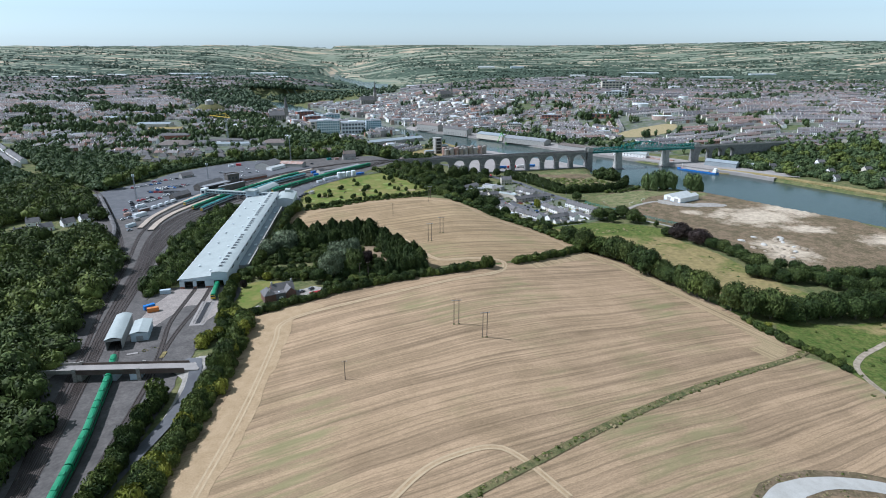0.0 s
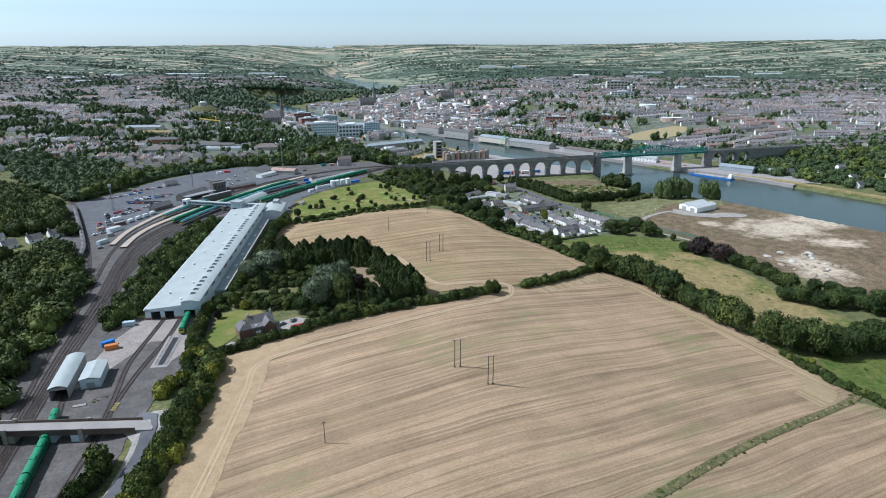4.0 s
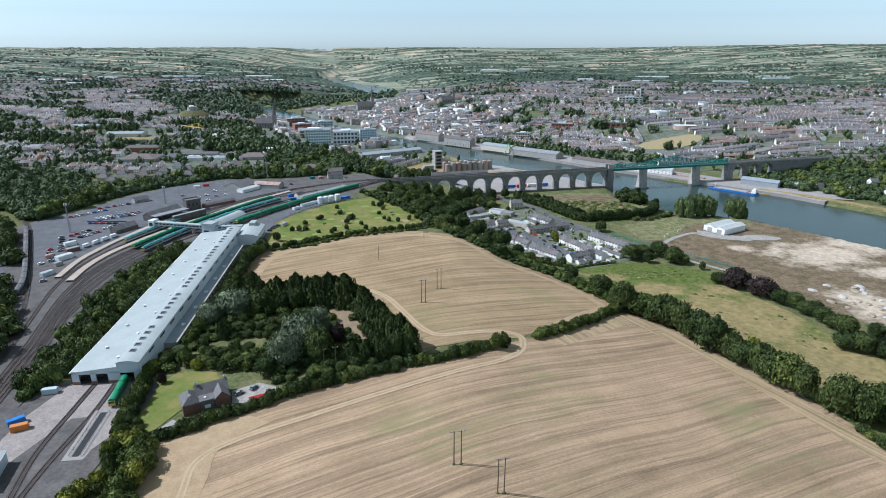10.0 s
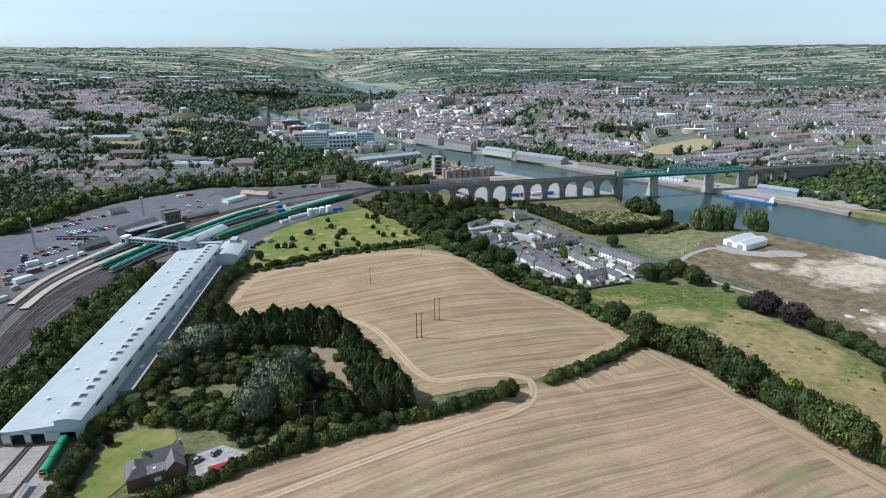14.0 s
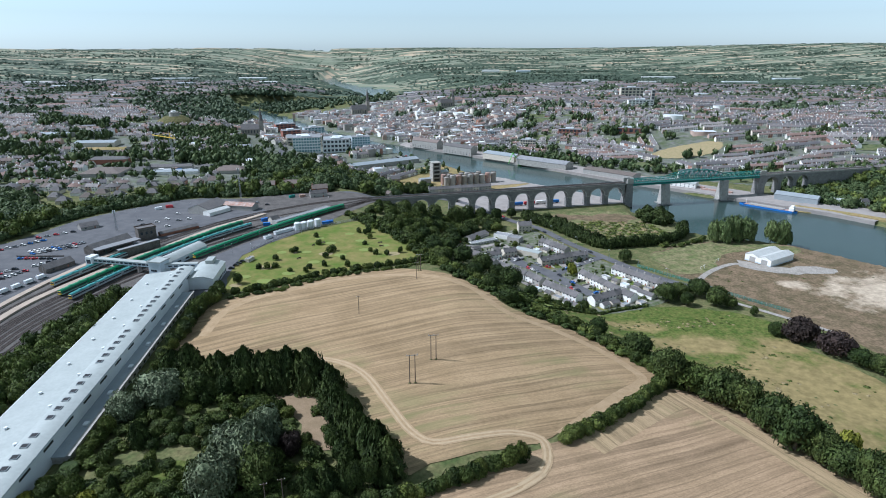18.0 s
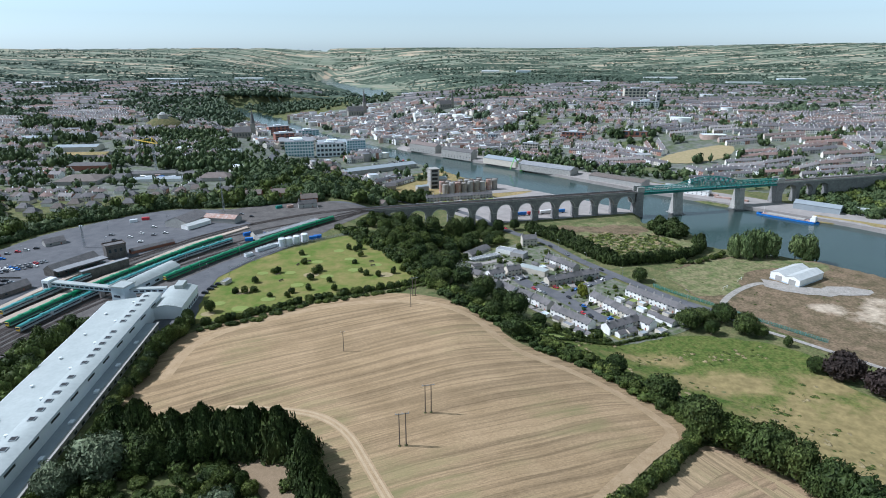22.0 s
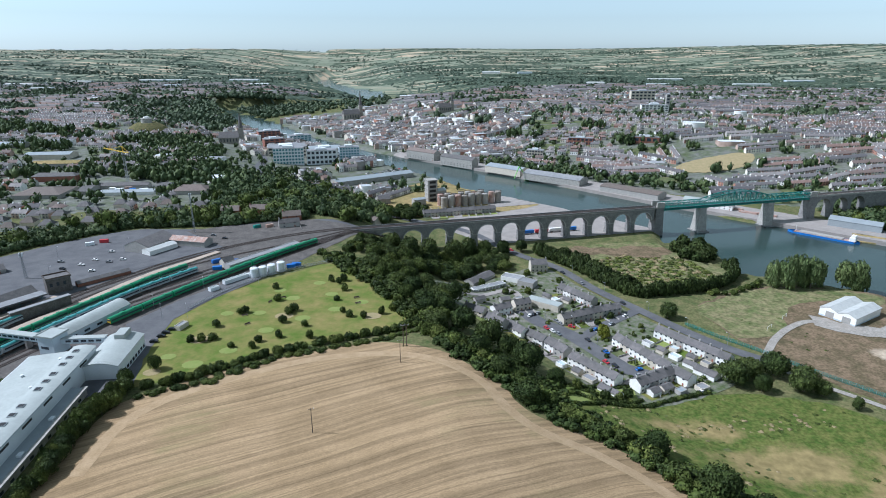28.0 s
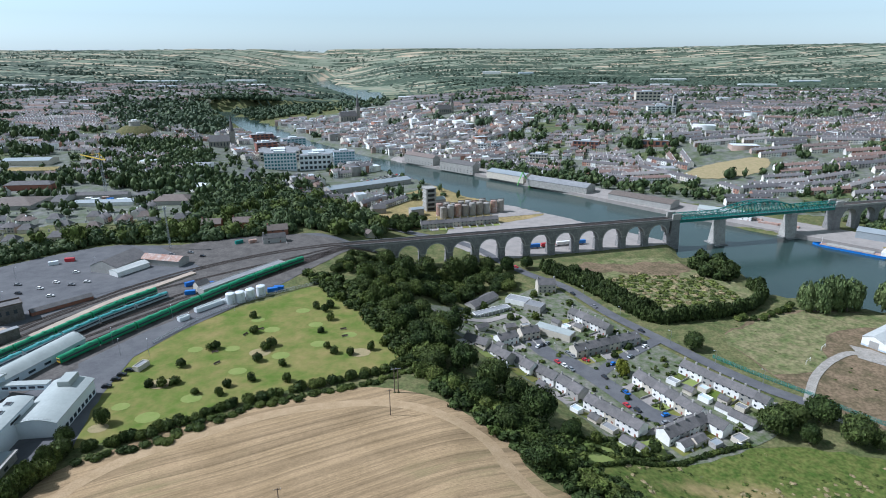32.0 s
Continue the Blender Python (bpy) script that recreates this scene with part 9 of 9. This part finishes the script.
part("core", box_bm([(-5.5, -5.5, -1, 5.5, 5.5, 25)]), "grey_render", works)
part("floor_slab", box_bm([(-6.2, -6.2, 5 + k * 5, 6.2, 6.2, 5.6 + k * 5) for k in range(5)]), "stone_pale", works)
for k in range(5):
    part("opening", box_bm([(-3.8, -5.56, 1.5 + k * 5, 3.8, -5.44, 4.4 + k * 5)]), "dark", works)
pitched(-2, 966, 0.4, 18, 12, 12, 14, "grey_render", "tin", "works_building", "grey works building with a pale sheet roof")
pitched(-22, 940, 0.4, 14, 9, 8, 9, "stone_pale", "tin_grey", "works_building", "low pale works building")
pitched(-62, 950, 0.3, 14, 8, 6, 9, "wall_stone", "slate", "stone_store", "small stone store with a slate roof")
terrace((-16, 893), (60, 914), 10, 7.5, 5, 7.6, ("grey_render", "cream", "grey_render"), "slate", "riverside terrace")
terrace((-80, 858), (-56, 838), 3, 8, 5, 7.8, ("cream", "brick"), "tile", "houses by the line")
terrace((-132, 776), (-116, 782), 1, 6, 4.6, 7.4, ("grey_render",), "slate", "lineside cottages")
for x, y, turn, w, d, e, r, wall, roof, words in ((-88, 1072, 0.59, 112, 20, 6, 8.5, "stone_pale", "tin_grey", "very long low market shed with a pale roof"), (28, 1190, -0.72, 62, 15, 12, 16, "stone_pale", "slate", "stone riverside granary with rows of windows"), (-28, 1246, -0.72, 60, 15, 12, 16, "stone_pale", "tile", "stone riverside granary with rows of windows"), (95, 1132, -0.72, 60, 24, 8, 11, "cream", "tin_grey", "pale quayside warehouse with a low roof"),
                                                  (152, 1074, -0.68, 84, 24, 8, 11.5, "stone_pale", "felt", "grey stone quayside warehouse"), (232, 998, -0.75, 74, 24, 7, 9, "grey_render", "tile", "long brown-roofed quayside shed"), (300, 942, -0.62, 52, 16, 6, 8.5, "white", "tin", "white open quayside shed"), (408, 858, -0.72, 44, 17, 7, 9.5, "tin_grey", "tin_grey", "blue-grey riverside warehouse with sheet roof"), (446, 838, -0.72, 22, 14, 6, 8, "white", "tin", "white riverside store with pale roof")):
    pitched(x, y, turn, w, d, e, r, wall, roof, "warehouse", words, windows=0 if d > 16 else 10)
for x, y in ((330, 912), (345, 902), (322, 928)):
    p = root("timber_stack", x, y, ground_at(x, y) + 0.3, -0.7, "stack of brown timber on the quay", "timber")
    part("timber_bundle", box_bm([(-9, -2.5, 0, 9, -0.2, 1.8), (-9, 0.2, 0, 9, 2.5, 1.6)], 0.1), "rust", p)
crane = root("quay_crane", 118, 1094, ground_at(118, 1094) + 0.3, 0.5, "lime green harbour crane on the quay", "crane")
part("undercarriage", box_bm([(-3, -3, 0, 3, 3, 2)], 0.2), "rail", crane)
part("cab", box_bm([(-2, -2.5, 2, 2.4, 2.5, 6)], 0.2), "lime", crane)
part("boom", bar_bm([(0, 0, 5, -12, 2, 22, 1.2), (-12, 2, 22, -20, 1, 6, 0.8)]), "lime", crane)
ship = root("cargo_ship", 366, 838, 0, -0.78 + math.pi, "blue-hulled coaster moored at the quay", "ship")
hull = bmesh.new()
stations = [(-29, 1.2), (-25, 4.2), (-10, 4.8), (18, 4.8), (26, 3.4), (31, 0.15)]
up = [[hull.verts.new((x, s * b, z)) for x, b in stations] for s, z in ((-1, -1.2), (1, -1.2), (-1, 2.0), (1, 2.0))]
for i in range(len(stations) - 1):
    hull.faces.new((up[0][i], up[0][i + 1], up[2][i + 1], up[2][i]))
    hull.faces.new((up[1][i + 1], up[1][i], up[3][i], up[3][i + 1]))
hull.faces.new((up[1][0], up[0][0], up[2][0], up[3][0]))
part("hull", hull, "blue", ship)
part("deck", box_bm([(-26, -4.2, 1.6, 25, 4.2, 1.9)]), "rust", ship)
part("hatch_cover", box_bm([(-16, -3.4, 1.9, 20, 3.4, 2.9)], 0.1), "stone_pale", ship)
part("wheelhouse", box_bm([(-26, -3.4, 1.9, -21, 3.4, 5.4), (-25.5, -2.6, 5.4, -22, 2.6, 7.4)], 0.1), "white", ship)
part("mast", tube_bm([(24, 0, 1.8, 0.2), (24, 0, 9, 0.1)], 6), "white", ship)

# white warehouse and stone yard on the waste ground
wh = root("white_warehouse", 271, 655, ground_at(271, 655), 0.554, "plain white warehouse with a twin-pitched roof", "warehouse")
part("wall", box_bm([(-16, -11, -0.5, 16, 11, 5.4)]), "white", wh)
part("plinth", box_bm([(-16.05, -11.05, -0.5, 16.05, 11.05, 1.1)]), "blue_clad", wh)
for s in (-1, 1):
    part("roof", prism_bm([(s * 5.5 - 5.8, 5.3), (s * 5.5, 7.4), (s * 5.5 + 5.8, 5.3), (s * 5.5 + 5.8, 5.55), (s * 5.5, 7.7), (s * 5.5 - 5.8, 5.55)], -16.3, 16.3), "roof_white", wh).matrix_basis = Matrix.Rotation(math.pi / 2, 4, "Z")
    part("gable", prism_bm([(s * 5.5 - 5.5, 5.3), (s * 5.5, 7.35), (s * 5.5 + 5.5, 5.3)], -16.02, 16.02), "white", wh).matrix_basis = Matrix.Rotation(math.pi / 2, 4, "Z")
part("roller_door", box_bm([(-16.08, 2, 0, -15.95, 7, 4.4)]), "grey_render", wh)
part("roller_door", box_bm([(-16.08, -8, 0, -15.95, -3, 4.4)]), "grey_render", wh)
for i in range(26):
    x, y, s = 270 + rng.uniform(-2, 42), 455 + rng.uniform(0, 60), rng.uniform(1.0, 2.6)
    bm = bmesh.new()
    for v in bmesh.ops.create_icosphere(bm, subdivisions=2, radius=1)["verts"]:
        v.co = Vector((v.co.x * s * 1.5, v.co.y * s, max(-0.2, v.co.z * s * 0.6))) * rng.uniform(0.85, 1.15)
    heap = root("stone_heap", x, y, ground_at(x, y) + 0.2, rng.uniform(0, 3), "heap of pale crushed stone", "stone heap", "stone heaps")
    part("rubble", bm, "pale" if i % 3 else "chalk", heap)
for x, y in ((208, 634), (226, 650)):
    g = root("goal_frame", x, y, ground_at(x, y) + 0.2, 0.7, "white goal frame on dry grass", "goal")
    part("goal_posts", bar_bm([(-3, 0, 0, -3, 0, 2.4, 0.15), (3, 0, 0, 3, 0, 2.4, 0.15), (-3, 0, 2.4, 3, 0, 2.4, 0.15)]), "white", g)


def fence(points, height, material, label, gap=3.0, name="fence"):
    line = spline(points, gap)
    ob = root(name, 0, 0, 0, 0, label, "fence")
    z = land(line[:, 0], line[:, 1])
    for p, g in zip(line, z):
        part("post", box_bm([(p[0] - 0.06, p[1] - 0.06, g - 0.2, p[0] + 0.06, p[1] + 0.06, g + height)]), "steel", ob)
    bars = [(line[i][0], line[i][1], z[i] + h, line[i + 1][0], line[i + 1][1], z[i + 1] + h, 0.09) for i in range(len(line) - 1) for h in np.arange(0.25, height, 0.3)]
    part("wire_mesh", bar_bm(bars), material, ob)


fence([(158, 640), (172, 622), (190, 602), (200, 588), (216, 570), (232, 552)], 2.4, "truss", "green wire fence along the road")
fence([(-62, 700), (-98, 674), (-124, 646), (-140, 612)], 2.2, "steel", "steel mesh fence beside the lawn", 4.0)

# ---- parked cars ----
CAR_PAINT = {"white_car": "white", "silver_car": "steel", "black_car": "dark", "red_car": "red", "blue_car": "blue", "grey_car": "felt"}
CAR_KIT = {}


def car_pieces(paint):
    if paint not in CAR_KIT:
        prof = [(-2.1, 0.35), (-2.15, 0.75), (-1.95, 0.92), (1.1, 0.95), (2.0, 0.8), (2.12, 0.55), (2.1, 0.3)]
        cab = [(-1.75, 0.92), (-1.35, 1.42), (0.35, 1.45), (1.15, 0.94)]
        body = prism_bm(prof, -0.86, 0.86)
        top = prism_bm(cab, -0.74, 0.74)
        roof = box_bm([(-1.3, -0.72, 1.43, 0.35, 0.72, 1.49)])
        wheel = tube_bm([(0, 0, -0.1, 0.31), (0, 0, 0.1, 0.31)], 12)
        CAR_KIT[paint] = [("body", mesh_from(body, paint), None), ("cabin_glass", mesh_from(top, "glass"), None), ("roof", mesh_from(roof, paint), None)]
        wm = mesh_from(wheel, "dark")
        for x in (-1.3, 1.3):
            for s in (-1, 1):
                CAR_KIT[paint].append(("wheel", wm, Matrix.Translation((x, s * 0.8, 0.31)) @ Matrix.Rotation(math.pi / 2, 4, "X")))
    return CAR_KIT[paint]


CAR_WORDS = {"white": "white", "steel": "silver", "dark": "black", "red": "red", "blue": "blue", "felt": "grey"}


def car(x, y, turn, paint=None, lift=0.42, where="parked on grey asphalt"):
    paint = paint or rng.choice(["white", "white", "white", "steel", "steel", "dark", "dark", "felt", "felt", "blue", "red"])
    ob = root("car", x, y, ground_at(x, y) + lift, turn, "%s car %s" % (CAR_WORDS[paint], where), "car", "parked cars")
    for n_, me, m in car_pieces(paint):
        link_ob(n_, me, ob, Matrix.Rotation(0, 4, "Z") @ m if m is not None else None)
    return ob


for (ax, ay), (bx, by), n, turn in (((-301, 606), (-275, 627), 13, -0.3), ((-297, 602), (-276, 618), 9, -0.3), ((-299, 591), (-278, 591), 5, 0.5), ((-285, 552), (-279, 566), 5, 0.3), ((-294, 556), (-288, 570), 4, 0.3), ((-327, 610), (-309, 633), 7, 0.2), ((-318, 640), (-300, 656), 5, 0.2), ((-278, 576), (-272, 588), 4, 0.4)):
    for i in range(n):
        k = i / max(1, n - 1)
        car(ax + (bx - ax) * k + rng.uniform(-0.3, 0.3), ay + (by - ay) * k + rng.uniform(-0.3, 0.3), turn + rng.uniform(-0.08, 0.08))
for x, y in ((-228, 690), (-221, 695), (-238, 712), (-244, 684), (-252, 676), (-262, 690), (-240, 694), (-230, 672), (-190, 748), (-178, 752), (-166, 744)):
    car(x, y, rng.uniform(-0.3, 0.4))
for x, y in ((-281, 520), (-284, 525), (-287, 530), (-290, 522), (-286, 515), (-274, 498), (-277, 492), (-255, 460), (-292, 540), (-296, 546), (-300, 552), (-288, 545)):
    car(x, y, rng.uniform(0.7, 1.3))
for i, (x, y) in enumerate(((-267, 530), (-264.5, 538), (-262, 546), (-259.5, 554))):
    van = root("panel_van", x, y, ground_at(x, y) + 0.5, 1.25, "white panel van parked beside the platform", "van", "parked vans")
    part("van_body", prism_bm([(-3.2, 0.4), (-3.25, 2.5), (1.6, 2.55), (2.4, 1.5), (3.1, 1.2), (3.15, 0.4)], -1.0, 1.0), "cladding", van)
    part("windscreen", box_bm([(1.75, -0.85, 1.55, 2.2, 0.85, 2.25)]), "glass", van)
    for k in (-2.0, 2.0):
        for q in (-0.9, 0.9):
            part("wheel", box_bm([(k - 0.36, q - 0.12, 0.0, k + 0.36, q + 0.12, 0.72)], 0.14), "dark", van)
for x, y, t in ((-140, 577, 0.2), (-139.5, 581, 0.2), (-138, 585, 0.2), (-141, 571, 0.2)):
    car(x, y, t, "dark", 0.5)
for x, y, t, c in ((-85, 327, 0.8, "felt"), (-80, 331, 1.2, "felt"), (62, 652, 1.0, "white"), (65, 654, 1.0, "dark"), (68, 656, 1.0, "felt"), (78, 644, -1.0, "steel"), (80, 640, -1.0, "felt"), (86, 636, -0.5, "red"), (70, 634, -1.1, "red"), (73, 630, -1.1, "white"), (76, 626, -1.1, "steel"), (92, 618, -1.1, "dark"), (99, 603, -1.05, "blue"), (112, 584, 0.4, "blue"), (100, 588, -1.1, "dark"), (110, 578, 0.3, "felt"), (96, 592, -1.1, "red"), (124, 652, 0.7, "white"), (112, 640, 0.7, "steel"), (16, 676, 0.2, "red"), (64, 784, -0.9, "red"), (128, 672, -1.0, "dark"), (108, 708, -1.1, "felt"), (100, 632, 0.6, "blue"), (137, 562, 0.4, "white"), (98, 730, -1.1, "dark")):
    car(x, y, t, c, 0.5, "parked in the street")
for i in range(60):
    x, y = -95 + (i % 15) * 5.2 - (i // 15) * 3.6, 1096 + (i % 15) * 3.5 + (i // 15) * 7
    if rng.random() < 0.8:
        car(x, y, 2.1, None, 0.3, "parked behind the market shed")
for x, y, m in ((84, 832, "blue"), (98, 836, "red"), (112, 840, "white"), (126, 843, "blue")):
    t = root("lorry_trailer", x, y, ground_at(x, y) + 0.3, 0.27, "lorry trailer parked under the viaduct arches", "trailer")
    part("trailer_body", box_bm([(-6.5, -1.25, 1.1, 6.5, 1.25, 3.9)], 0.05), m, t)
    part("trailer_chassis", box_bm([(-6.3, -1.0, 0.7, 6.3, 1.0, 1.1)]), "rail", t)
    for k in (-4.6, -3.3, 4.2):
        part("axle", box_bm([(k - 0.45, -1.2, 0.0, k + 0.45, 1.2, 0.9)], 0.15), "dark", t)

# ---- lamps, masts, benches ----
def lamp(x, y, h=8.0, turn=0.0, label="slim grey street lamp with a curved arm"):
    ob = root("street_lamp", x, y, ground_at(x, y), turn, label, "lamp", "street lamps")
    part("lamp_post", tube_bm([(0, 0, -0.3, 0.11), (0, 0, h, 0.07)], 6), "steel", ob)
    part("lamp_arm", bar_bm([(0, 0, h, 1.3, 0, h + 0.25, 0.09)]), "steel", ob)
    part("lamp_head", box_bm([(1.1, -0.14, h + 0.15, 1.8, 0.14, h + 0.3)]), "cladding", ob)


for x, y, t in ((86, 634, 2.2), (96, 612, 2.2), (110, 586, 2.2), (70, 640, 2.2), (120, 690, 2.6), (140, 656, 2.6), (156, 632, 2.6), (172, 612, 2.6), (104, 724, 2.6), (118, 652, 1.0), (-262, 560, 0), (-282, 600, 0), (-300, 640, 0), (-250, 660, 0), (-270, 700, 0), (-230, 720, 0), (-136, 600, 2), (-128, 630, 2), (-112, 652, 2), (-150, 600, 2), (-142, 640, 2), (-160, 612, 2)):
    lamp(x, y, 8.5, t)
for x, y, h in ((-301.7, 567, 25), (-197, 762, 33), (-266, 660, 18)):
    ob = root("lattice_mast", x, y, ground_at(x, y), 0.3, "tall steel lattice mast with aerials", "mast")
    legs, brace = [], []
    for i in range(4):
        a = i * math.pi / 2
        legs.append((0.9 * math.cos(a), 0.9 * math.sin(a), -0.3, 0.3 * math.cos(a), 0.3 * math.sin(a), h, 0.16))
        for k in range(int(h // 2)):
            r0, r1 = 0.9 - 0.6 * k * 2 / h, 0.9 - 0.6 * (k * 2 + 2) / h
            brace.append((r0 * math.cos(a), r0 * math.sin(a), k * 2, r1 * math.cos(a + math.pi / 2), r1 * math.sin(a + math.pi / 2), k * 2 + 2, 0.08))
    for leg in legs:
        part("mast_leg", bar_bm([leg]), "steel", ob)
    part("mast_bracing", bar_bm(brace), "steel", ob)
    part("aerial", box_bm([(-1.0, -1.0, h - 2.6, -0.6, 1.0, h - 0.4), (0.6, -1.0, h - 2.6, 1.0, 1.0, h - 0.4)], 0.05), "cladding", ob)
for x, y, t in ((-105, 603, 0.4), (-96, 622, 1.2), (-90, 628, 0.5), (-100, 592, 0.9), (-46, 628, 0.3), (-44, 620, 0.3)):
    b = root("bench", x, y, ground_at(x, y) + 0.2, t, "dark wooden bench on the lawn", "bench")
    part("seat", box_bm([(-1.6, -0.3, 0.42, 1.6, 0.3, 0.52)]), "wood", b)
    part("backrest", box_bm([(-1.6, 0.26, 0.5, 1.6, 0.36, 1.1)]), "wood", b)
    for k in (-1.3, 1.3):
        part("leg", box_bm([(k - 0.08, -0.28, 0, k + 0.08, 0.34, 0.44)]), "wood", b)
tc = root("tower_crane", -336, 930, ground_at(-336, 930), 2.5, "yellow tower crane over the building site", "crane")
part("crane_mast", bar_bm([(s * 0.9, q * 0.9, 0, s * 0.9, q * 0.9, 38, 0.25) for s in (-1, 1) for q in (-1, 1)] + [(-0.9, -0.9, k * 2, 0.9, -0.9, k * 2 + 2, 0.15) for k in range(19)]), "steel", tc)
part("crane_jib", bar_bm([(-12, 0, 38, 42, 0, 38, 0.9), (0, 0, 44, 30, 0, 38.4, 0.3), (0, 0, 38, 0, 0, 44, 0.6), (0, 0, 44, -12, 0, 38.4, 0.3)]), "yellow", tc)
part("counterweight", box_bm([(-12, -1, 35.5, -9, 1, 38)]), "concrete", tc)
